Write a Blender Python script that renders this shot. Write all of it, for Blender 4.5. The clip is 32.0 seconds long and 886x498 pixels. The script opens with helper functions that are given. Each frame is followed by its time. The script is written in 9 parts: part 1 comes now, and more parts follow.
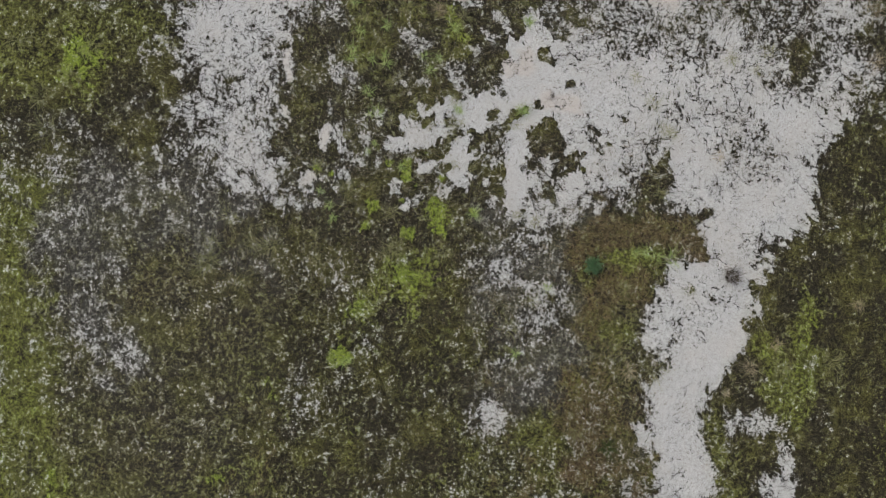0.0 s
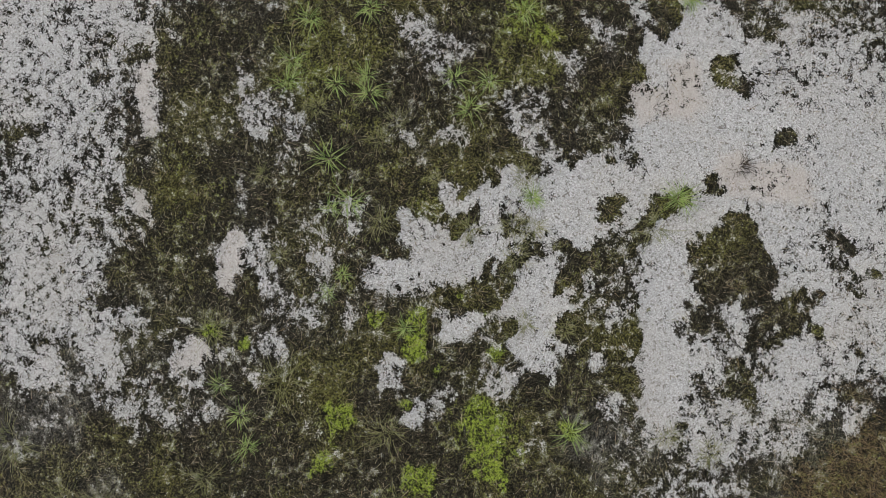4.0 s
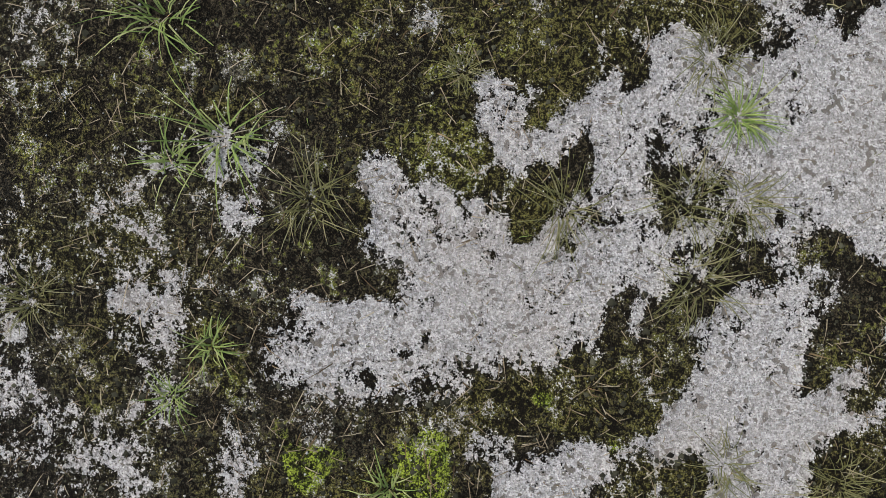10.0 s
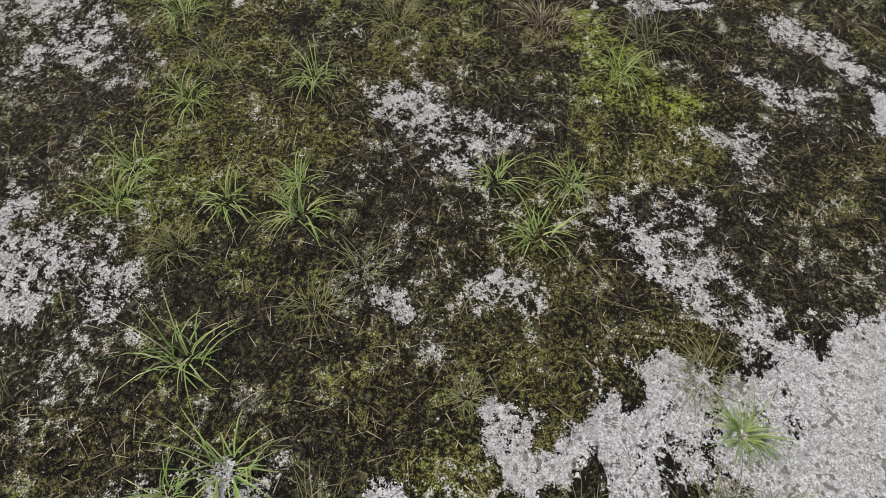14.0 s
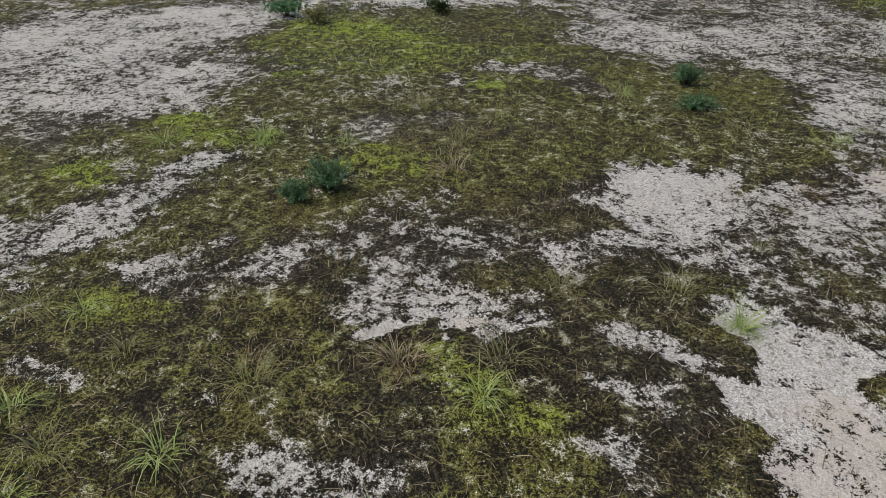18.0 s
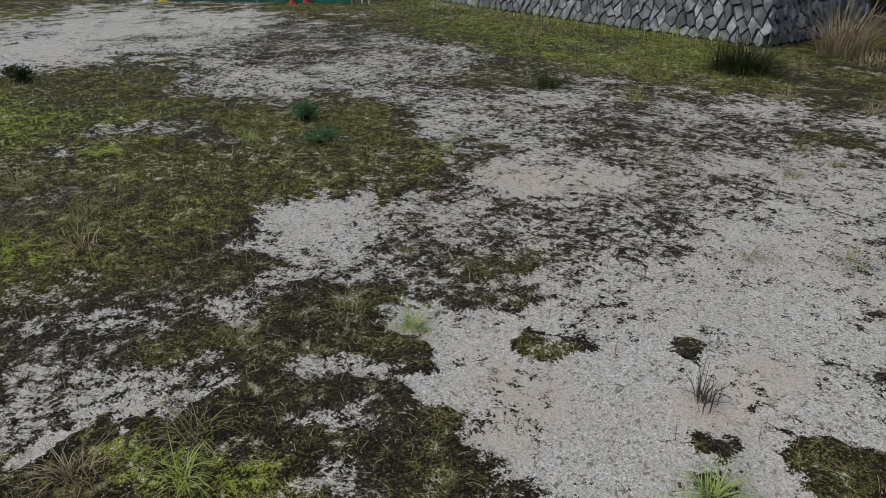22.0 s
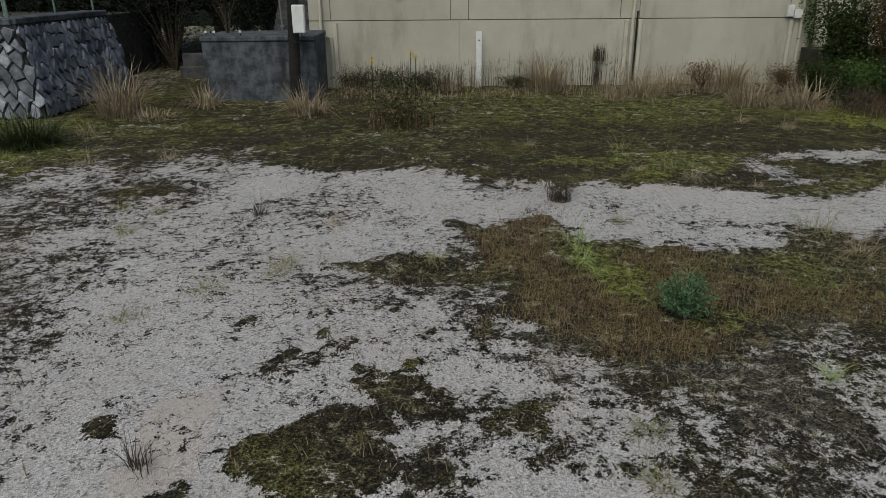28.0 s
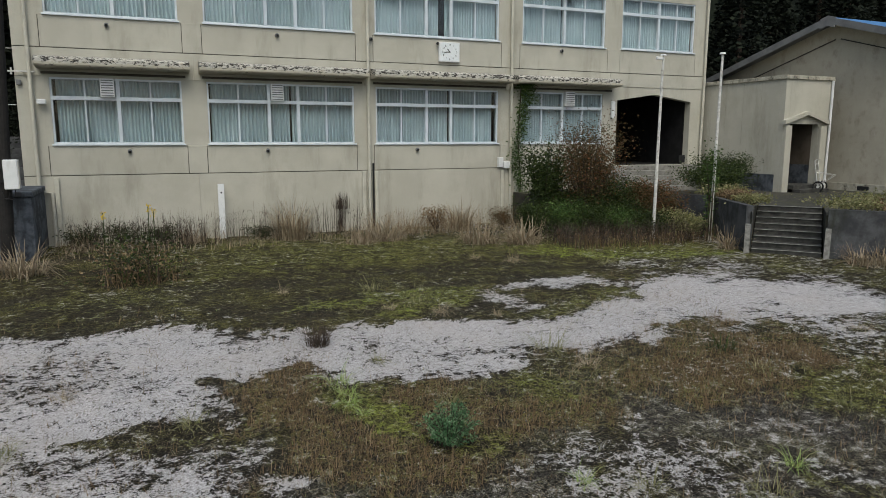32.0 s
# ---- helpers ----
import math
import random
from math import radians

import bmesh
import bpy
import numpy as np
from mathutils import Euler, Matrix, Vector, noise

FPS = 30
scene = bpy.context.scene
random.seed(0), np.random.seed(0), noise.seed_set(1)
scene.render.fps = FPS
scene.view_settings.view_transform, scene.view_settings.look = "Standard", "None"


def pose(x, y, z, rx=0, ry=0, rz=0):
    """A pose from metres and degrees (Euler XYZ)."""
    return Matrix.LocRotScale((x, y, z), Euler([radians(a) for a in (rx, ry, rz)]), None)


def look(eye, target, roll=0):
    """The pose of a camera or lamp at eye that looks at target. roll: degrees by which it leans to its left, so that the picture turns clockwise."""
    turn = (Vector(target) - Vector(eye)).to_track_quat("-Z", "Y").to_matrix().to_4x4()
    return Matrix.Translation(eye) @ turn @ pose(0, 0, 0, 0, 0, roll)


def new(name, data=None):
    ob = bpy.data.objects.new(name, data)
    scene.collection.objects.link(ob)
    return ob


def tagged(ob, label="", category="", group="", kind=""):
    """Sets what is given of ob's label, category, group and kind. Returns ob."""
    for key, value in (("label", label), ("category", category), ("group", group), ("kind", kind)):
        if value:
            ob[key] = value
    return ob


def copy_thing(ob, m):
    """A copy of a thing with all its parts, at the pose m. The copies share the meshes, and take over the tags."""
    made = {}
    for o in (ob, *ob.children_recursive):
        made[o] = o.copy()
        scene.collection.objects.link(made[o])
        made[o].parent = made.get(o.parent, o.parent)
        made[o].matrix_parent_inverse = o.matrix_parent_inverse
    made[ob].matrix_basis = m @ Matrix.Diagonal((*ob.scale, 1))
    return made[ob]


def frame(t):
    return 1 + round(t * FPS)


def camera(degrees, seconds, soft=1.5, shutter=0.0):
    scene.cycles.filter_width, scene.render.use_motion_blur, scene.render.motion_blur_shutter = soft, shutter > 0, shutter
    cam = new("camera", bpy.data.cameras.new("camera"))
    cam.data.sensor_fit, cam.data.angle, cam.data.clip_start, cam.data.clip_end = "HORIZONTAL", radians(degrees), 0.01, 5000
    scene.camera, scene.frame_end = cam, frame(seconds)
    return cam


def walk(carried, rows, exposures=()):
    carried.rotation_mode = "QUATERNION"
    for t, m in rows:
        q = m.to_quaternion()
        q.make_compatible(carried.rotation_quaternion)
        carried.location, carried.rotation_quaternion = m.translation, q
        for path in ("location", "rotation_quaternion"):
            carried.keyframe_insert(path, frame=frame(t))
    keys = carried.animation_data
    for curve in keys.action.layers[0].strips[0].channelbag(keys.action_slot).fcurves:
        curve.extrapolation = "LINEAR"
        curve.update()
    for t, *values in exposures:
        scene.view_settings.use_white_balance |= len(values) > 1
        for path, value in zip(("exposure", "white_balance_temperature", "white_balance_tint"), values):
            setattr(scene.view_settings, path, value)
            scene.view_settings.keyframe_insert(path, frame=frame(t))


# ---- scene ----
cam = camera(65.74, 32.0, soft=0.5)
walk(cam, [
    (0, pose(5.820, -1.980, 19.108, -0.09, 0.00, 100.71)),
    (0.5, pose(5.332, -2.222, 17.776, -0.08, 0.00, 100.71)),
    (1, pose(4.838, -2.490, 16.445, -0.12, -0.00, 100.70)),
    (1.5, pose(4.412, -2.671, 15.082, -0.23, -0.00, 100.68)),
    (2, pose(4.101, -2.822, 13.753, 0.08, -0.00, 100.62)),
    (2.5, pose(3.835, -2.972, 12.410, 0.54, -0.00, 100.57)),
    (3, pose(3.510, -3.068, 11.096, 0.64, -0.00, 100.55)),
    (3.5, pose(3.193, -3.172, 9.742, 0.79, 0.00, 100.42)),
    (4, pose(2.924, -3.214, 8.423, 0.96, 0.00, 100.40)),
    (4.5, pose(2.711, -3.293, 7.266, 1.23, 0.00, 100.38)),
    (6.5, pose(2.271, -3.352, 4.359, 0.67, -0.00, 99.56)),
    (7, pose(2.297, -3.352, 3.934, 0.04, -0.00, 99.42)),
    (7.5, pose(2.354, -3.358, 3.559, -0.40, -0.00, 99.36)),
    (8, pose(2.436, -3.360, 3.455, -0.82, -0.00, 99.28)),
    (8.5, pose(2.571, -3.368, 3.346, -0.47, 0.00, 99.17)),
    (9, pose(2.655, -3.407, 3.100, -0.51, 0.00, 99.12)),
    (9.5, pose(2.673, -3.451, 3.009, -0.80, 0.00, 99.09)),
    (10, pose(2.713, -3.463, 3.005, -0.50, 0.00, 99.08)),
    (10.5, pose(2.760, -3.480, 2.994, 1.60, -0.00, 99.07)),
    (11, pose(2.807, -3.496, 2.996, 5.31, -0.01, 99.07)),
    (11.5, pose(2.890, -3.487, 2.998, 9.93, -0.03, 98.77)),
    (12, pose(2.966, -3.474, 2.992, 14.75, -0.01, 98.74)),
    (12.5, pose(3.013, -3.472, 2.989, 19.22, 0.02, 98.72)),
    (13, pose(3.056, -3.463, 2.987, 23.95, 0.00, 98.31)),
    (13.5, pose(3.094, -3.459, 2.977, 28.80, -0.09, 97.82)),
    (14, pose(3.114, -3.460, 2.968, 33.50, -0.07, 97.32)),
    (14.5, pose(3.120, -3.464, 2.970, 37.95, -0.11, 96.84)),
    (15, pose(3.119, -3.459, 2.975, 42.47, -0.10, 95.51)),
    (15.5, pose(3.117, -3.449, 2.958, 47.24, -0.10, 94.13)),
    (17.5, pose(2.963, -3.370, 2.910, 58.17, 0.03, 87.12)),
    (18, pose(2.953, -3.373, 2.919, 60.56, -0.06, 83.92)),
    (18.5, pose(2.951, -3.359, 2.918, 63.02, 0.02, 80.95)),
    (19, pose(2.960, -3.367, 2.928, 64.09, 0.02, 78.15)),
    (19.5, pose(2.947, -3.378, 2.933, 63.97, -0.04, 75.10)),
    (20, pose(2.953, -3.366, 2.930, 63.96, 0.06, 71.17)),
    (20.5, pose(2.958, -3.367, 2.909, 64.11, 0.07, 66.69)),
    (21, pose(2.971, -3.379, 2.905, 64.13, 0.19, 61.97)),
    (21.5, pose(2.979, -3.378, 2.899, 64.13, 0.12, 57.34)),
    (22, pose(2.980, -3.387, 2.909, 64.08, 0.07, 52.68)),
    (22.5, pose(2.978, -3.390, 2.907, 64.40, 0.09, 48.07)),
    (23, pose(2.980, -3.403, 2.911, 64.76, 0.12, 43.46)),
    (23.5, pose(2.983, -3.418, 2.908, 65.14, 0.18, 38.81)),
    (24, pose(2.982, -3.451, 2.914, 65.49, 0.17, 34.17)),
    (24.5, pose(2.977, -3.483, 2.918, 65.91, 0.09, 29.58)),
    (25, pose(2.965, -3.507, 2.924, 66.25, -0.11, 24.90)),
    (25.5, pose(2.966, -3.521, 2.936, 66.57, -0.08, 20.64)),
    (27.5, pose(3.046, -3.612, 3.032, 67.96, 0.42, 2.48)),
    (28, pose(3.035, -3.623, 3.018, 68.77, 0.31, -2.18)),
    (28.5, pose(3.013, -3.646, 3.028, 69.52, 0.20, -6.85)),
    (29, pose(3.006, -3.647, 3.039, 70.20, 0.16, -11.36)),
    (29.5, pose(3.002, -3.622, 3.024, 71.56, 0.16, -12.80)),
    (30, pose(2.955, -3.633, 3.016, 73.24, 0.04, -14.15)),
    (30.5, pose(2.977, -3.633, 3.035, 74.81, 0.12, -15.54)),
    (31, pose(2.987, -3.625, 3.028, 76.66, 0.15, -18.04)),
    (31.5, pose(2.964, -3.629, 3.033, 78.66, 0.01, -20.68)),
    (32, pose(2.969, -3.643, 3.027, 80.77, -0.06, -23.14)),
], exposures=[(0.0, 0.24, 6700, 1), (4.0, 0.16, 6700, 1), (9.0, 0.12, 6700, 4), (14.0, 0.32, 6800, 5), (15.0, 0.36, 6800, 5), (18.0, 0.27, 6900, 3), (19.0, 0.22, 6900, 2), (21.0, 0.04, 6800, 1), (25.0, -0.43, 6750, 0), (28.0, -0.36, 6650, 0), (32.0, 0.02, 6500, 3)])

# ---- light ----
world = bpy.data.worlds.new("overcast_sky")
scene.world = world
world.use_nodes = True
sky = world.node_tree.nodes.new("ShaderNodeTexSky")
sky.sky_type, sky.sun_disc = "NISHITA", False
sky.sun_elevation, sky.sun_rotation = radians(55), radians(200)
sky.air_density, sky.dust_density, sky.ozone_density = 1.0, 4.0, 1.0
back = world.node_tree.nodes["Background"]
world.node_tree.links.new(sky.outputs[0], back.inputs[0])
back.inputs[1].default_value = 0.14
sun = new("sun", bpy.data.lights.new("sun", "SUN"))
sun.data.energy, sun.data.angle, sun.data.color = 1.5, radians(40), (1.0, 0.96, 0.9)
sun.matrix_world = look((-6, -14, 22), (0, 0, 0))


# ---- materials ----
def nodes_of(name):
    m = bpy.data.materials.new(name)
    m.use_nodes = True
    t = m.node_tree
    return m, t.nodes, t.links, t.nodes["Principled BSDF"]


def noise_node(N, L, co, scale, detail=4.0, rough=0.6, lac=2.0):
    n = N.new("ShaderNodeTexNoise")
    n.inputs["Scale"].default_value, n.inputs["Detail"].default_value, n.inputs["Roughness"].default_value = scale, detail, rough
    n.inputs["Lacunarity"].default_value = lac
    L.new(co, n.inputs["Vector"])
    return n.outputs["Fac"]


def calc(N, L, op, a, b=None, c=None, clamp=False):
    n = N.new("ShaderNodeMath")
    n.operation, n.use_clamp = op, clamp
    for i, v in enumerate((a, b, c)):
        if v is None:
            continue
        if isinstance(v, (int, float)):
            n.inputs[i].default_value = v
        else:
            L.new(v, n.inputs[i])
    return n.outputs[0]


def span(N, L, v, lo, hi, a=0.0, b=1.0, smooth=True):
    n = N.new("ShaderNodeMapRange")
    n.interpolation_type = "SMOOTHSTEP" if smooth else "LINEAR"
    for i, w in enumerate((v, lo, hi, a, b)):
        if isinstance(w, (int, float)):
            n.inputs[i].default_value = w
        else:
            L.new(w, n.inputs[i])
    return n.outputs[0]


def blend(N, L, f, a, b, how="MIX"):
    n = N.new("ShaderNodeMix")
    n.data_type, n.blend_type = "RGBA", how
    for i, v in ((0, f), (6, a), (7, b)):
        if isinstance(v, (int, float)):
            n.inputs[i].default_value = v
        elif isinstance(v, tuple):
            n.inputs[i].default_value = (*v, 1.0)
        else:
            L.new(v, n.inputs[i])
    return n.outputs[2]


def bump(N, L, bsdf, height, strength=0.4, distance=0.01):
    n = N.new("ShaderNodeBump")
    n.inputs["Strength"].default_value, n.inputs["Distance"].default_value = strength, distance
    L.new(height, n.inputs["Height"])
    L.new(n.outputs[0], bsdf.inputs["Normal"])


def surface(name, c1, c2, scale=6.0, rough=0.8, metal=0.0, stain=None, stain_scale=0.8, stain_amount=0.5, streak=0.0,
            relief=0.3, fine=60.0, random_tint=0.0, spec=0.3):
    """A worn surface: two tones by noise, stains in a third tone (drawn out downwards by streak), fine relief."""
    m, N, L, p = nodes_of(name)
    co = N.new("ShaderNodeTexCoord").outputs["Object"]
    a = noise_node(N, L, co, scale, 6.0, 0.65)
    f = noise_node(N, L, co, fine, 3.0, 0.6)
    col = blend(N, L, span(N, L, a, 0.35, 0.65), c1, c2)
    if stain:
        at = co
        if streak:
            mp = N.new("ShaderNodeMapping")
            mp.inputs["Scale"].default_value = (1.0, 1.0, 1.0 - streak)
            L.new(co, mp.inputs[0])
            at = mp.outputs[0]
        s = noise_node(N, L, at, stain_scale, 7.0, 0.7)
        col = blend(N, L, span(N, L, s, 0.48, 0.72, 0.0, stain_amount), col, stain)
    col = blend(N, L, span(N, L, f, 0.3, 0.7, 0.0, 0.18, False), col, (0.02, 0.02, 0.02))
    if random_tint:
        r = N.new("ShaderNodeObjectInfo").outputs["Random"]
        col = blend(N, L, span(N, L, r, 0.0, 1.0, 0.0, random_tint, False), col, tuple(v * 0.35 for v in c1))
    L.new(col, p.inputs["Base Color"])
    p.inputs["Roughness"].default_value, p.inputs["Metallic"].default_value = rough, metal
    p.inputs["Specular IOR Level"].default_value = spec
    bump(N, L, p, f, relief, 0.006)
    return m


def leafy(name, c1, c2, c3, rough=0.6, through_light=0.25):
    """Foliage: three tones over the pieces of one mesh, a little light passing through."""
    m, N, L, p = nodes_of(name)
    r = N.new("ShaderNodeNewGeometry").outputs["Random Per Island"]
    col = blend(N, L, span(N, L, r, 0.0, 0.6, 0.0, 1.0, False), c1, c2)
    col = blend(N, L, span(N, L, r, 0.72, 1.0, 0.0, 1.0, False), col, c3)
    L.new(col, p.inputs["Base Color"])
    p.inputs["Roughness"].default_value = rough
    p.inputs["Specular IOR Level"].default_value = 0.25
    tr = N.new("ShaderNodeBsdfTranslucent")
    L.new(col, tr.inputs[0])
    mx = N.new("ShaderNodeMixShader")
    mx.inputs[0].default_value = through_light
    L.new(p.outputs[0], mx.inputs[1])
    L.new(tr.outputs[0], mx.inputs[2])
    L.new(mx.outputs[0], N["Material Output"].inputs[0])
    return m


def glass_pane(name):
    m, N, L, p = nodes_of(name)
    p.inputs["Base Color"].default_value = (0.86, 0.9, 0.92, 1)
    p.inputs["Roughness"].default_value = 0.03
    p.inputs["Transmission Weight"].default_value = 1.0
    p.inputs["IOR"].default_value = 1.45
    return m


def ground_surface():
    """Bare pale grit where the cover is high, dark moss with green, brown and grassy tints elsewhere; both meet grain by grain."""
    m, N, L, p = nodes_of("ground_grit_and_moss")
    co = N.new("ShaderNodeTexCoord").outputs["Object"]
    layers = []
    for name in ("cover", "tint"):
        at = N.new("ShaderNodeAttribute")
        at.attribute_name = name
        parts = N.new("ShaderNodeSeparateColor")
        L.new(at.outputs["Color"], parts.inputs[0])
        layers += list(parts.outputs)
    S, G, W, B, P, K = layers

    def cells(scale, stretch=(1.0, 1.0, 1.0), turn=0.0):
        mp = N.new("ShaderNodeMapping")
        mp.inputs["Scale"].default_value, mp.inputs["Rotation"].default_value = stretch, (0.0, 0.0, radians(turn))
        L.new(co, mp.inputs[0])
        vor = N.new("ShaderNodeTexVoronoi")
        vor.voronoi_dimensions = "2D"
        vor.inputs["Scale"].default_value = scale
        L.new(mp.outputs[0], vor.inputs["Vector"])
        vs = N.new("ShaderNodeSeparateColor")
        L.new(vor.outputs["Color"], vs.inputs[0])
        return vor.outputs["Distance"], vs.outputs[0], vs.outputs[1], vs.outputs[2]

    def swing(v, amp):
        return calc(N, L, "MULTIPLY", calc(N, L, "SUBTRACT", v, 0.5), amp)

    def total(*values):
        out = values[0]
        for v in values[1:]:
            out = calc(N, L, "ADD", out, v)
        return out

    n0 = noise_node(N, L, co, 0.8, 4.0, 0.6)
    n1 = noise_node(N, L, co, 3.5, 9.0, 0.74)
    n2 = noise_node(N, L, co, 11.0, 4.0, 0.62)
    n3 = noise_node(N, L, co, 42.0, 3.0, 0.62)
    n4 = noise_node(N, L, co, 120.0, 2.0, 0.6)
    fine = cells(150.0)
    stone = cells(52.0)
    cover = total(calc(N, L, "MULTIPLY", S, 1.25), -0.1, swing(n0, 1.3), swing(n1, 3.4), swing(n2, 3.0), swing(n3, 2.5), swing(n4, 1.8), swing(fine[1], 0.3))
    mask = span(N, L, cover, 0.48, 0.53)
    # grit: light and dark grains, warm and dusty areas
    grit = blend(N, L, fine[2], (0.37, 0.365, 0.372), (0.79, 0.78, 0.8))
    grit = blend(N, L, span(N, L, fine[3], 0.86, 0.9, 0.0, 0.75), grit, (0.13, 0.12, 0.115))
    grit = blend(N, L, span(N, L, total(stone[2], swing(n2, -1.2)), 0.9, 0.93), grit, (0.17, 0.155, 0.14))
    grit = blend(N, L, span(N, L, total(n3, swing(n4, 0.7)), 0.42, 0.56, 0.55, 0.0), grit, (0.2, 0.19, 0.185))
    grit = blend(N, L, calc(N, L, "MULTIPLY", P, 0.55, clamp=True), grit, (0.5, 0.43, 0.39))
    grit = blend(N, L, span(N, L, n0, 0.45, 0.7, 0.0, 0.3), grit, (0.42, 0.38, 0.35))
    # moss: hollow shade put into the colour as near black; brown and olive cushions
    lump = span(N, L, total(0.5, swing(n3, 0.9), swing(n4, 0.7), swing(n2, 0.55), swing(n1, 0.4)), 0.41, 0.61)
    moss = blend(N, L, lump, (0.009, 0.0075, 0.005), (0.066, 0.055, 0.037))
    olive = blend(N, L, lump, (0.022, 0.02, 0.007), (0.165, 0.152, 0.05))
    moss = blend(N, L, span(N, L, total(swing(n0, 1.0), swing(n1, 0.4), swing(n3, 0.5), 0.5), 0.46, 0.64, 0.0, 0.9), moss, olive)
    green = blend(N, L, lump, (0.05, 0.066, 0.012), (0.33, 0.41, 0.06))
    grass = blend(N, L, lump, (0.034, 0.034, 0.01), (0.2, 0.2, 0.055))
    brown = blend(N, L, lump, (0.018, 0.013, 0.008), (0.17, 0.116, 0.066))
    rag = total(swing(n1, 2.0), swing(n2, 2.0), swing(n3, 1.6))
    for w, c in ((B, brown), (W, grass), (G, green)):
        moss = blend(N, L, span(N, L, total(w, rag), 0.25, 0.95), moss, c)
    # grains and straw bits that lie in the moss, more of them near the grit
    few = total(1.06, swing(n2, -1.8), swing(n1, -2.6), calc(N, L, "MULTIPLY", S, -0.24), calc(N, L, "MULTIPLY", K, -0.22), calc(N, L, "MULTIPLY", calc(N, L, "ADD", G, W), 0.05))
    for (dist, r, g, bl), more, reach in ((fine, 0.0, 0.42), (cells(74.0, (1.0, 2.6, 1.0), 20.0), 0.06, 0.4), (cells(74.0, (2.8, 1.0, 1.0), -35.0), 0.06, 0.4), (stone, 0.13, 0.3)):
        fleck = calc(N, L, "MULTIPLY", calc(N, L, "GREATER_THAN", g, total(few, more)), span(N, L, dist, reach, reach + 0.12, 0.92, 0.0))
        moss = blend(N, L, fleck, moss, blend(N, L, bl, (0.15, 0.13, 0.095), (0.64, 0.62, 0.59)))
    dust = calc(N, L, "MULTIPLY", K, span(N, L, n3, 0.4, 0.58))
    moss = blend(N, L, calc(N, L, "MULTIPLY", dust, 0.5, clamp=True), moss, blend(N, L, fine[2], (0.05, 0.048, 0.045), (0.28, 0.268, 0.26)))
    # finest low spots coloured near black in place of crevice shade
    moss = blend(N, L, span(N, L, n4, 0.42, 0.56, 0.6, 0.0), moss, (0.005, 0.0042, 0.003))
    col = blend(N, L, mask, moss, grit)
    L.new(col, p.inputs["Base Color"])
    p.inputs["Roughness"].default_value = 0.92
    p.inputs["Specular IOR Level"].default_value = 0.12
    h = total(calc(N, L, "MULTIPLY", n3, 1.2), calc(N, L, "MULTIPLY", mask, -0.4), calc(N, L, "MULTIPLY", fine[0], 0.5), calc(N, L, "MULTIPLY", n4, 0.5))
    bump(N, L, p, h, 0.7, 0.02)
    return m


M_ground = ground_surface()
M_render = surface("cream_render", (0.425, 0.412, 0.352), (0.49, 0.476, 0.412), 0.7, 0.85, stain=(0.24, 0.228, 0.178), stain_scale=1.3, stain_amount=0.5, streak=0.75)
M_soffit = surface("weathered_concrete_edge", (0.34, 0.32, 0.26), (0.46, 0.44, 0.37), 5.0, 0.9, stain=(0.03, 0.03, 0.025), stain_scale=4.0, stain_amount=0.95, relief=0.7)
M_joint = surface("dark_joint", (0.05, 0.046, 0.04), (0.09, 0.083, 0.07), 4.0, 0.9)
M_concrete = surface("dark_old_concrete", (0.03, 0.036, 0.046), (0.11, 0.124, 0.146), 3.0, 0.9, stain=(0.02, 0.021, 0.02), stain_scale=2.6, stain_amount=0.85, streak=0.88, relief=0.5)
M_retain = surface("blackened_concrete", (0.035, 0.037, 0.041), (0.085, 0.088, 0.094), 2.2, 0.9, stain=(0.02, 0.024, 0.012), stain_scale=2.0, stain_amount=0.8, streak=0.7, relief=0.5)
M_step = surface("stair_concrete", (0.03, 0.03, 0.029), (0.065, 0.064, 0.06), 5.0, 0.9, stain=(0.02, 0.022, 0.016), stain_scale=3.0, stain_amount=0.8)
M_stone = surface("grey_wall_stone", (0.13, 0.147, 0.185), (0.42, 0.45, 0.52), 3.0, 0.85, stain=(0.05, 0.05, 0.05), stain_scale=2.5, stain_amount=0.7, relief=0.9, fine=25.0, random_tint=0.85)
# backing tone with the shade between the stones put into its colour
M_joint_shade = surface("wall_shadow_joint", (0.02, 0.02, 0.02), (0.04, 0.04, 0.038), 8.0, 0.95)
M_alu = surface("pale_aluminium", (0.56, 0.62, 0.67), (0.65, 0.71, 0.76), 3.0, 0.45, 0.1, relief=0.05)
M_white = surface("white_paint", (0.68, 0.7, 0.71), (0.76, 0.77, 0.78), 3.0, 0.5, stain=(0.4, 0.38, 0.33), stain_scale=3.0, stain_amount=0.4, streak=0.7, relief=0.1)
M_pipe = surface("cream_pipe", (0.47, 0.455, 0.39), (0.56, 0.545, 0.47), 2.0, 0.6, stain=(0.16, 0.13, 0.09), stain_scale=2.0, stain_amount=0.5, streak=0.8, relief=0.1)
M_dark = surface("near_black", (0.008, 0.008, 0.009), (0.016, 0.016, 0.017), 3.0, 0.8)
M_curtain = surface("pale_curtain_cloth", (0.35, 0.44, 0.475), (0.47, 0.56, 0.6), 1.2, 0.9, relief=0.1)
M_glass = glass_pane("window_glass")
M_bluroof = surface("blue_metal_roof", (0.05, 0.16, 0.36), (0.07, 0.2, 0.44), 2.0, 0.5, relief=0.05)
M_greyfascia = surface("grey_fascia", (0.12, 0.125, 0.13), (0.17, 0.175, 0.18), 2.0, 0.7)
M_pole = surface("dark_timber_pole", (0.009, 0.008, 0.008), (0.018, 0.016, 0.015), 5.0, 0.8)
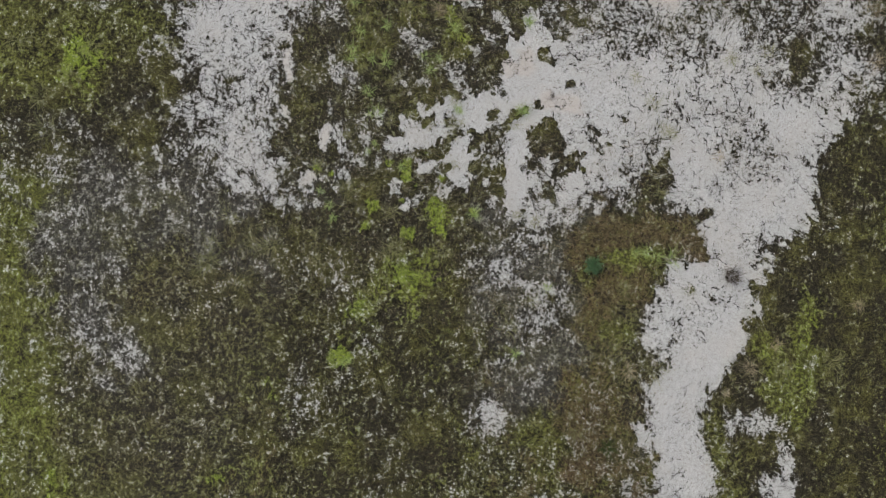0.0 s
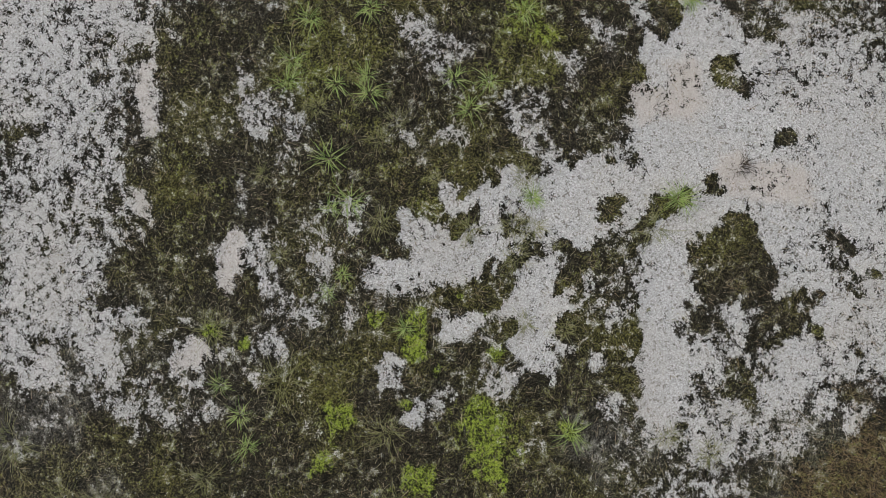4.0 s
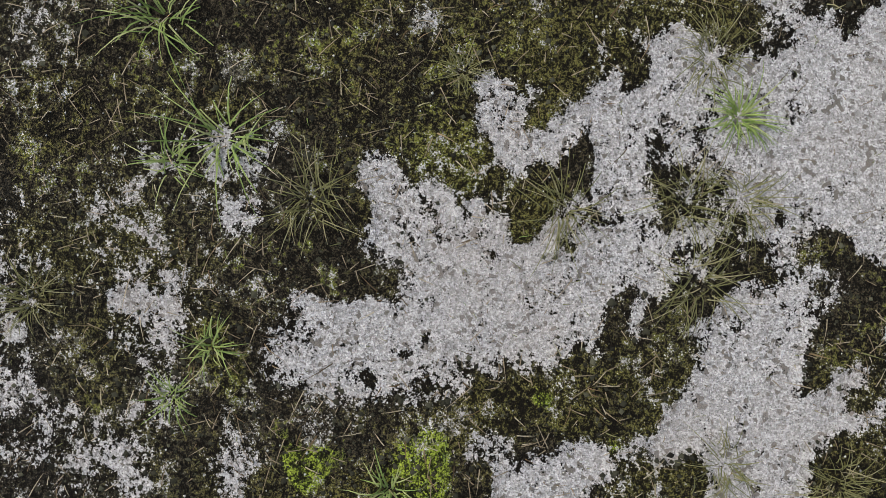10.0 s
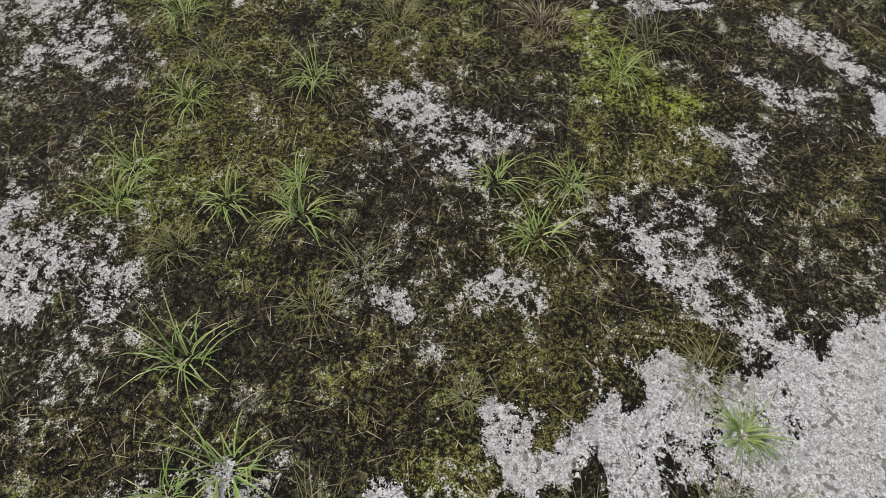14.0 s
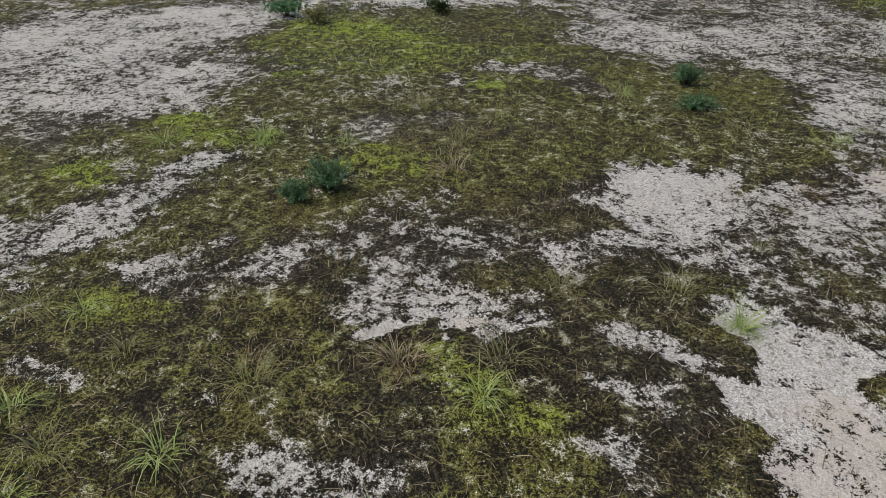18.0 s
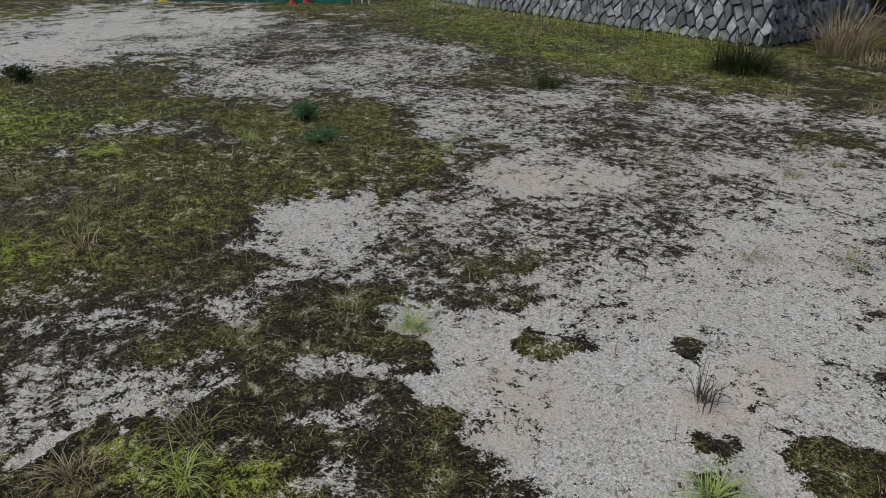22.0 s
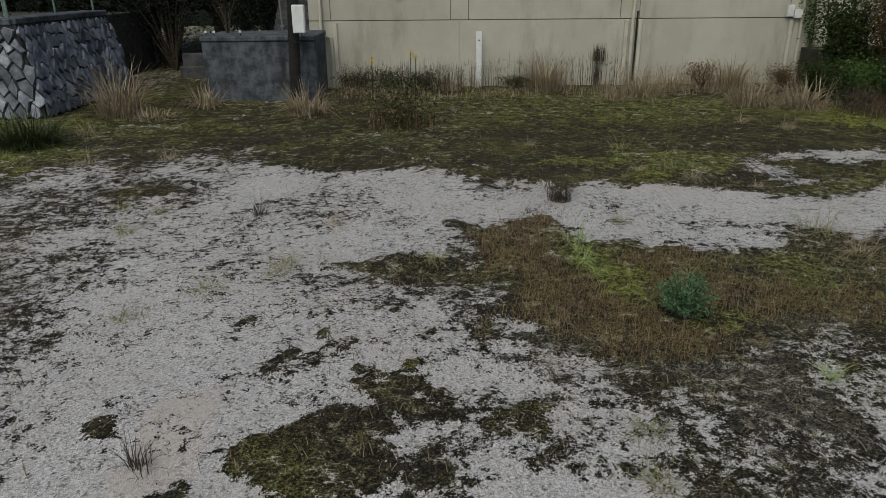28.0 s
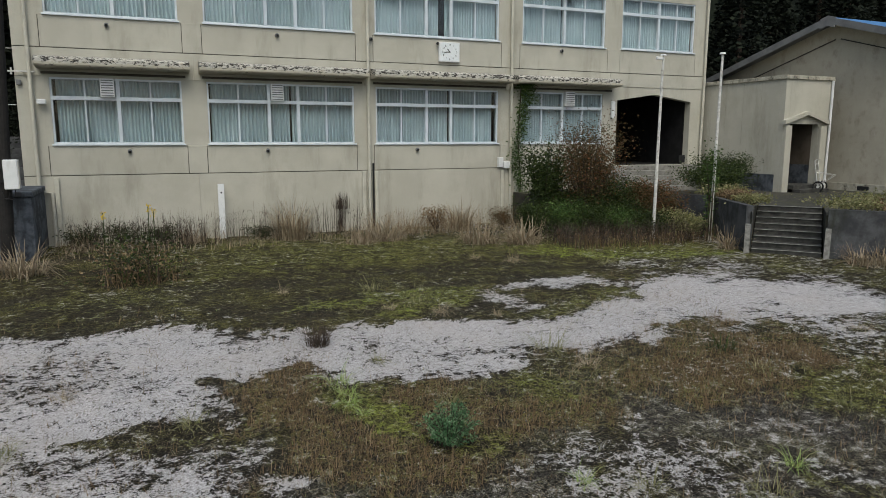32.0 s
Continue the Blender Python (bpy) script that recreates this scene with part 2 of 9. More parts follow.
M_steel = surface("worn_white_pole", (0.5, 0.5, 0.48), (0.66, 0.66, 0.64), 9.0, 0.5, stain=(0.14, 0.1, 0.07), stain_scale=6.0, stain_amount=0.7)
M_grass = leafy("fresh_grass_blade", (0.17, 0.25, 0.07), (0.29, 0.38, 0.12), (0.44, 0.46, 0.22))
M_dullgrass = leafy("dull_grass_blade", (0.13, 0.135, 0.055), (0.21, 0.21, 0.09), (0.36, 0.33, 0.2))
M_dry = leafy("dry_grass_blade", (0.19, 0.148, 0.097), (0.32, 0.26, 0.18), (0.47, 0.41, 0.3))
M_russet = leafy("russet_grass_blade", (0.11, 0.073, 0.04), (0.19, 0.13, 0.072), (0.31, 0.235, 0.145))
M_bush = leafy("blue_green_leaf", (0.04, 0.11, 0.048), (0.11, 0.215, 0.1), (0.26, 0.36, 0.22))
M_ivy = leafy("dark_green_leaf", (0.014, 0.025, 0.007), (0.034, 0.054, 0.013), (0.085, 0.108, 0.028))
M_rank = leafy("rank_grass_blade", (0.02, 0.028, 0.01), (0.035, 0.046, 0.016), (0.07, 0.07, 0.035))
M_vine = leafy("bright_vine_leaf", (0.03, 0.06, 0.014), (0.06, 0.11, 0.025), (0.12, 0.17, 0.05))
M_redleaf = leafy("reddish_leaf", (0.04, 0.042, 0.016), (0.09, 0.058, 0.024), (0.19, 0.08, 0.036))
# tones far below real leaves: the wood's inner shade put into the colour
M_conifer = leafy("shaded_conifer_leaf", (0.004, 0.007, 0.004), (0.008, 0.012, 0.007), (0.012, 0.018, 0.009), 0.9, 0.05)
M_twig = surface("dark_twig", (0.04, 0.03, 0.022), (0.08, 0.06, 0.045), 20.0, 0.9)
M_yellow = surface("yellow_flower", (0.6, 0.42, 0.02), (0.7, 0.5, 0.04), 20.0, 0.7)


# ---- helpers of this scene ----
def part(name, bm, material, parent=None, label=""):
    me = bpy.data.meshes.new(name)
    bm.to_mesh(me)
    bm.free()
    me.materials.append(material)
    ob = new(name, me)
    if parent:
        ob.parent = parent
    return tagged(ob, label)


def thing(name, label, category, group="", kind="", at=(0, 0, 0), turn=0.0):
    ob = new(name)
    ob.matrix_basis = pose(*at, 0, 0, turn)
    return tagged(ob, label, category, group, kind)


def box(bm, x0, x1, y0, y1, z0, z1, bevel=0.0):
    v = bmesh.ops.create_cube(bm, size=1.0)["verts"]
    for w in v:
        w.co = Vector((x0 + (w.co.x + 0.5) * (x1 - x0), y0 + (w.co.y + 0.5) * (y1 - y0), z0 + (w.co.z + 0.5) * (z1 - z0)))
    if bevel:
        e = {e for w in v for e in w.link_edges}
        bmesh.ops.bevel(bm, geom=list(e), offset=bevel, segments=1, affect="EDGES")
    return bm


def boxes(*rows, bevel=0.0):
    bm = bmesh.new()
    for r in rows:
        box(bm, *r, bevel=bevel)
    return bm


def tube(bm, points, radius, sides=10):
    """A tube along points; radius is one number or one for each point."""
    radii = radius if isinstance(radius, (list, tuple)) else [radius] * len(points)
    rings = []
    pts = [Vector(q) for q in points]
    for i, q in enumerate(pts):
        d = (pts[min(i + 1, len(pts) - 1)] - pts[max(i - 1, 0)]).normalized()
        u = d.cross(Vector((0, 0, 1)) if abs(d.z) < 0.9 else Vector((1, 0, 0))).normalized()
        w = d.cross(u)
        rings.append([bm.verts.new(q + radii[i] * (math.cos(a) * u + math.sin(a) * w)) for a in (2 * math.pi * k / sides for k in range(sides))])
    for r, s in zip(rings, rings[1:]):
        for k in range(sides):
            bm.faces.new((r[k], r[(k + 1) % sides], s[(k + 1) % sides], s[k]))
    bm.faces.new(rings[0][::-1])
    bm.faces.new(rings[-1])
    return bm


def mesh_of(name, verts, faces, material, parent=None, smooth=False):
    """A mesh object from computed arrays of verts (n, 3) and faces (m, 3 or 4)."""
    me = bpy.data.meshes.new(name)
    verts, faces = np.asarray(verts, np.float32), np.asarray(faces, np.int32)
    k = faces.shape[1]
    me.vertices.add(len(verts))
    me.vertices.foreach_set("co", verts.ravel())
    me.loops.add(faces.size)
    me.loops.foreach_set("vertex_index", faces.ravel())
    me.polygons.add(len(faces))
    me.polygons.foreach_set("loop_start", np.arange(len(faces), dtype=np.int32) * k)
    me.update(calc_edges=True)
    me.validate()
    if smooth:
        me.shade_smooth()
    me.materials.append(material)
    ob = new(name, me)
    if parent:
        ob.parent = parent
    return ob


def blades(rng, base, height, lean, width, heading=None, bend=0.6, steps=3):
    """Curved tapering grass blades, one for each row of base. Returns verts and faces."""
    n = len(base)
    h = np.asarray(height) * np.ones(n)
    az = rng.uniform(0, 2 * np.pi, n) if heading is None else heading
    ln = np.asarray(lean) * np.ones(n)
    w = np.asarray(width) * np.ones(n)
    out = np.stack([np.cos(az), np.sin(az), 0 * az], 1)
    side = np.stack([-np.sin(az), np.cos(az), 0 * az], 1)
    verts, faces = [], []
    for i in range(steps + 1):
        s = i / steps
        ang = ln * (1 - bend) + ln * bend * 2 * s
        q = base + out * (h * s * np.sin(np.clip(ang, 0, 1.9)))[:, None] + np.array([0, 0, 1.0]) * (h * s * np.cos(np.clip(ang, 0, 1.6)))[:, None]
        ww = (w * (1 - s) ** 0.7 * 0.5 + 0.0004)[:, None]
        verts += [q - side * ww, q + side * ww]
    verts = np.stack(verts, 1).reshape(-1, 3)
    k = 2 * (steps + 1)
    off = (np.arange(n) * k)[:, None, None]
    f = np.array([[2 * i, 2 * i + 1, 2 * i + 3, 2 * i + 2] for i in range(steps)])[None]
    return verts, (off + f).reshape(-1, 4)


def leaves(rng, centre, size, flat=0.5, slim=0.28, rise=0.0):
    """Small folded leaves (two triangles each side of a rib) at random turns, one for each row of centre."""
    n = len(centre)
    s = np.asarray(size) * np.ones(n)
    d = rng.normal(size=(n, 3))
    d[:, 2] = d[:, 2] * flat + rise
    d /= np.linalg.norm(d, axis=1)[:, None]
    e = np.cross(d, rng.normal(size=(n, 3)))
    e /= np.linalg.norm(e, axis=1)[:, None]
    up = np.cross(d, e)
    s = s[:, None]
    verts = np.stack([centre, centre + d * s * 0.5 + e * s * slim + up * s * 0.1, centre + d * s, centre + d * s * 0.5 - e * s * slim + up * s * 0.1], 1).reshape(-1, 3)
    faces = (np.arange(n) * 4)[:, None] + np.array([[0, 1, 2, 3]])
    return verts, faces


# ---- ground ----
def axis(lo, hi, step, core, close, far):
    """Even steps from lo to hi, closer ones in the core, then growing ones out to far on both sides."""
    mid = list(np.arange(lo, core[0], step)) + list(np.arange(core[0], core[1], close)) + list(np.arange(core[1], hi + step / 2, step))
    d, a, b = step, mid[0], mid[-1]
    left, right = [], []
    while a > -far:
        d *= 1.16
        a -= d
        b += d
        left.append(a)
        right.append(b)
    return np.array(left[::-1] + mid + right)


GX, GY = axis(-23.0, 13.0, 0.1, (-1.5, 5.5), 0.036, 1500.0), axis(-13.0, 17.0, 0.1, (-6.3, 1.0), 0.036, 1500.0)
lattice = np.random.RandomState(5).rand(4, 256, 256)


def patchy(x, y, size, layer=0):
    """Smooth noise from 0 to 1 with lumps of the given size, on the grid of x and y."""
    u, v = x / size + 37.3, y / size + 11.7
    i, j = np.floor(u).astype(int), np.floor(v).astype(int)
    f, g = u - i, v - j
    f, g = f * f * (3 - 2 * f), g * g * (3 - 2 * g)
    t = lattice[layer]
    a, b, c, d = t[i % 256, j % 256], t[(i + 1) % 256, j % 256], t[i % 256, (j + 1) % 256], t[(i + 1) % 256, (j + 1) % 256]
    return (a * (1 - f) + b * f) * (1 - g) + (c * (1 - f) + d * f) * g


GRID_X, GRID_Y = np.meshgrid(GX, GY, indexing="ij")
WARP_X = (patchy(GRID_X, GRID_Y, 0.9, 0) - 0.5) * 0.7 + (patchy(GRID_X, GRID_Y, 0.28, 1) - 0.5) * 0.34 + (patchy(GRID_X, GRID_Y, 0.11, 2) - 0.5) * 0.14
WARP_Y = (patchy(GRID_X, GRID_Y, 0.9, 2) - 0.5) * 0.7 + (patchy(GRID_X, GRID_Y, 0.28, 3) - 0.5) * 0.34 + (patchy(GRID_X, GRID_Y, 0.11, 1) - 0.5) * 0.14
# layers: pale grit, bright moss, grass, brown grass, warm grit, dusty thin grit
LAYERS = np.zeros((6,) + GRID_X.shape)
LAYERS[0] = -0.05 + 0.3 * patchy(GRID_X, GRID_Y, 2.3, 1)
LAYERS[2] = 0.25 + 0.6 * patchy(GRID_X, GRID_Y, 3.1, 2)
KINDS = {
    "olive": (-0.12, 0.1, 0.6, 0.0, 0.1, 0.0),
    "bare": (1.8, 0.0, 0.0, 0.0, 0.5, 0.0),
    "clean": (1.18, 0.0, 0.0, 0.0, 0.12, 0.0),
    "pale": (0.92, 0.0, 0.0, 0.1, 0.8, 0.1),
    "worn": (0.74, 0.0, 0.05, 0.1, 0.2, 0.1),
    "sand": (0.95, 0.0, 0.0, 0.0, 0.12, 0.0),
    "pink": (1.0, 0.0, 0.0, 0.0, 1.0, 0.0),
    "half": (0.58, 0.0, 0.08, 0.05, 0.15, 0.1),
    "thin": (0.42, 0.0, 0.15, 0.04, 0.2, 0.2),
    "speck": (0.06, 0.0, 0.2, 0.05, 0.2, 0.15),
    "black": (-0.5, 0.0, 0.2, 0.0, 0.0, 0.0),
    "dark": (-0.2, 0.03, 0.22, 0.05, 0.2, 0.0),
    "deep": (-0.3, 0.08, 0.3, 0.0, 0.0, 0.0),
    "grey": (0.0, 0.0, 0.25, 0.25, 0.5, 0.5),
    "greyish": (0.03, 0.0, 0.25, 0.1, 0.3, 0.9),
    "green": (-0.3, 0.9, 0.6, 0.0, 0.0, 0.0),
    "greenish": (-0.22, 0.42, 0.85, 0.0, 0.0, 0.0),
    "grass": (-0.2, 0.25, 1.0, 0.0, 0.0, 0.05),
    "brown": (-0.15, 0.0, 0.5, 0.8, 0.5, 0.1),
    "brownmoss": (-0.35, 0.0, 0.4, 0.35, 0.4, 0.25),
}


def dab(kind, x, y, rx, ry, deg):
    """Lays one ragged patch of a ground cover over what is there."""
    r = 1.5 * max(rx, ry) + 0.6
    i0, i1 = np.searchsorted(GX, (x - r, x + r))
    j0, j1 = np.searchsorted(GY, (y - r, y + r))
    sub = (slice(i0, i1), slice(j0, j1))
    k = min(1.0, 1.6 * min(rx, ry))
    u, v = GRID_X[sub] - x + WARP_X[sub] * k, GRID_Y[sub] - y + WARP_Y[sub] * k
    c, s = math.cos(radians(deg)), math.sin(radians(deg))
    d = np.hypot((c * u + s * v) / rx, (c * v - s * u) / ry)
    gx, gy = GRID_X[sub] + 5.3 * rx, GRID_Y[sub] - 3.1 * ry
    d *= 1 + 0.8 * (patchy(gx, gy, 0.42, 0) - 0.5) + 0.8 * (patchy(gx, gy, 0.19, 3) - 0.5)
    f = np.clip((1.42 - d) / 0.85, 0, 1)
    f = f * f * (3 - 2 * f)
    for layer, value in zip(LAYERS, KINDS[kind]):
        layer[sub] += (value - layer[sub]) * f


dab("grass", 11.05, -12.60, 1.41, 4.73, 101)
dab("green", 14.08, -12.51, 0.95, 1.26, 101)
dab("green", 2.74, -12.72, 0.55, 0.79, 100)
dab("grass", 2.54, -14.20, 1.58, 1.41, 101)
dab("dark", 3.51, -12.58, 1.73, 0.95, 101)
dab("dark", 4.89, -13.92, 1.73, 0.95, 101)
dab("speck", 9.58, -11.59, 1.42, 1.89, 101)
dab("speck", 7.55, -10.21, 2.83, 1.73, 101)
dab("grey", 10.71, -9.94, 1.58, 1.26, 101)
dab("brown", 8.71, -8.71, 2.05, 1.41, 101)
dab("brown", 12.57, -8.78, 3.15, 1.26, 101)
dab("brown", 12.41, -6.25, 1.26, 1.26, 101)
dab("half", 3.19, -8.31, 1.89, 3.15, 101)
dab("sand", 1.85, -8.88, 0.79, 1.57, 101)
dab("sand", 3.81, -7.39, 0.95, 1.10, 101)
dab("sand", 4.55, -7.89, 1.57, 0.63, 101)
dab("half", 3.63, -9.83, 0.78, 0.95, 101)
dab("half", 4.17, -5.88, 0.95, 1.26, 101)
dab("half", 1.51, -6.22, 0.79, 1.73, 101)
dab("dark", 1.07, -3.90, 1.42, 1.42, 101)
dab("grass", 0.35, -5.16, 0.86, 1.10, 101)
dab("dark", -0.36, -2.25, 0.79, 0.94, 101)
dab("half", 0.21, -3.59, 0.79, 0.47, 101)
dab("sand", 1.21, 3.82, 4.10, 2.68, 101)
dab("pink", 0.64, 5.15, 1.10, 1.42, 101)
dab("pink", 0.21, -0.22, 1.26, 0.94, 101)
dab("sand", 1.74, -1.53, 0.95, 0.55, 101)
dab("sand", 2.08, -2.91, 0.63, 0.39, 101)
dab("half", 3.21, -3.34, 0.95, 0.63, 101)
dab("sand", 3.27, -0.28, 0.39, 1.41, 100)
dab("half", 2.50, 0.37, 0.63, 0.79, 101)
dab("sand", 2.11, 1.58, 1.10, 1.42, 101)
dab("half", 3.95, 1.61, 0.95, 0.55, 101)
dab("sand", 1.74, 6.96, 1.42, 2.36, 101)
dab("half", -2.31, 6.35, 1.58, 0.63, 101)
dab("half", -1.27, 2.54, 2.36, 0.95, 101)
dab("half", -1.15, 7.85, 0.94, 1.57, 101)
dab("speck", 0.71, 9.01, 0.63, 1.26, 101)
dab("dark", 2.96, 3.91, 0.56, 0.47, 101)
dab("dark", 3.54, 5.06, 0.47, 0.19, 101)
dab("dark", 5.71, 8.84, 1.58, 2.05, 101)
dab("dark", 7.90, 8.29, 1.58, 0.79, 101)
dab("grass", 6.95, 9.07, 0.95, 0.63, 101)
dab("sand", 4.08, 6.44, 1.26, 0.63, 101)
dab("grey", 4.82, 6.74, 0.63, 0.39, 101)
dab("sand", 6.54, 5.31, 0.95, 1.73, 101)
dab("sand", 6.05, 6.18, 0.95, 0.94, 101)
dab("sand", 9.48, 5.87, 0.94, 2.05, 101)
dab("sand", 7.08, 6.69, 0.63, 0.95, 101)
dab("sand", 9.01, 8.34, 0.63, 0.40, 101)
dab("sand", 10.07, 8.70, 0.39, 0.79, 101)
dab("brown", 5.03, 3.10, 1.57, 1.02, 101)
dab("grey", 5.81, 0.68, 1.10, 1.10, 101)
dab("half", 7.15, 1.25, 0.79, 0.79, 101)
dab("grey", 9.12, 0.99, 2.05, 1.10, 101)
dab("grey", 10.01, 3.08, 0.95, 1.26, 101)
dab("half", 10.25, 0.08, 0.63, 0.39, 101)
dab("speck", 7.38, 3.38, 0.79, 0.94, 101)
dab("dark", 6.80, -5.39, 1.89, 1.58, 101)
dab("dark", 6.70, -3.16, 1.42, 1.26, 101)
dab("dark", 6.32, -1.15, 0.95, 1.26, 101)
dab("dark", 4.55, -4.53, 1.26, 0.95, 101)
dab("grass", 9.17, -2.69, 1.26, 0.94, 101)
dab("grass", 11.83, -3.15, 1.89, 1.26, 101)
dab("green", 5.25, -2.31, 0.55, 0.71, 101)
dab("green", 5.36, -4.13, 0.32, 0.47, 101)
dab("green", 4.01, -3.35, 0.63, 0.47, 101)
dab("green", 7.68, -4.10, 0.47, 1.10, 100)
dab("green", 9.59, -4.06, 0.94, 0.47, 101)
dab("green", 10.22, -6.50, 0.71, 0.63, 101)
dab("green", 13.24, -7.22, 0.39, 0.31, 100)
dab("green", 11.64, 2.91, 0.47, 0.32, 100)

dab("grass", -24.13, -7.84, 3.83, 3.14, 71)
dab("grass", -20.61, 7.12, 10.07, 1.50, 71)
dab("sand", -18.73, 2.46, 4.26, 4.82, 71)
dab("sand", -17.88, -3.74, 1.54, 1.99, 71)
dab("sand", -15.77, -4.79, 0.83, 0.95, 71)
dab("half", -12.54, -6.61, 1.41, 2.50, 71)
dab("grey", -8.55, -5.80, 1.17, 1.77, 71)
dab("green", -10.73, -3.36, 1.37, 1.84, 71)
dab("speck", -10.23, -0.43, 1.08, 1.97, 71)
dab("grass", -7.37, -1.90, 2.14, 1.23, 71)
dab("sand", -7.45, -1.97, 0.30, 0.56, 71)
dab("half", -10.54, 2.06, 1.73, 2.26, 71)
dab("half", -9.36, 4.84, 0.69, 1.39, 71)
dab("speck", -7.30, 2.32, 1.15, 1.14, 71)
dab("grass", -13.50, 11.96, 3.07, 5.18, 71)
dab("dark", -6.82, 6.04, 1.21, 0.85, 71)
dab("half", -6.16, 4.88, 0.94, 0.74, 71)
dab("sand", -4.56, 2.88, 0.47, 0.30, 71)
dab("half", -4.28, 4.27, 0.95, 0.78, 71)
dab("grey", -3.25, 2.46, 0.88, 0.67, 71)
dab("brown", -2.83, 2.42, 0.32, 0.35, 71)
dab("brown", -2.85, 1.06, 0.19, 0.13, 71)
dab("brown", -4.35, 0.36, 0.92, 0.37, 71)
dab("half", -1.88, 1.31, 1.10, 0.76, 71)
dab("dark", -1.10, 0.38, 0.57, 0.38, 71)
dab("half", -0.59, 1.08, 0.55, 0.53, 71)

dab("half", -9.73, -9.04, 2.00, 1.39, 87)
dab("grey", -6.50, -7.94, 1.14, 1.46, 87)
dab("green", -8.62, -3.21, 1.11, 1.80, 87)
dab("grass", -5.57, -5.55, 1.07, 0.85, 87)
dab("speck", -5.86, -2.81, 1.11, 0.81, 87)
dab("sand", -7.62, -1.95, 0.30, 0.63, 87)
dab("grass", -6.69, -1.54, 1.19, 1.60, 87)
dab("olive", -3.92, -2.00, 1.53, 0.62, 87)
dab("green", -4.28, -3.16, 0.38, 0.50, 87)
dab("green", -4.28, -6.46, 0.37, 0.40, 87)
dab("olive", -2.85, -5.11, 1.05, 0.46, 87)
dab("half", -3.03, -6.30, 0.64, 0.36, 87)
dab("worn", -2.49, -6.69, 0.35, 0.26, 88)
dab("half", -2.03, -5.11, 0.28, 0.36, 87)
dab("half", -1.83, -4.34, 0.18, 0.13, 87)
dab("olive", -1.24, -5.37, 1.03, 0.35, 87)
dab("half", -2.35, -2.87, 0.99, 0.72, 87)
dab("sand", -2.40, -2.92, 0.30, 0.32, 87)
dab("speck", -1.70, -1.92, 0.69, 0.43, 87)
dab("sand", -2.90, -0.36, 0.70, 0.74, 87)
dab("half", -2.01, -1.11, 0.58, 0.39, 87)
dab("half", -1.80, -0.13, 0.56, 0.55, 87)
dab("olive", -1.39, -1.23, 0.39, 0.24, 87)
dab("sand", -0.72, -0.60, 0.28, 0.29, 87)
dab("grass", -0.53, -2.65, 0.52, 0.35, 87)
dab("brown", -0.72, -3.31, 0.20, 0.21, 87)
dab("olive", -0.22, -2.09, 0.35, 0.31, 87)
dab("half", -0.71, -1.44, 0.24, 0.13, 86)
dab("half", -0.24, -1.79, 0.21, 0.16, 87)

dab("grass", -9.79, 10.41, 4.81, 3.66, 43)
dab("grass", -6.40, 10.71, 1.33, 1.88, 43)
dab("dark", -1.66, 10.44, 2.65, 2.18, 43)
dab("half", -4.50, 4.69, 1.84, 1.06, 43)
dab("half", -2.00, 3.04, 1.74, 1.02, 43)
dab("half", -0.78, 1.49, 1.38, 0.78, 43)
dab("speck", -1.58, 0.56, 0.66, 0.38, 43)
dab("speck", -1.44, 1.83, 0.73, 0.28, 43)
dab("worn", 0.46, 4.79, 1.33, 0.94, 43)
dab("sand", -2.90, -0.38, 0.62, 0.53, 43)
dab("brown", -2.79, 2.44, 0.36, 0.32, 43)
dab("brown", -2.71, 1.07, 0.26, 0.13, 43)
dab("half", 1.31, 1.37, 1.54, 0.74, 43)
dab("worn", 1.79, 1.85, 0.88, 0.82, 43)
dab("sand", 0.48, -0.39, 0.77, 0.70, 43)
dab("dark", -0.99, 0.10, 0.50, 0.26, 43)
dab("half", -1.91, 0.00, 0.53, 0.36, 43)
dab("olive", -1.45, -1.71, 1.05, 0.51, 43)
dab("half", -2.16, -2.33, 0.38, 0.22, 43)
dab("sand", -2.01, -1.27, 0.19, 0.14, 44)
dab("dark", 0.68, 0.66, 0.18, 0.16, 43)
dab("dark", 1.82, 0.32, 0.14, 0.14, 44)

dab("speck", -1.14, 11.36, 3.65, 2.07, 176)
dab("dark", 8.69, 12.93, 5.19, 4.02, 176)
dab("grass", -5.15, 12.18, 1.54, 1.92, 176)
dab("sand", 1.92, 7.22, 1.65, 0.94, 177)
dab("worn", 1.56, 3.16, 2.10, 2.41, 177)
dab("sand", 6.61, 5.27, 1.54, 0.98, 177)
dab("half", -0.42, 2.88, 0.83, 1.67, 177)
dab("half", 2.80, 1.56, 1.19, 0.93, 177)
dab("grey", 5.34, 0.56, 1.22, 0.83, 177)
dab("grey", 3.78, 1.50, 0.58, 0.47, 177)
dab("brown", 5.17, 2.37, 1.18, 1.33, 177)
dab("brown", 4.97, 4.96, 0.60, 0.68, 177)
dab("green", 5.03, 3.90, 0.34, 0.36, 177)
dab("dark", 3.01, 3.74, 0.59, 0.38, 177)
dab("dark", 3.70, 5.10, 0.30, 0.24, 177)
dab("dark", 3.27, 1.05, 0.53, 0.14, 138)
dab("dark", 2.65, 0.21, 0.57, 0.32, 177)
dab("dark", 3.65, 0.53, 0.49, 0.24, 177)
dab("dark", 0.67, 0.73, 0.17, 0.17, 178)

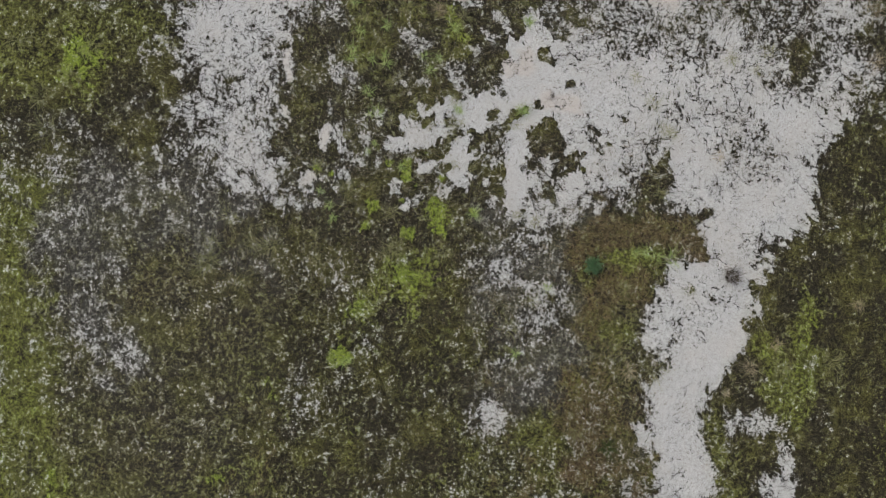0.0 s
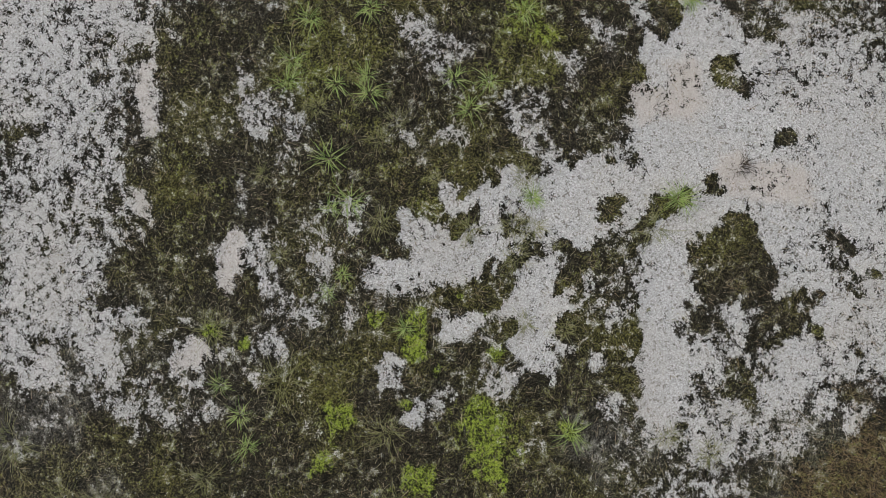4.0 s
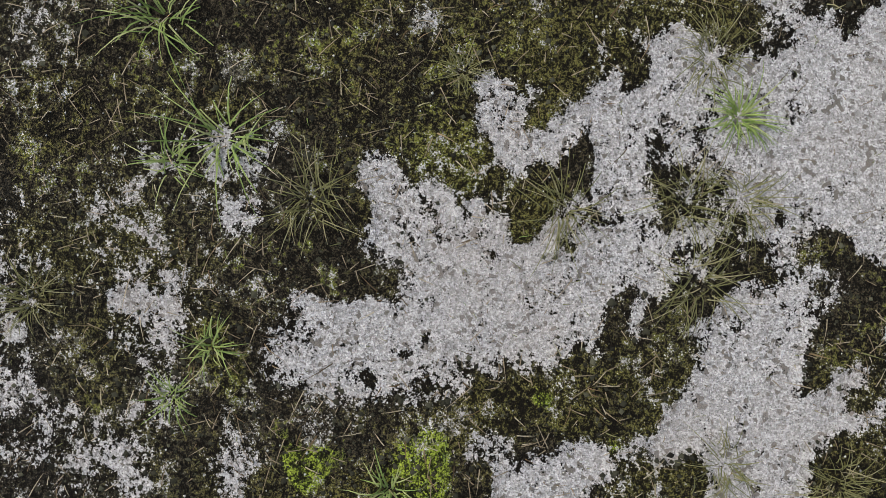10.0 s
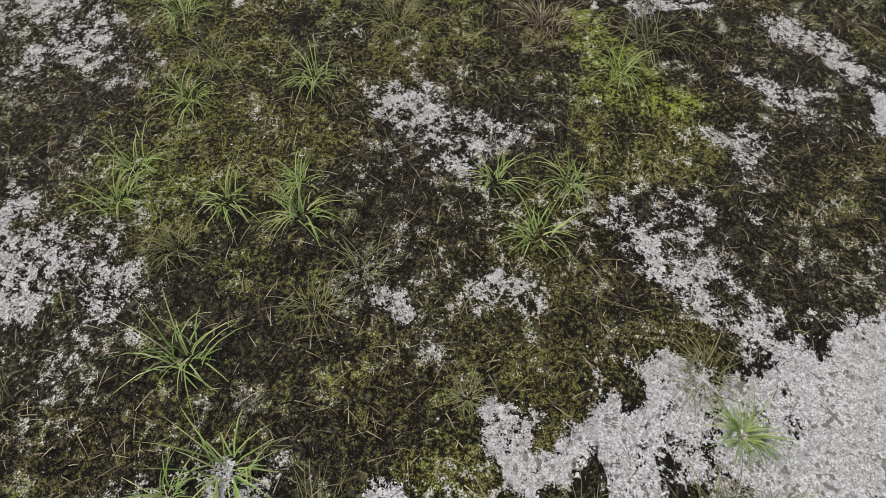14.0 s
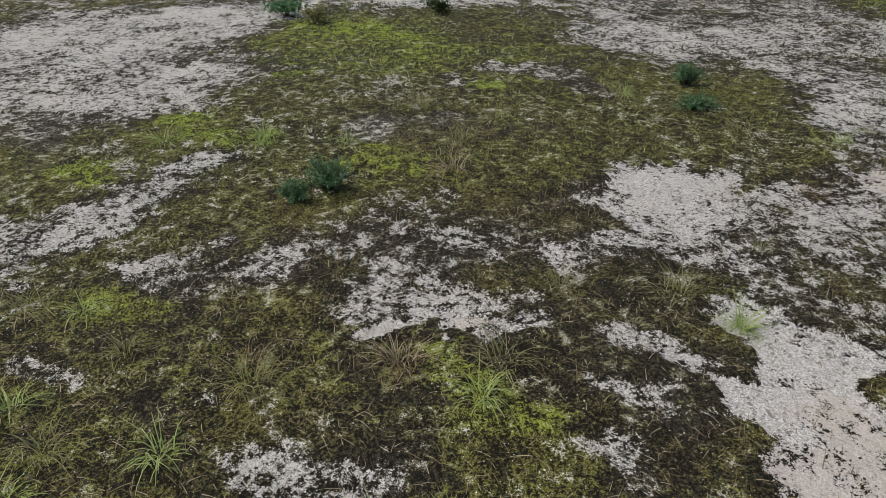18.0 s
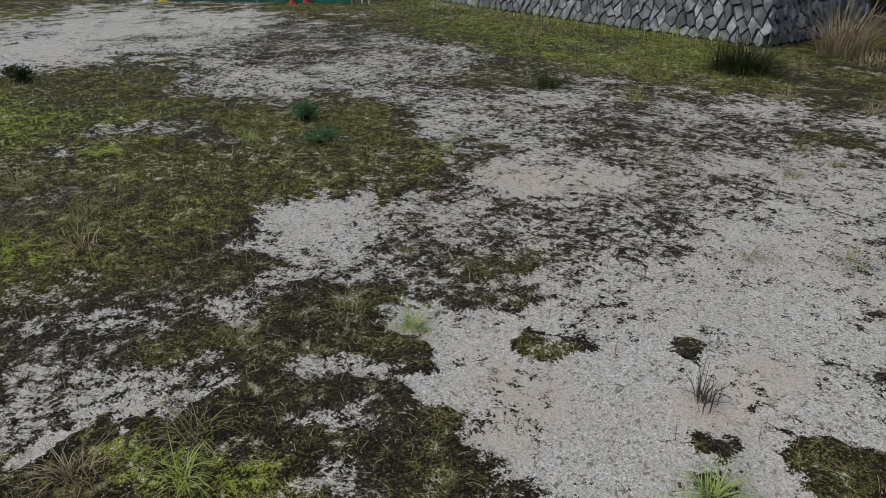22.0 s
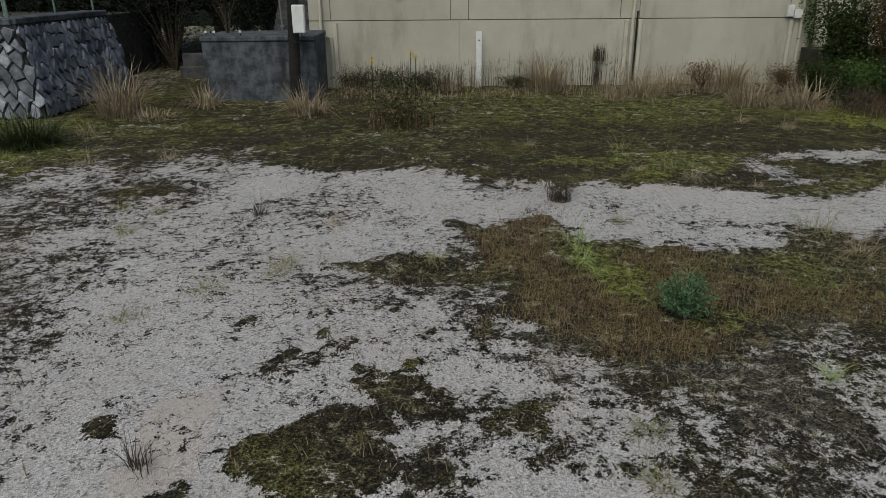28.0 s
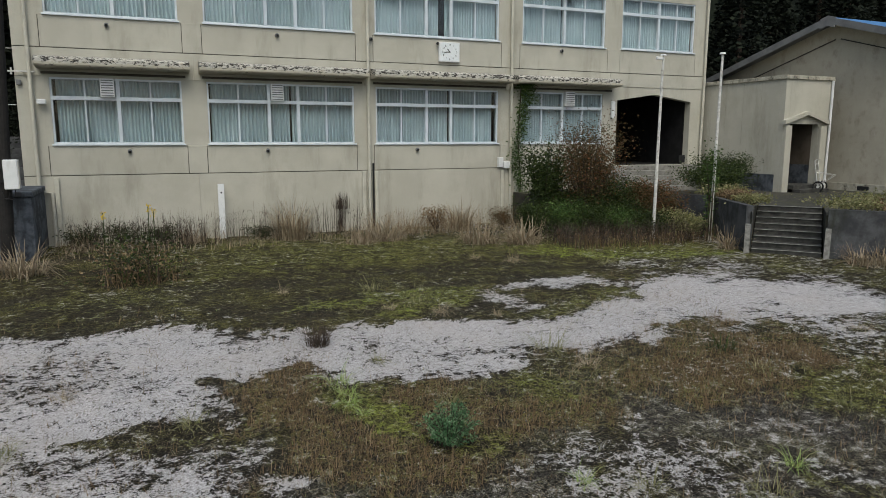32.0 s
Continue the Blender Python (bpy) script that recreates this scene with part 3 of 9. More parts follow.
dab("olive", 5.86, 13.12, 6.74, 4.34, 157)
dab("dark", 4.81, 13.36, 2.70, 1.87, 157)
dab("grass", 7.39, 9.14, 1.69, 1.14, 157)
dab("grass", 14.24, 12.07, 3.13, 1.48, 157)
dab("grass", 12.04, 12.93, 4.70, 0.98, 157)
dab("sand", 13.22, 6.02, 2.37, 1.64, 157)
dab("sand", 11.23, 8.86, 0.74, 0.61, 157)
dab("half", 9.23, 7.77, 0.66, 0.62, 157)
dab("grass", 11.14, 7.50, 0.68, 0.61, 157)
dab("sand", 7.00, 5.44, 1.60, 1.14, 157)
dab("sand", 2.35, 6.66, 1.93, 1.47, 157)
dab("worn", 2.20, 3.98, 0.88, 0.55, 157)
dab("brown", 9.84, 2.93, 2.00, 1.22, 157)
dab("brown", 5.09, 2.53, 0.99, 1.26, 157)
dab("grey", 7.24, 1.28, 0.76, 0.47, 157)
dab("grey", 8.92, 0.58, 0.65, 0.59, 157)
dab("speck", 7.21, 2.70, 0.77, 0.75, 157)
dab("dark", 3.16, 3.40, 0.63, 0.33, 157)
dab("dark", 3.50, 5.00, 0.42, 0.30, 157)
dab("green", 4.89, 4.00, 0.27, 0.25, 157)
dab("sand", 14.88, 4.67, 0.63, 0.87, 157)

dab("half", 3.00, -7.89, 1.11, 2.30, 100)
dab("sand", 2.48, -7.78, 0.42, 0.84, 100)
dab("sand", 3.28, -8.27, 0.42, 0.42, 100)
dab("sand", 4.35, -7.21, 0.35, 0.42, 100)
dab("half", 4.93, -7.66, 0.90, 0.55, 100)
dab("pink", 1.84, -6.98, 0.22, 0.98, 100)
dab("dark", 2.84, -6.30, 0.31, 0.83, 100)
dab("speck", 1.62, -6.17, 0.49, 0.91, 100)
dab("half", 3.23, -5.73, 0.28, 0.42, 100)
dab("sand", 3.33, -5.85, 0.12, 0.42, 99)
dab("half", 4.37, -5.79, 0.28, 0.48, 100)
dab("sand", 4.71, -6.12, 0.13, 0.17, 101)
dab("sand", 0.92, -7.44, 0.21, 0.35, 100)
dab("dark", 1.61, -4.19, 0.91, 0.63, 101)
dab("grass", 0.75, -4.92, 0.77, 0.77, 100)
dab("speck", 0.64, -3.95, 0.42, 0.56, 100)
dab("half", 0.39, -3.35, 0.28, 0.21, 100)
dab("dark", -0.02, -2.72, 0.42, 0.42, 100)
dab("half", 0.30, -2.09, 0.21, 0.28, 101)
dab("dark", 1.44, -2.88, 0.42, 0.42, 100)
dab("sand", 0.98, -2.50, 0.24, 0.19, 101)
dab("dark", 0.53, -1.41, 0.26, 0.49, 101)
dab("dark", 0.81, -1.79, 0.21, 0.21, 101)
dab("sand", 1.88, -1.81, 0.49, 0.42, 101)
dab("sand", 2.23, -2.17, 0.69, 0.35, 100)
dab("dark", 2.44, -4.89, 0.63, 0.49, 101)
dab("half", 3.01, -4.50, 0.70, 0.27, 100)
dab("half", 3.77, -4.78, 0.56, 0.28, 100)
dab("dark", 4.42, -4.52, 0.55, 0.42, 100)
dab("dark", 2.60, -1.11, 1.04, 0.21, 138)
dab("sand", 0.20, -0.41, 0.76, 0.84, 101)
dab("pink", 0.09, -0.57, 0.49, 0.56, 101)
dab("sand", 1.27, -0.43, 0.63, 0.42, 101)
dab("sand", 1.05, 0.80, 1.04, 0.91, 100)
dab("sand", 2.14, 1.41, 0.63, 0.62, 101)
dab("sand", 3.02, -0.33, 0.28, 1.04, 100)
dab("half", 3.99, -0.23, 0.42, 0.48, 100)
dab("dark", 2.40, 0.33, 0.34, 0.38, 100)
dab("dark", 3.09, 0.03, 0.22, 0.31, 100)
dab("sand", 2.94, 0.50, 0.31, 0.24, 100)
dab("dark", 2.95, 1.20, 0.35, 0.14, 130)
dab("sand", 3.46, 1.50, 0.62, 0.41, 101)
dab("dark", 3.75, 0.64, 0.24, 0.21, 101)
dab("grey", 4.25, 1.36, 0.69, 0.24, 100)
dab("dark", 0.08, -0.01, 0.21, 0.15, 101)
dab("dark", 0.66, 0.77, 0.17, 0.13, 100)
dab("dark", -0.54, -1.04, 0.14, 0.13, 100)
dab("dark", 1.40, 0.03, 0.15, 0.14, 101)
dab("dark", 4.20, -3.29, 0.90, 0.62, 101)
dab("green", 3.79, -3.37, 0.13, 0.24, 99)
dab("green", 5.06, -4.19, 0.28, 0.27, 100)
dab("green", 5.57, -4.13, 0.14, 0.17, 100)
dab("green", 4.91, -2.24, 0.35, 0.34, 101)
dab("half", 4.31, -3.52, 0.24, 0.31, 101)
dab("half", 3.71, -2.96, 0.24, 0.21, 101)
dab("green", 3.93, -2.21, 0.21, 0.14, 101)
dab("half", 4.17, -2.03, 0.42, 0.24, 100)
dab("sand", 3.85, -1.03, 0.17, 0.14, 100)
dab("half", 4.86, -3.10, 0.27, 0.14, 100)
dab("dark", 4.36, -1.15, 0.35, 0.35, 101)
dab("dark", 5.38, -5.18, 0.42, 0.41, 100)
dab("brown", 6.28, -7.40, 0.76, 0.27, 101)
dab("grey", 5.45, -7.84, 0.42, 0.28, 100)
dab("half", 5.17, -7.05, 0.69, 0.27, 100)
dab("half", 5.27, -5.70, 0.28, 0.21, 100)
dab("grey", 4.81, -0.51, 0.42, 0.27, 100)
dab("brown", 4.54, 2.11, 0.42, 0.28, 100)

dab("dark", 1.25, -4.26, 1.29, 0.74, 98)
dab("grass", 0.86, -5.44, 0.55, 0.38, 98)
dab("grass", 1.29, -4.40, 0.52, 0.30, 98)
dab("dark", 1.41, -3.80, 0.28, 0.25, 98)
dab("half", 1.45, -5.63, 0.29, 0.20, 99)
dab("sand", 1.71, -5.35, 0.07, 0.11, 98)
dab("half", 0.96, -6.01, 0.12, 0.11, 97)
dab("grey", 1.64, -5.74, 0.23, 0.10, 99)
dab("half", 0.67, -4.01, 0.15, 0.11, 98)
dab("sand", 0.39, -3.46, 0.16, 0.12, 99)
dab("speck", 1.88, -3.97, 0.16, 0.09, 99)
dab("dark", 1.42, -3.16, 0.19, 0.19, 99)
dab("grass", 0.27, -2.62, 0.47, 0.24, 99)
dab("brown", 0.35, -1.89, 0.25, 0.23, 98)
dab("sand", 1.02, -2.49, 0.19, 0.15, 99)
dab("half", 0.33, -2.04, 0.10, 0.23, 99)
dab("half", 0.44, -1.69, 0.09, 0.15, 99)
dab("half", 0.79, -2.02, 0.12, 0.10, 100)
dab("sand", 1.35, -2.08, 0.11, 0.12, 98)
dab("dark", 0.86, -1.83, 0.15, 0.14, 100)
dab("dark", 1.47, -2.88, 0.22, 0.12, 99)
dab("speck", 1.68, -3.48, 0.27, 0.18, 98)

dab("dark", 2.53, -4.73, 0.84, 0.84, 99)
dab("speck", 2.96, -5.00, 0.41, 0.20, 99)
dab("speck", 3.81, -5.10, 0.25, 0.18, 99)
dab("half", 3.71, -5.12, 0.13, 0.10, 99)
dab("half", 3.95, -4.85, 0.18, 0.09, 100)
dab("half", 3.20, -4.73, 0.18, 0.08, 98)
dab("half", 2.67, -4.32, 0.20, 0.05, 99)
dab("speck", 2.49, -4.30, 0.13, 0.08, 99)
dab("speck", 2.16, -4.48, 0.10, 0.05, 99)
dab("sand", 2.08, -3.38, 0.13, 0.13, 99)
dab("sand", 2.26, -3.22, 0.10, 0.10, 99)
dab("sand", 2.13, -2.86, 0.23, 0.18, 99)
dab("sand", 1.96, -2.65, 0.13, 0.23, 99)
dab("sand", 1.93, -1.80, 0.35, 0.51, 99)
dab("half", 2.22, -2.32, 0.18, 0.15, 100)
dab("dark", 2.12, -3.13, 0.06, 0.06, 99)
dab("dark", 1.79, -2.39, 0.10, 0.16, 99)
dab("dark", 1.89, -2.97, 0.30, 0.08, 99)
dab("grass", 2.38, -3.62, 0.23, 0.14, 58)
dab("sand", 2.58, -3.74, 0.12, 0.08, 59)
dab("sand", 2.69, -3.46, 0.16, 0.10, 97)
dab("half", 2.83, -3.23, 0.21, 0.11, 100)
dab("sand", 2.91, -2.91, 0.20, 0.18, 99)
dab("sand", 2.59, -2.65, 0.15, 0.16, 99)
dab("sand", 2.85, -2.51, 0.08, 0.10, 101)
dab("sand", 3.11, -3.50, 0.38, 0.13, 99)
dab("sand", 3.30, -3.88, 0.21, 0.15, 98)
dab("speck", 3.36, -3.51, 0.38, 0.06, 99)
dab("dark", 2.55, -3.25, 0.10, 0.12, 99)
dab("dark", 2.49, -3.00, 0.09, 0.08, 100)
dab("half", 2.48, -2.33, 0.15, 0.15, 99)
dab("dark", 2.53, -1.83, 0.15, 0.06, 99)
dab("sand", 2.85, -2.01, 0.21, 0.16, 100)
dab("sand", 3.11, -2.07, 0.13, 0.11, 99)
dab("dark", 3.02, -2.32, 0.13, 0.14, 99)
dab("dark", 3.18, -2.63, 0.21, 0.12, 98)
dab("dark", 3.09, -1.77, 0.20, 0.06, 130)
dab("sand", 3.26, -1.74, 0.25, 0.07, 134)
dab("sand", 2.95, -1.50, 0.11, 0.08, 98)
dab("dark", 3.62, -3.63, 0.23, 0.16, 99)
dab("dark", 3.54, -2.45, 0.16, 0.10, 99)
dab("sand", 3.64, -3.08, 0.13, 0.10, 99)
dab("sand", 3.51, -2.74, 0.08, 0.13, 98)
dab("green", 3.38, -2.91, 0.05, 0.09, 104)
dab("green", 3.63, -3.36, 0.09, 0.16, 100)
dab("green", 3.80, -3.88, 0.16, 0.08, 99)
dab("half", 3.75, -4.23, 0.13, 0.07, 99)
dab("dark", 2.91, -3.89, 0.16, 0.16, 99)

dab("half", -2.20, -0.15, 0.58, 0.46, 78)
dab("half", -2.21, 1.17, 0.65, 0.74, 78)
dab("half", -1.23, 0.99, 0.43, 0.56, 78)
dab("sand", -2.79, 0.68, 0.35, 0.42, 78)
dab("sand", -2.62, 2.15, 0.47, 0.37, 78)
dab("half", -16.19, 0.27, 1.70, 0.99, 78)

dab("worn", -1.60, 4.97, 3.72, 2.37, 34)
dab("half", -4.59, 5.23, 2.44, 1.87, 33)
dab("half", -5.21, 3.77, 1.07, 0.98, 34)
dab("half", -0.73, 8.49, 1.97, 1.03, 34)
dab("dark", -1.23, 11.81, 3.15, 1.37, 33)
dab("dark", 2.06, 11.40, 0.94, 1.17, 34)

dab("dark", 4.94, 10.57, 4.10, 1.57, 176)
dab("dark", 9.93, 9.68, 2.78, 1.28, 176)
dab("dark", 1.35, 13.72, 2.84, 1.12, 176)
dab("olive", 6.20, 8.42, 1.52, 0.51, 177)
dab("olive", 9.13, 8.03, 1.19, 0.41, 177)
dab("half", -1.91, 7.27, 1.83, 0.99, 177)
dab("worn", 0.28, 4.67, 2.13, 1.22, 177)
dab("worn", 1.32, 2.12, 1.86, 0.98, 177)

dab("brown", 10.13, 3.02, 1.82, 1.16, 157)
dab("brown", 9.48, 1.15, 0.84, 1.01, 157)
dab("brown", 7.10, 1.90, 0.47, 0.55, 157)

dab("speck", -10.79, 3.72, 2.00, 2.05, 33)
dab("speck", -9.22, 6.53, 1.85, 1.13, 33)
dab("grass", -5.05, 0.97, 1.49, 1.04, 34)
dab("olive", -6.17, 1.08, 0.92, 0.72, 34)
dab("olive", -3.78, 0.57, 0.95, 0.34, 34)
dab("brown", -2.50, 2.78, 0.43, 0.30, 33)
dab("green", -9.25, 9.02, 2.77, 1.12, 33)
dab("green", -6.71, 10.23, 1.49, 1.22, 33)
dab("olive", -11.92, 7.75, 2.14, 1.00, 33)

dab("half", -1.70, -2.31, 0.28, 0.14, 78)

dab("half", -8.62, -7.77, 1.34, 1.70, 84)
dab("half", -11.78, -9.95, 1.10, 2.05, 84)
dab("half", -9.73, 3.57, 1.72, 1.20, 84)
dab("green", -9.96, -3.38, 0.73, 0.98, 84)
dab("green", -4.04, -6.42, 0.35, 0.26, 84)
dab("green", -4.17, -3.21, 0.25, 0.23, 84)
dab("green", -5.30, -5.23, 0.55, 0.36, 84)
dab("olive", -8.52, -1.03, 1.42, 1.13, 84)

dab("grass", 5.08, 3.32, 0.55, 0.33, 166)
dab("green", 7.02, 8.29, 0.85, 0.36, 166)
dab("olive", 5.02, 8.01, 1.51, 0.28, 166)
dab("half", 5.90, 1.99, 0.33, 0.32, 166)

dab("speck", 3.24, -4.72, 0.55, 0.29, 99)
dab("half", 2.89, -3.45, 0.57, 0.17, 124)
dab("sand", 3.17, -3.80, 0.20, 0.09, 99)
dab("sand", 2.52, -3.05, 0.15, 0.07, 100)
dab("half", 2.96, -2.03, 0.25, 0.17, 99)

dab("half", -1.41, 0.53, 1.14, 0.57, 21)
dab("half", -1.27, 2.34, 1.24, 0.56, 21)
dab("brown", 4.67, 4.02, 0.41, 0.84, 21)
dab("grey", 4.12, 1.81, 0.40, 0.28, 21)

dab("green", 14.16, 10.70, 2.50, 0.52, 157)
dab("green", 9.97, 10.21, 1.43, 0.41, 157)

dab("grey", 3.51, 1.24, 0.45, 0.24, 25)
dab("dark", 3.71, 0.60, 0.28, 0.21, 25)


def lay(kind, width, *line):
    """Lays a ground cover along a line, to that width on both sides, with a ragged edge."""
    xs, ys = [p[0] for p in line], [p[1] for p in line]
    r = 1.6 * width + 0.1
    i0, i1 = np.searchsorted(GX, (min(xs) - r, max(xs) + r))
    j0, j1 = np.searchsorted(GY, (min(ys) - r, max(ys) + r))
    sub = (slice(i0, i1), slice(j0, j1))
    k = min(0.8, 0.9 * width)
    u, v = GRID_X[sub] + WARP_X[sub] * k, GRID_Y[sub] + WARP_Y[sub] * k
    d = np.full(u.shape, 1e9)
    for (ax, ay), (bx, by) in zip(line, line[1:] or line):
        w2 = (bx - ax) ** 2 + (by - ay) ** 2
        f = np.clip(((u - ax) * (bx - ax) + (v - ay) * (by - ay)) / w2, 0, 1) if w2 else 0.0
        d = np.minimum(d, np.hypot(u - ax - f * (bx - ax), v - ay - f * (by - ay)))
    d = d / width
    for size, layer in ((0.9, 2), (0.4, 0), (0.17, 3), (0.08, 1)):
        if size < 4.0 * width:
            d *= 1 + 0.65 * (patchy(GRID_X[sub] + 5.3 * width, GRID_Y[sub] - 3.1 * width, size, layer) - 0.5)
    f = np.clip((1.42 - d) / 0.85, 0, 1)
    f = f * f * (3 - 2 * f)
    for layer, value in zip(LAYERS, KINDS[kind]):
        layer[sub] += (value - layer[sub]) * f


lay("grass", 0.71, (6.31, -13.80), (14.82, -12.20))
lay("olive", 1.73, (1.96, -13.66), (2.65, -12.25))
lay("green", 0.50, (2.46, -12.92), (3.07, -12.73))
lay("dark", 0.94, (4.92, -14.06), (4.26, -12.26), (2.85, -10.77))
lay("speck", 0.94, (5.22, -11.44), (6.23, -9.17))
lay("worn", 1.57, (0.07, -8.73), (2.45, -8.60), (4.48, -8.38))
lay("half", 0.94, (5.11, -7.46), (5.12, -9.22))
lay("thin", 0.63, (-0.31, -6.72), (5.56, -5.62))
lay("sand", 0.16, (2.88, -5.83), (3.75, -5.80))
lay("sand", 0.22, (4.36, -6.03), (4.91, -5.98))
lay("olive", 1.41, (-0.35, -4.81), (1.78, -4.25))
lay("speck", 0.55, (0.19, -3.43))
lay("thin", 0.63, (3.16, -4.79), (2.53, -3.95))
lay("greyish", 1.89, (6.98, -11.43), (6.96, -7.91))
lay("brownmoss", 2.36, (9.78, -9.30), (12.88, -8.72))
lay("greyish", 0.63, (9.48, -11.12), (10.55, -9.96))
lay("dark", 2.83, (7.18, -4.03), (11.82, -3.15))
lay("thin", 0.94, (-1.28, 0.93), (-1.71, 4.05))
lay("half", 1.10, (-1.78, 6.12), (-1.03, 7.22))
lay("speck", 0.94, (-0.61, 8.42), (1.52, 8.99))
lay("dark", 0.94, (-2.25, 8.59))
lay("clean", 1.73, (0.66, 3.38), (2.02, 6.36), (3.40, 5.82))
lay("thin", 0.47, (2.99, 3.74), (3.27, 3.96))
lay("dark", 1.57, (4.57, 8.93), (6.67, 8.85), (9.60, 8.60), (10.24, 10.33))
lay("olive", 0.55, (6.95, 9.06))
lay("dark", 0.63, (4.18, 10.14))
lay("half", 0.35, (8.94, 7.84), (8.64, 8.58), (8.50, 9.35))
lay("half", 0.28, (9.47, 8.42), (10.37, 8.75), (10.67, 8.01))
lay("clean", 0.87, (5.30, 5.06), (6.95, 5.70), (7.81, 5.38), (9.51, 5.70), (11.24, 5.87))
lay("clean", 0.71, (6.12, 6.66), (5.11, 6.95))
lay("worn", 0.63, (4.51, 5.87), (4.15, 6.93))
lay("brown", 1.26, (5.12, 2.63), (6.49, 3.05))
lay("olive", 0.63, (5.04, 3.89))
lay("speck", 0.79, (7.29, 3.04))
lay("greyish", 1.10, (5.96, -0.10), (7.23, 0.79))
lay("half", 0.55, (7.15, 1.25), (7.70, 0.87))
lay("greyish", 0.94, (9.12, 0.98), (8.21, 2.41))
lay("thin", 0.47, (10.25, 0.08))
lay("brownmoss", 0.79, (9.98, 3.23), (8.03, 3.34))
lay("olive", 0.63, (11.49, 2.87), (10.42, 1.71))

lay("olive", 0.57, (6.05, -3.54), (5.79, -4.62))
lay("green", 0.23, (5.13, -4.17), (5.57, -4.09))
lay("green", 0.36, (4.89, -2.26), (5.42, -2.04))
lay("green", 0.32, (6.82, -2.76))
lay("green", 0.29, (7.75, -4.03), (8.12, -4.19))
lay("green", 0.34, (9.28, -4.20))
lay("greenish", 0.68, (7.32, -2.96), (5.90, -2.76))
lay("greenish", 0.51, (8.60, -3.64))
lay("green", 0.16, (7.39, 3.39))
lay("olive", 0.68, (4.45, 2.50), (4.58, 3.67))
lay("brown", 0.68, (4.98, 2.13), (5.69, 3.30))

lay("thin", 0.68, (4.91, 0.05), (5.85, -0.01), (5.68, 0.88))
lay("half", 0.51, (6.79, 1.09), (7.73, 1.61))
lay("dark", 0.25, (5.97, 5.77), (6.35, 5.27))
lay("dark", 0.62, (7.02, 3.55), (7.62, 4.01))
lay("half", 0.51, (6.75, 5.00))
lay("olive", 0.68, (4.45, 2.50), (4.58, 3.67))
lay("brown", 0.57, (4.98, 2.13), (5.46, 3.26))
lay("dark", 0.57, (3.20, -11.68), (2.74, -10.49), (4.25, -11.13))
lay("speck", 0.45, (3.91, -11.20))
lay("dark", 0.79, (5.79, -4.62), (6.25, -3.39), (7.80, -3.67))
lay("greenish", 0.45, (6.43, -3.12), (7.93, -3.76))
lay("green", 0.29, (4.89, -2.26), (5.42, -2.04))
lay("green", 0.23, (6.82, -2.76))
lay("green", 0.25, (7.75, -4.03))

lay("brownmoss", 1.24, (8.93, -9.10), (9.31, -7.42))
lay("half", 0.57, (4.87, 0.27), (6.10, 0.50))
lay("worn", 0.38, (6.99, 1.24), (7.82, 1.74))

lay("black", 1.34, (4.73, 8.96), (6.61, 9.16), (8.27, 8.83), (9.85, 8.97))
lay("half", 0.28, (8.94, 7.84), (8.64, 8.58), (8.50, 9.35))
lay("half", 0.22, (9.47, 8.42), (10.37, 8.75), (10.67, 8.01))
lay("olive", 0.35, (6.95, 9.06))

lay("black", 1.38, (-2.25, 11.06), (0.06, 11.51), (2.55, 11.35), (5.01, 11.19), (7.46, 11.03), (10.15, 11.49), (11.94, 10.15))
lay("olive", 0.77, (1.97, 10.79), (-4.35, 11.80))
lay("greenish", 0.40, (5.67, 8.35), (7.25, 8.47), (8.35, 8.62))
lay("olive", 0.81, (2.47, 14.29), (6.92, 14.41), (11.11, 13.68))
lay("black", 0.43, (5.00, 7.41), (6.46, 7.51), (8.42, 6.54))
lay("thin", 0.93, (-2.75, 7.17), (-1.51, 7.44), (-0.56, 6.73))
lay("sand", 0.66, (0.81, 6.36), (1.05, 6.96), (2.22, 6.89), (3.12, 7.17))
lay("clean", 0.40, (1.80, 6.60), (3.03, 7.53))
lay("sand", 0.57, (0.79, 5.30), (2.30, 4.56), (2.71, 5.20))
lay("sand", 0.54, (-0.16, 3.75), (0.28, 4.46), (1.78, 4.19))
lay("thin", 0.51, (-1.88, 4.78), (-0.78, 3.31))
lay("worn", 0.43, (0.72, 2.94), (1.93, 2.61), (2.90, 2.32), (3.31, 1.85))
lay("sand", 0.27, (1.37, 1.54), (1.81, 1.71), (2.81, 1.57))
lay("worn", 0.31, (0.07, 1.80), (0.09, 1.25))
lay("sand", 0.35, (5.88, 6.07), (6.69, 5.48), (5.98, 5.02))
lay("half", 0.37, (7.76, 5.17))
lay("worn", 0.35, (8.53, 5.13), (9.61, 5.59))
lay("dark", 0.16, (2.35, 3.79), (2.69, 3.52), (3.14, 3.75))
lay("dark", 0.16, (3.47, 5.04), (3.74, 4.69))
lay("brown", 0.48, (4.20, 3.36), (4.47, 2.49), (4.85, 2.22), (5.02, 1.56))
lay("grass", 0.27, (5.00, 3.49), (5.18, 3.01), (4.92, 2.47))
lay("brown", 0.28, (4.21, 4.89), (4.70, 5.09))
lay("olive", 0.25, (5.50, 2.19), (5.99, 2.05))
lay("greyish", 0.31, (3.76, 1.34), (4.28, 1.14))
lay("worn", 0.23, (3.43, 1.35))
lay("greyish", 0.33, (5.02, 0.86), (5.75, 0.98), (5.95, 0.52))
lay("speck", 0.24, (4.89, -0.00), (5.39, -0.13))
lay("brown", 0.42, (7.01, 2.63), (7.45, 2.47))
lay("brownmoss", 0.33, (6.84, 3.39), (7.54, 3.36))
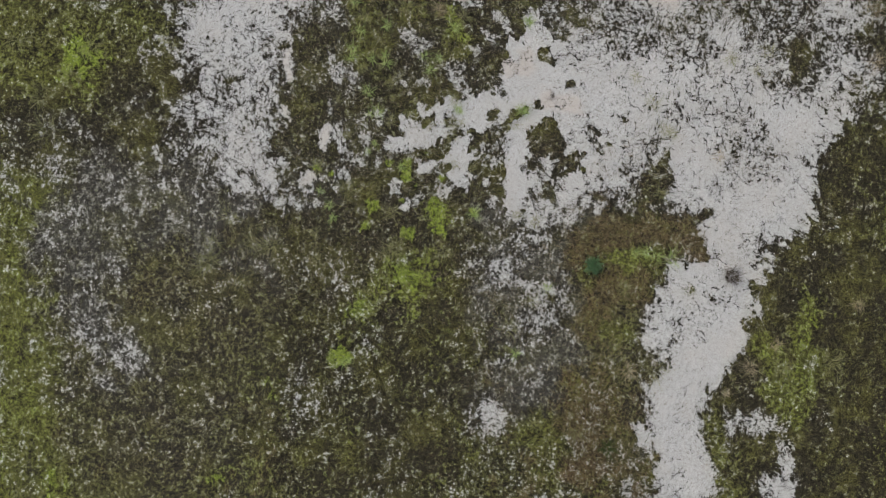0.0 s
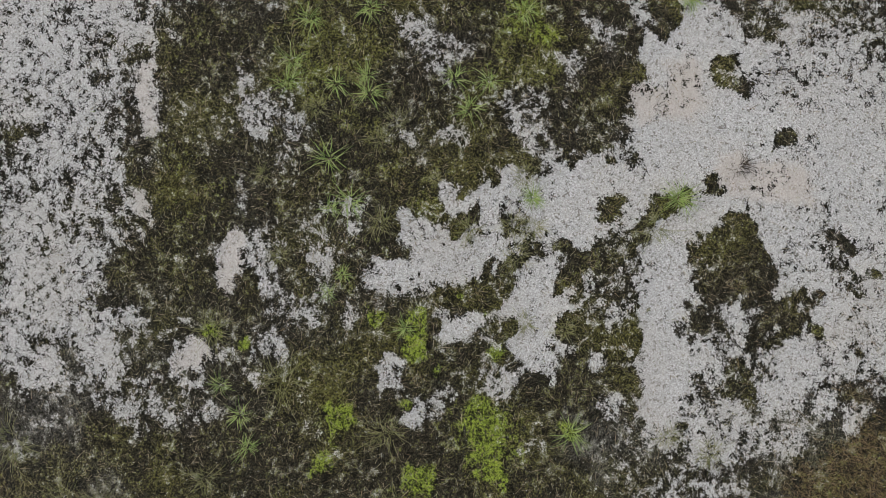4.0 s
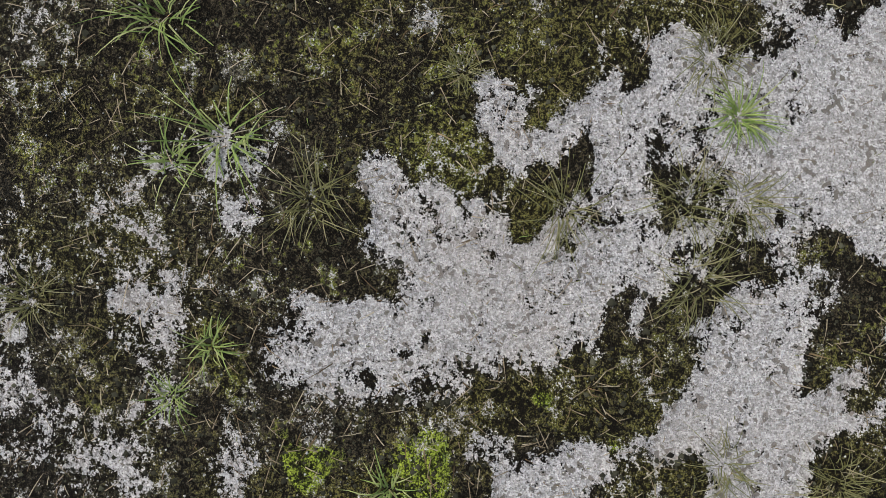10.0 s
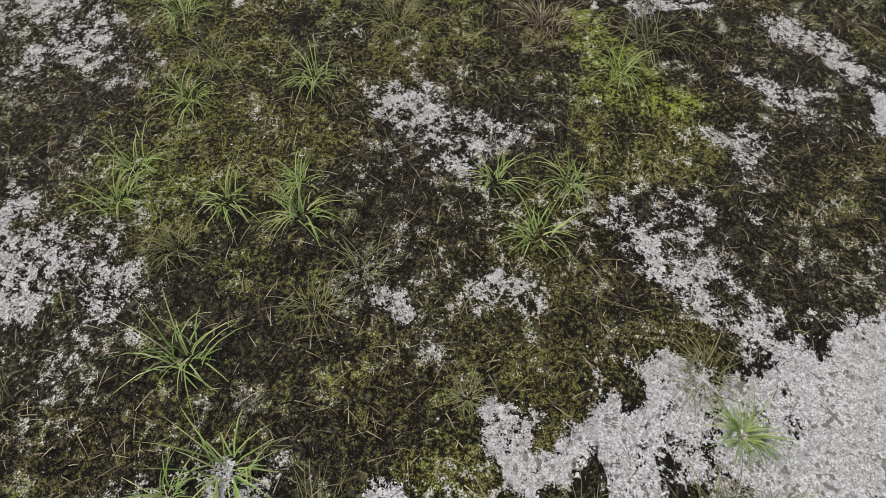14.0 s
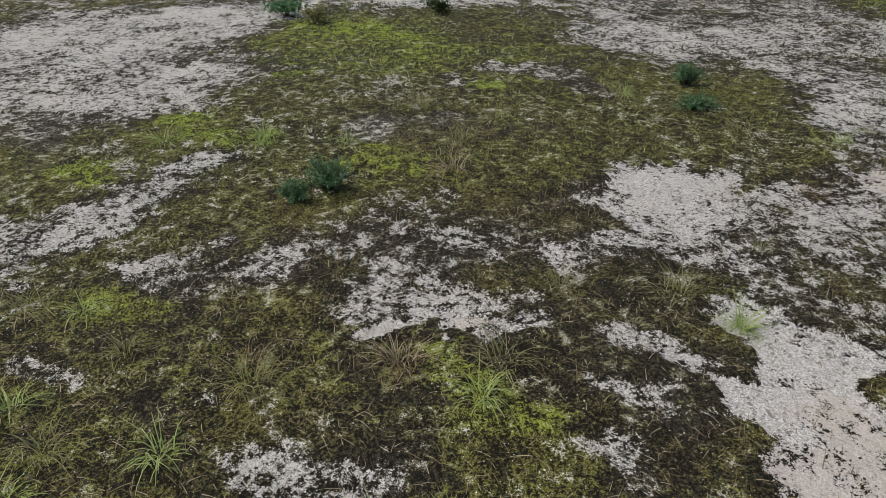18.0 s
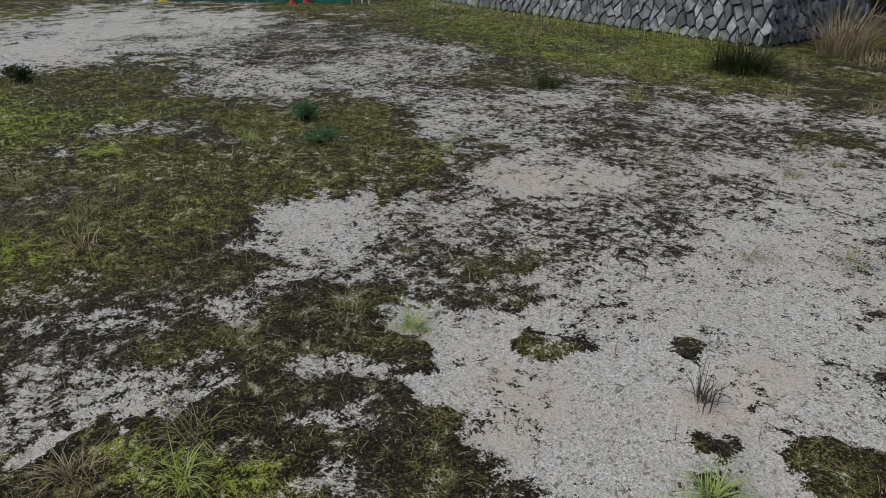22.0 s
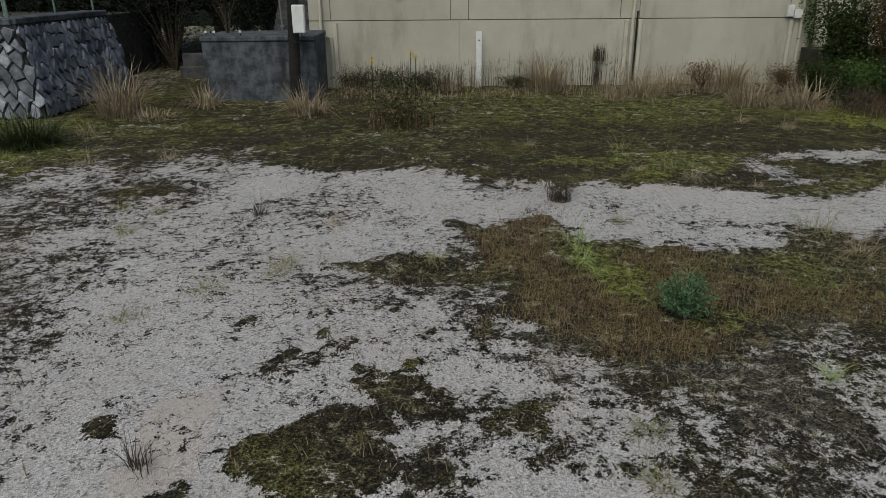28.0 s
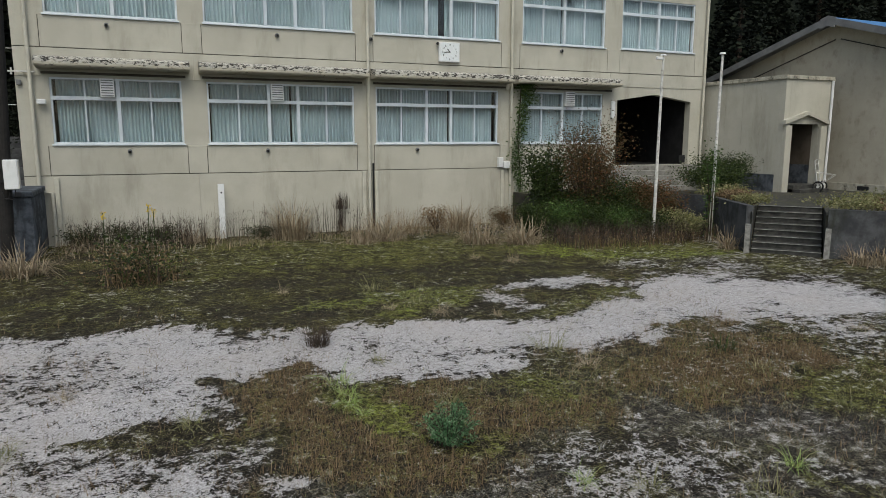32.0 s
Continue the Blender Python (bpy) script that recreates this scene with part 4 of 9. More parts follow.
lay("sand", 0.27, (1.32, 0.88), (0.83, 1.05), (0.59, 0.19), (1.74, 0.08))
lay("half", 0.15, (3.77, -0.01), (3.07, 0.26))
lay("dark", 0.15, (2.35, 0.48), (2.63, 0.53), (2.34, 0.00), (2.55, 0.05))
lay("dark", 0.11, (3.78, 0.55), (3.26, 0.79))
lay("dark", 0.10, (2.58, 1.26), (2.82, 1.21), (3.00, 1.33))
lay("dark", 0.11, (0.69, 0.76))
lay("dark", 0.08, (1.34, 0.43))
lay("dark", 0.07, (1.03, 0.03))

lay("black", 1.02, (-0.01, 10.35), (1.89, 11.25), (4.22, 11.71), (6.60, 10.90), (9.23, 10.70))
lay("olive", 1.00, (1.93, 10.69), (5.78, 13.47), (9.47, 13.11))
lay("greenish", 0.42, (6.88, 8.50), (8.11, 8.08), (6.99, 7.53))
lay("greenish", 0.54, (12.99, 11.90), (15.19, 10.24))
lay("sand", 0.41, (10.73, 8.55), (11.50, 8.47))
lay("half", 0.28, (9.12, 7.50))
lay("sand", 0.68, (12.51, 7.11), (13.68, 6.20), (13.57, 4.90))
lay("olive", 0.37, (10.26, 6.65), (9.26, 6.35))
lay("sand", 0.40, (6.14, 5.65), (7.47, 5.52), (8.70, 5.11), (10.58, 5.52))
lay("sand", 0.37, (5.52, 4.77), (6.89, 4.31))
lay("sand", 0.50, (1.02, 6.79), (2.13, 7.00), (3.37, 7.22))
lay("sand", 0.45, (2.56, 5.76), (0.88, 5.63), (4.14, 5.75))
lay("dark", 0.15, (3.46, 4.99), (3.78, 4.66))
lay("dark", 0.20, (2.31, 3.71), (2.88, 3.37), (3.29, 3.54))
lay("brown", 0.34, (4.37, 3.34), (4.60, 2.52), (5.12, 1.84), (4.32, 1.88))
lay("grass", 0.21, (4.96, 3.86), (5.01, 3.30), (5.25, 3.22))
lay("brown", 0.46, (8.48, 2.89), (9.76, 3.35), (10.47, 3.11), (8.86, 2.37))
lay("brown", 0.38, (11.19, 2.88))
lay("olive", 0.23, (7.30, 2.89), (7.28, 3.50))
lay("thin", 0.25, (6.40, 1.66), (7.27, 1.37))
lay("greyish", 0.43, (8.45, 1.52), (7.89, 1.71))
lay("half", 0.16, (7.19, 1.27))
lay("dark", 0.15, (6.56, 1.25))
lay("dark", 0.14, (7.25, 1.78))
lay("greyish", 0.32, (4.14, 1.16), (5.03, 0.95))
lay("sand", 0.42, (1.95, 2.25), (2.62, 2.44), (1.31, 3.35))

lay("speck", 1.95, (-13.71, 4.97), (-11.47, 6.44), (-9.02, 5.06))
lay("half", 0.68, (-9.02, 5.06))
lay("greenish", 1.09, (-15.77, 10.57), (-10.43, 9.01), (-7.51, 9.94), (-5.03, 9.82))
lay("thin", 0.68, (-6.48, 6.12), (-6.08, 6.99))
lay("black", 1.16, (-1.48, 10.69), (0.57, 11.37), (2.02, 11.72), (1.13, 14.69))
lay("olive", 0.44, (1.71, 10.41), (2.13, 10.68))
lay("black", 0.71, (1.04, 8.99), (1.94, 8.72))
lay("olive", 0.70, (-7.74, 3.18), (-4.51, 1.00), (-5.40, 0.65))
lay("thin", 0.96, (-4.71, 3.54), (-4.44, 4.50), (-3.30, 5.25))
lay("half", 0.48, (-4.63, 3.23))
lay("half", 0.58, (-3.33, 6.10), (-2.33, 5.89))
lay("dark", 0.32, (-0.83, 6.89), (-1.57, 6.81))
lay("sand", 0.66, (0.85, 6.21), (1.83, 6.86), (2.59, 6.23))
lay("clean", 0.38, (0.83, 7.22), (0.59, 6.87))
lay("sand", 0.52, (-0.08, 4.45), (0.72, 4.25), (2.23, 4.42), (2.78, 4.42))
lay("thin", 0.61, (-1.35, 3.11), (-1.18, 1.77), (-1.87, 1.30))
lay("worn", 0.33, (-3.04, 1.74), (-2.14, 2.35), (-2.17, 3.05))
lay("brown", 0.19, (-2.85, 2.22), (-2.63, 2.49))
lay("sand", 0.32, (-3.11, -0.20), (-2.76, -0.12), (-2.99, -0.56))
lay("dark", 0.15, (-2.90, 0.44))
lay("thin", 0.45, (-1.31, 0.56), (-1.32, 0.15), (-1.03, 1.04))
lay("dark", 0.21, (-1.22, -0.14), (-0.71, 0.08))
lay("half", 0.27, (-2.15, -0.65), (-2.58, -0.70))
lay("worn", 0.23, (-0.14, 0.14), (-0.27, -0.25))
lay("half", 0.36, (-0.17, 1.62), (-0.11, 1.23))
lay("worn", 0.53, (1.27, 1.89), (1.91, 1.41), (2.36, 1.33), (1.02, 1.24))
lay("sand", 0.36, (1.43, 0.37), (0.96, 0.39), (1.48, 0.74))
lay("sand", 0.19, (1.84, -0.20), (2.05, -0.35))
lay("sand", 0.23, (2.29, 0.79))
lay("worn", 0.37, (2.65, 1.91), (2.78, 2.42))
lay("clean", 0.36, (0.18, -0.63), (0.59, -0.51), (0.62, -0.01), (1.03, -0.49), (0.62, -0.90))
lay("olive", 0.12, (0.05, -0.17), (0.15, -0.01))
lay("dark", 0.06, (0.98, 0.02))
lay("dark", 0.10, (1.36, -0.10), (1.38, 0.02))
lay("dark", 0.06, (1.35, 0.39))
lay("dark", 0.08, (0.33, 1.01))
lay("dark", 0.11, (0.73, 0.62))
lay("dark", 0.06, (-0.23, -1.17), (-0.19, -1.11))
lay("dark", 0.04, (0.96, -0.17), (1.06, -0.18))
lay("dark", 0.16, (2.15, 3.65), (2.48, 3.55))
lay("dark", 0.22, (2.72, 3.26), (3.04, 3.21))
lay("dark", 0.16, (2.11, 0.17), (2.33, 0.38), (2.48, 0.35))
lay("dark", 0.14, (2.36, -0.09), (2.65, 0.05))
lay("dark", 0.08, (1.81, 0.24))
lay("dark", 0.08, (2.51, 1.18), (2.78, 1.12), (2.97, 1.02), (3.09, 0.83))
lay("thin", 0.16, (3.19, 1.90), (3.23, 1.42))
lay("half", 0.08, (-0.77, -1.57))
lay("dark", 0.23, (-1.41, -1.54), (-0.92, -1.94), (-0.44, -1.74))
lay("dark", 0.13, (0.32, -1.52), (0.45, -1.32))
lay("half", 0.10, (-0.25, -1.79))

lay("greenish", 0.94, (-12.57, 8.66), (-9.16, 9.39), (-6.81, 9.45), (-5.59, 10.46))
lay("sand", 1.61, (-16.75, 1.22), (-15.73, -0.74), (-15.55, -2.08))
lay("half", 1.27, (-17.70, -4.26))
lay("half", 1.34, (-15.91, 2.72))
lay("thin", 1.84, (-14.46, 5.29), (-11.79, 6.32))
lay("olive", 1.50, (-10.94, -3.30), (-11.72, -0.62))
lay("olive", 0.76, (-7.48, -2.73), (-6.86, -1.01), (-5.07, 0.59), (-4.29, 1.03))
lay("green", 0.44, (-10.61, -3.58), (-11.43, -3.27))
lay("green", 0.25, (-7.98, -3.07))
lay("green", 0.22, (-6.70, -1.86))
lay("thin", 0.26, (-7.73, -1.98))
lay("thin", 1.01, (-9.92, 2.63), (-8.91, 4.45), (-9.63, 5.65))
lay("olive", 0.44, (-8.19, 3.60))
lay("half", 0.58, (-4.79, 2.77), (-4.83, 3.32), (-3.79, 3.46))
lay("thin", 0.73, (-4.02, 4.80), (-3.04, 4.83), (-2.35, 5.07))
lay("thin", 0.45, (-1.83, 2.02), (-1.20, 2.57), (-1.43, 3.79), (-0.73, 3.44))
lay("worn", 0.33, (-2.80, 1.66), (-3.15, 2.67), (-2.07, 2.26))
lay("brown", 0.16, (-2.82, 2.20), (-2.59, 2.42))
lay("brown", 0.10, (-2.73, 1.05))
lay("brown", 0.13, (-3.85, 2.71))
lay("clean", 0.38, (-3.33, -0.41), (-2.99, -0.11))
lay("sand", 0.23, (-3.25, -0.91))
lay("sand", 0.27, (-2.54, -0.48))
lay("half", 0.25, (-2.51, -0.99))
lay("olive", 0.18, (-2.96, 0.45))
lay("brownmoss", 0.37, (-5.68, -3.25), (-5.29, -2.54))
lay("olive", 0.34, (-4.33, -1.90), (-4.00, -1.29))
lay("thin", 0.44, (-1.31, 0.25), (-1.67, 0.07))
lay("dark", 0.18, (-1.30, 0.51), (-1.27, 0.10))
lay("half", 0.23, (-0.46, 0.96), (-0.69, 0.74))
lay("dark", 0.29, (-2.88, -1.66), (-2.56, -1.32), (-2.48, -1.69))
lay("half", 0.35, (-2.15, -2.95), (-2.03, -2.34))
lay("half", 0.24, (-2.08, -3.34))
lay("half", 0.24, (-1.59, -2.09))
lay("speck", 0.30, (-1.91, -3.82))
lay("half", 0.19, (-2.08, -1.41))
lay("dark", 0.35, (-1.40, -1.19), (-1.58, -1.52))
lay("half", 0.09, (-0.77, -1.55), (-0.61, -1.41))
lay("worn", 0.11, (-1.36, -2.93), (-1.31, -2.70))
lay("sand", 0.30, (-0.36, -0.32), (0.35, 0.68), (0.45, 1.18))
lay("clean", 0.37, (0.13, -0.58), (0.44, -0.51), (-0.15, -0.70))
lay("clean", 0.26, (0.53, -0.10), (0.86, -0.41), (0.84, -0.66))
lay("half", 0.28, (-0.12, 1.60), (0.34, 1.67))
lay("olive", 0.11, (0.02, -0.23), (0.16, -0.04))
lay("dark", 0.10, (0.63, 0.68))
lay("dark", 0.05, (1.02, 0.04))
lay("dark", 0.05, (0.94, -0.20))
lay("dark", 0.09, (1.33, -0.05), (1.45, -0.01))
lay("dark", 0.05, (1.33, 0.40))
lay("dark", 0.04, (-0.20, -1.12))
lay("olive", 0.11, (-0.49, -1.10))
lay("half", 0.14, (-0.21, -1.72))

lay("worn", 1.66, (-12.21, -7.10), (-11.78, -8.44))
lay("thin", 0.89, (-7.43, -8.09), (-7.00, -6.62), (-8.15, -6.07))
lay("olive", 1.04, (-6.03, -4.55), (-7.83, -2.97), (-6.21, -1.48), (-6.66, -0.55))
lay("greenish", 0.98, (-10.80, -3.93), (-10.21, -2.86))
lay("green", 0.79, (-11.37, -4.39), (-10.74, -3.28))
lay("green", 0.20, (-5.17, -4.61))
lay("green", 0.24, (-5.93, -5.84))
lay("green", 0.31, (-8.01, -3.06))
lay("green", 0.27, (-7.07, -1.66))
lay("thin", 0.41, (-7.40, -1.95))
lay("worn", 0.22, (-7.40, -1.91))
lay("greyish", 0.32, (-5.33, -3.23), (-5.37, -2.51))
lay("greenish", 0.30, (-4.29, -3.20))
lay("brownmoss", 0.44, (-4.94, -2.42), (-4.83, -1.32), (-4.55, -0.56))
lay("olive", 0.60, (-3.98, -1.90), (-4.08, -1.24), (-4.85, 0.40), (-4.55, 1.35), (-5.45, 1.05))
lay("thin", 1.15, (-10.20, 2.07), (-9.12, 3.26), (-9.86, 5.35))
lay("thin", 0.67, (-6.55, 3.32), (-7.86, 3.62))
lay("half", 0.49, (-5.72, 3.22), (-5.00, 3.14))
lay("half", 0.28, (-3.16, -1.14))
lay("sand", 0.45, (-2.99, -0.79), (-3.06, -0.23), (-2.90, 0.05))
lay("clean", 0.25, (-2.96, -0.51))
lay("olive", 0.17, (-2.92, 0.48))
lay("worn", 0.36, (-2.56, 0.85), (-3.00, 1.68))
lay("brown", 0.10, (-2.80, 1.00))
lay("thin", 0.32, (-1.96, 0.12), (-1.92, 0.51))
lay("half", 0.28, (-1.72, -0.42), (-1.83, -0.61))
lay("half", 0.36, (-2.08, -2.95), (-1.94, -2.49))
lay("worn", 0.16, (-1.71, -2.89), (-1.99, -3.05))
lay("half", 0.19, (-1.98, -2.00))
lay("olive", 0.51, (-3.57, -6.41), (-3.06, -5.16), (-3.12, -4.54))
lay("dark", 0.29, (-2.38, -3.91))
lay("half", 0.25, (-2.73, -6.31), (-2.92, -6.04), (-3.01, -5.82))
lay("half", 0.17, (-3.62, -5.61))
lay("half", 0.19, (-2.04, -5.21), (-1.83, -4.90), (-1.60, -4.98))
lay("thin", 0.16, (-1.86, -4.33))
lay("half", 0.14, (-2.47, -4.80))
lay("half", 0.08, (-1.89, -6.24))
lay("olive", 0.28, (-1.38, -5.72), (-1.41, -5.34))
lay("olive", 0.19, (-1.49, -3.99))
lay("half", 0.12, (-1.54, -3.70), (-1.29, -3.52), (-1.33, -3.19))
lay("sand", 0.10, (-1.26, -2.85), (-1.14, -2.74))
lay("speck", 0.28, (-1.05, -1.88), (-1.23, -2.17))
lay("olive", 0.24, (-1.29, -1.31), (-1.54, -1.31))
lay("half", 0.11, (-0.81, -1.58), (-0.72, -1.41))
lay("thin", 0.24, (-1.23, -0.71))
lay("half", 0.15, (-0.99, 0.03))
lay("worn", 0.21, (-0.84, -0.64), (-0.69, -0.43))
lay("clean", 0.29, (0.02, -0.92), (-0.04, -0.51), (0.31, -0.81), (0.49, -0.73))
lay("clean", 0.26, (-0.34, -0.12))
lay("sand", 0.14, (-0.17, -1.22), (-0.29, -1.35))
lay("half", 0.11, (-0.22, -1.68), (-0.24, -1.86))
lay("dark", 0.18, (0.02, -1.81))
lay("olive", 0.12, (-0.53, -1.05))
lay("dark", 0.04, (-0.27, -1.13))
lay("thin", 0.12, (0.18, -2.07), (0.47, -2.14))
lay("half", 0.10, (0.30, -1.72), (0.51, -1.71))
lay("greenish", 0.26, (-0.60, -2.67), (-0.28, -2.79))
lay("green", 0.10, (-0.57, -2.93))
lay("brown", 0.16, (-0.67, -3.26), (-0.44, -3.24))
lay("brown", 0.14, (-0.83, -4.25))
lay("greyish", 0.16, (-0.12, -3.66), (0.07, -3.91))
lay("half", 0.09, (0.29, -3.41))
lay("half", 0.05, (-0.40, -4.45))
lay("speck", 0.20, (-0.79, -5.50))

lay("dark", 0.58, (0.43, -5.43), (0.31, -4.42), (0.19, -3.41), (0.06, -2.40))
lay("olive", 0.38, (-0.40, -5.16), (0.63, -5.19), (0.61, -5.71))
lay("thin", 0.26, (-0.34, -6.60), (-0.38, -6.30))
lay("half", 0.14, (-0.48, -6.54), (-0.17, -6.08))
lay("half", 0.10, (0.18, -5.82), (0.01, -5.70))
lay("thin", 0.21, (0.15, -6.47))
lay("half", 0.14, (0.99, -6.07))
lay("thin", 0.15, (1.39, -5.61), (1.51, -5.74))
lay("half", 0.06, (1.18, -5.68))
lay("half", 0.05, (1.36, -5.34))
lay("half", 0.08, (1.70, -5.36))
lay("green", 0.08, (0.75, -5.77))
lay("green", 0.11, (-0.64, -5.75))
lay("grass", 0.15, (0.86, -5.27))
lay("thin", 0.15, (0.67, -4.09), (0.70, -3.95))
lay("half", 0.05, (0.69, -4.10))
lay("speck", 0.16, (0.67, -3.70))
lay("half", 0.08, (-0.43, -4.47))
lay("half", 0.09, (-1.05, -4.59))
lay("speck", 0.20, (-0.99, -5.63))
lay("speck", 0.10, (-0.40, -5.19))
lay("half", 0.11, (0.37, -3.44), (0.47, -3.53))
lay("speck", 0.15, (-0.14, -3.61))
lay("greenish", 0.28, (-0.62, -2.90), (-0.24, -2.80), (-0.45, -2.43))
lay("green", 0.11, (-0.61, -2.94))
lay("olive", 0.23, (0.10, -2.74), (0.26, -2.88))
lay("brown", 0.14, (-0.63, -3.27), (-0.41, -3.23))
lay("brown", 0.13, (0.32, -2.30), (0.34, -2.11), (0.44, -1.88))
lay("thin", 0.20, (-1.28, -3.26))
lay("sand", 0.18, (-1.34, -2.76), (-1.14, -2.73))
lay("thin", 0.20, (-1.34, -2.20), (-1.34, -1.68))
lay("half", 0.13, (-1.49, -2.14))
lay("speck", 0.30, (-1.07, -1.72))
lay("half", 0.09, (-0.73, -1.49), (-0.58, -1.34))
lay("thin", 0.12, (-0.17, -1.70))
lay("sand", 0.14, (-0.13, -1.24))
lay("sand", 0.06, (-0.55, -1.17))
lay("half", 0.09, (0.29, -2.01), (0.55, -2.08))
lay("half", 0.10, (0.50, -1.70))
lay("dark", 0.19, (0.89, -1.75), (-0.39, -1.59))
lay("speck", 0.21, (0.64, -2.82), (1.23, -2.84))
lay("sand", 0.12, (0.96, -2.60), (1.12, -2.50), (1.07, -2.35))
lay("half", 0.11, (0.82, -2.68))
lay("sand", 0.06, (1.31, -2.16), (1.45, -2.11))
lay("half", 0.07, (0.89, -2.07), (1.07, -2.07))
lay("half", 0.06, (1.27, -1.81))
lay("thin", 0.10, (1.05, -1.59))
lay("speck", 0.14, (1.47, -3.23), (1.45, -3.61), (1.79, -3.45))
lay("half", 0.05, (2.15, -4.45), (2.14, -4.56))
lay("half", 0.04, (1.86, -3.96))
lay("speck", 0.09, (2.02, -4.21))

lay("thin", 0.45, (3.71, 1.95), (3.51, 2.45))
lay("dark", 0.12, (2.53, 1.21), (3.11, 1.01), (3.58, 0.81), (3.94, 0.46))
lay("brown", 0.50, (4.27, 4.41), (4.18, 2.55))
lay("thin", 0.20, (3.19, 0.39))
lay("dark", 0.21, (2.76, 3.70), (3.15, 3.42))

lay("olive", 0.21, (-1.40, -0.95), (-1.34, -0.76))
lay("dark", 0.20, (-1.00, -1.33), (-0.55, -1.36), (-0.51, -1.62))
lay("dark", 0.09, (0.19, -1.34))
lay("speck", 0.15, (3.35, 0.35), (3.77, 0.66), (3.93, 0.41))
lay("thin", 0.17, (3.05, 0.05))

lay("greenish", 1.02, (-9.46, -4.29), (-8.92, -2.92), (-8.77, -1.48))
lay("thin", 0.28, (-8.01, -1.32), (-7.56, -0.31))
lay("thin", 0.32, (-6.47, -0.10), (-7.93, -0.59))

lay("speck", 2.08, (2.24, -5.70), (3.42, -4.42))
lay("dark", 0.83, (2.19, -4.65), (2.45, -3.75))
lay("worn", 0.76, (1.04, -8.40), (2.31, -8.01), (3.47, -7.79), (4.45, -7.74), (5.09, -7.41))
lay("pale", 0.15, (1.23, -7.16), (2.47, -6.92), (3.30, -6.87))
lay("dark", 0.38, (0.68, -6.49), (1.18, -6.46))
lay("speck", 0.42, (1.55, -6.18))
lay("half", 0.13, (1.00, -6.07), (1.23, -5.96))
lay("half", 0.15, (1.34, -5.58), (1.71, -5.30))
lay("olive", 0.70, (0.38, -5.20), (1.24, -4.89), (1.76, -5.01))
lay("grass", 0.31, (0.96, -5.30))
lay("speck", 0.42, (0.69, -3.79), (1.14, -3.57))
lay("half", 0.15, (0.34, -3.43))
lay("half", 0.17, (0.71, -3.93))
lay("dark", 0.42, (0.56, -3.11), (1.33, -3.04))
lay("olive", 0.49, (-0.08, -2.73), (0.38, -2.51))
lay("half", 0.21, (0.21, -1.97))
lay("half", 0.28, (1.02, -2.53))
lay("dark", 0.31, (0.80, -1.72), (0.28, -1.57))
lay("dark", 0.49, (2.43, -6.37), (3.20, -6.29))
lay("pale", 0.12, (3.11, -5.81), (3.67, -5.78))
lay("half", 0.24, (3.32, -5.42), (3.26, -4.73))
lay("speck", 0.42, (2.79, -4.82))
lay("sand", 0.31, (2.04, -3.26), (1.98, -2.71))
lay("clean", 0.36, (1.98, -2.36), (1.88, -1.81), (1.68, -1.50))
lay("clean", 0.31, (2.15, -1.76), (1.66, -1.36))
lay("sand", 0.22, (2.63, -3.58), (2.80, -2.98), (2.60, -2.67))
lay("sand", 0.26, (3.25, -3.89), (3.08, -3.35), (2.83, -2.77))
lay("olive", 0.19, (2.21, -3.62))
lay("clean", 0.63, (0.09, -0.93), (0.72, -0.47), (1.05, -0.76), (-0.27, -0.50))
lay("clean", 0.38, (1.36, -0.92), (1.11, -0.33), (0.47, 0.12))
lay("worn", 0.49, (-0.25, 0.56), (-0.39, 1.31))
lay("sand", 0.56, (0.51, 1.05), (1.27, 1.53), (1.69, 1.18))
lay("sand", 0.66, (2.18, 1.55), (2.97, 1.83))
lay("olive", 0.15, (0.02, -0.13), (0.14, 0.05))
lay("dark", 0.14, (-0.53, -1.04))
lay("olive", 0.13, (1.37, -0.00))
lay("olive", 0.10, (0.64, 0.72))
lay("dark", 0.06, (1.35, 0.52))
lay("dark", 0.10, (1.78, -1.23))
lay("dark", 0.55, (4.11, -3.59), (3.45, -2.30), (3.23, -1.08), (4.27, -1.45))
lay("dark", 0.41, (4.48, -4.50), (5.15, -3.95), (5.20, -2.68))
lay("olive", 0.10, (2.20, -1.05), (1.81, -0.63), (1.59, -0.42))
lay("dark", 0.11, (2.28, -1.11), (2.63, -1.47), (3.04, -1.81), (3.36, -2.00))
lay("dark", 0.22, (2.16, 0.14), (2.69, 0.30), (2.31, 0.45))
lay("dark", 0.18, (3.03, 0.01), (3.26, 0.26))
lay("thin", 0.26, (3.19, 0.67), (3.83, 0.57))
lay("clean", 0.21, (2.13, -0.50), (2.84, -0.51), (3.52, -0.39), (4.20, -0.27))
lay("sand", 0.12, (2.46, -0.37), (2.78, -0.21))
lay("worn", 0.41, (3.62, 1.38), (4.07, 1.18), (3.31, 1.53))
lay("greyish", 0.31, (4.34, 0.87), (4.26, 1.70))
lay("brown", 0.41, (4.53, 2.10), (4.13, 2.38))
lay("greyish", 0.41, (5.06, -0.40), (4.89, -0.99))
lay("half", 0.15, (4.31, -0.88))
lay("sand", 0.15, (4.24, -3.56), (4.51, -3.51))
lay("sand", 0.15, (3.78, -2.94), (3.46, -2.72))
lay("sand", 0.19, (2.83, -1.99), (3.28, -2.12))
lay("sand", 0.18, (3.51, -1.87), (3.82, -2.02), (3.91, -1.73))
lay("half", 0.12, (4.20, -2.17))
lay("sand", 0.11, (3.79, -1.12))
lay("half", 0.15, (2.92, -0.92))
lay("half", 0.12, (3.73, -1.55))
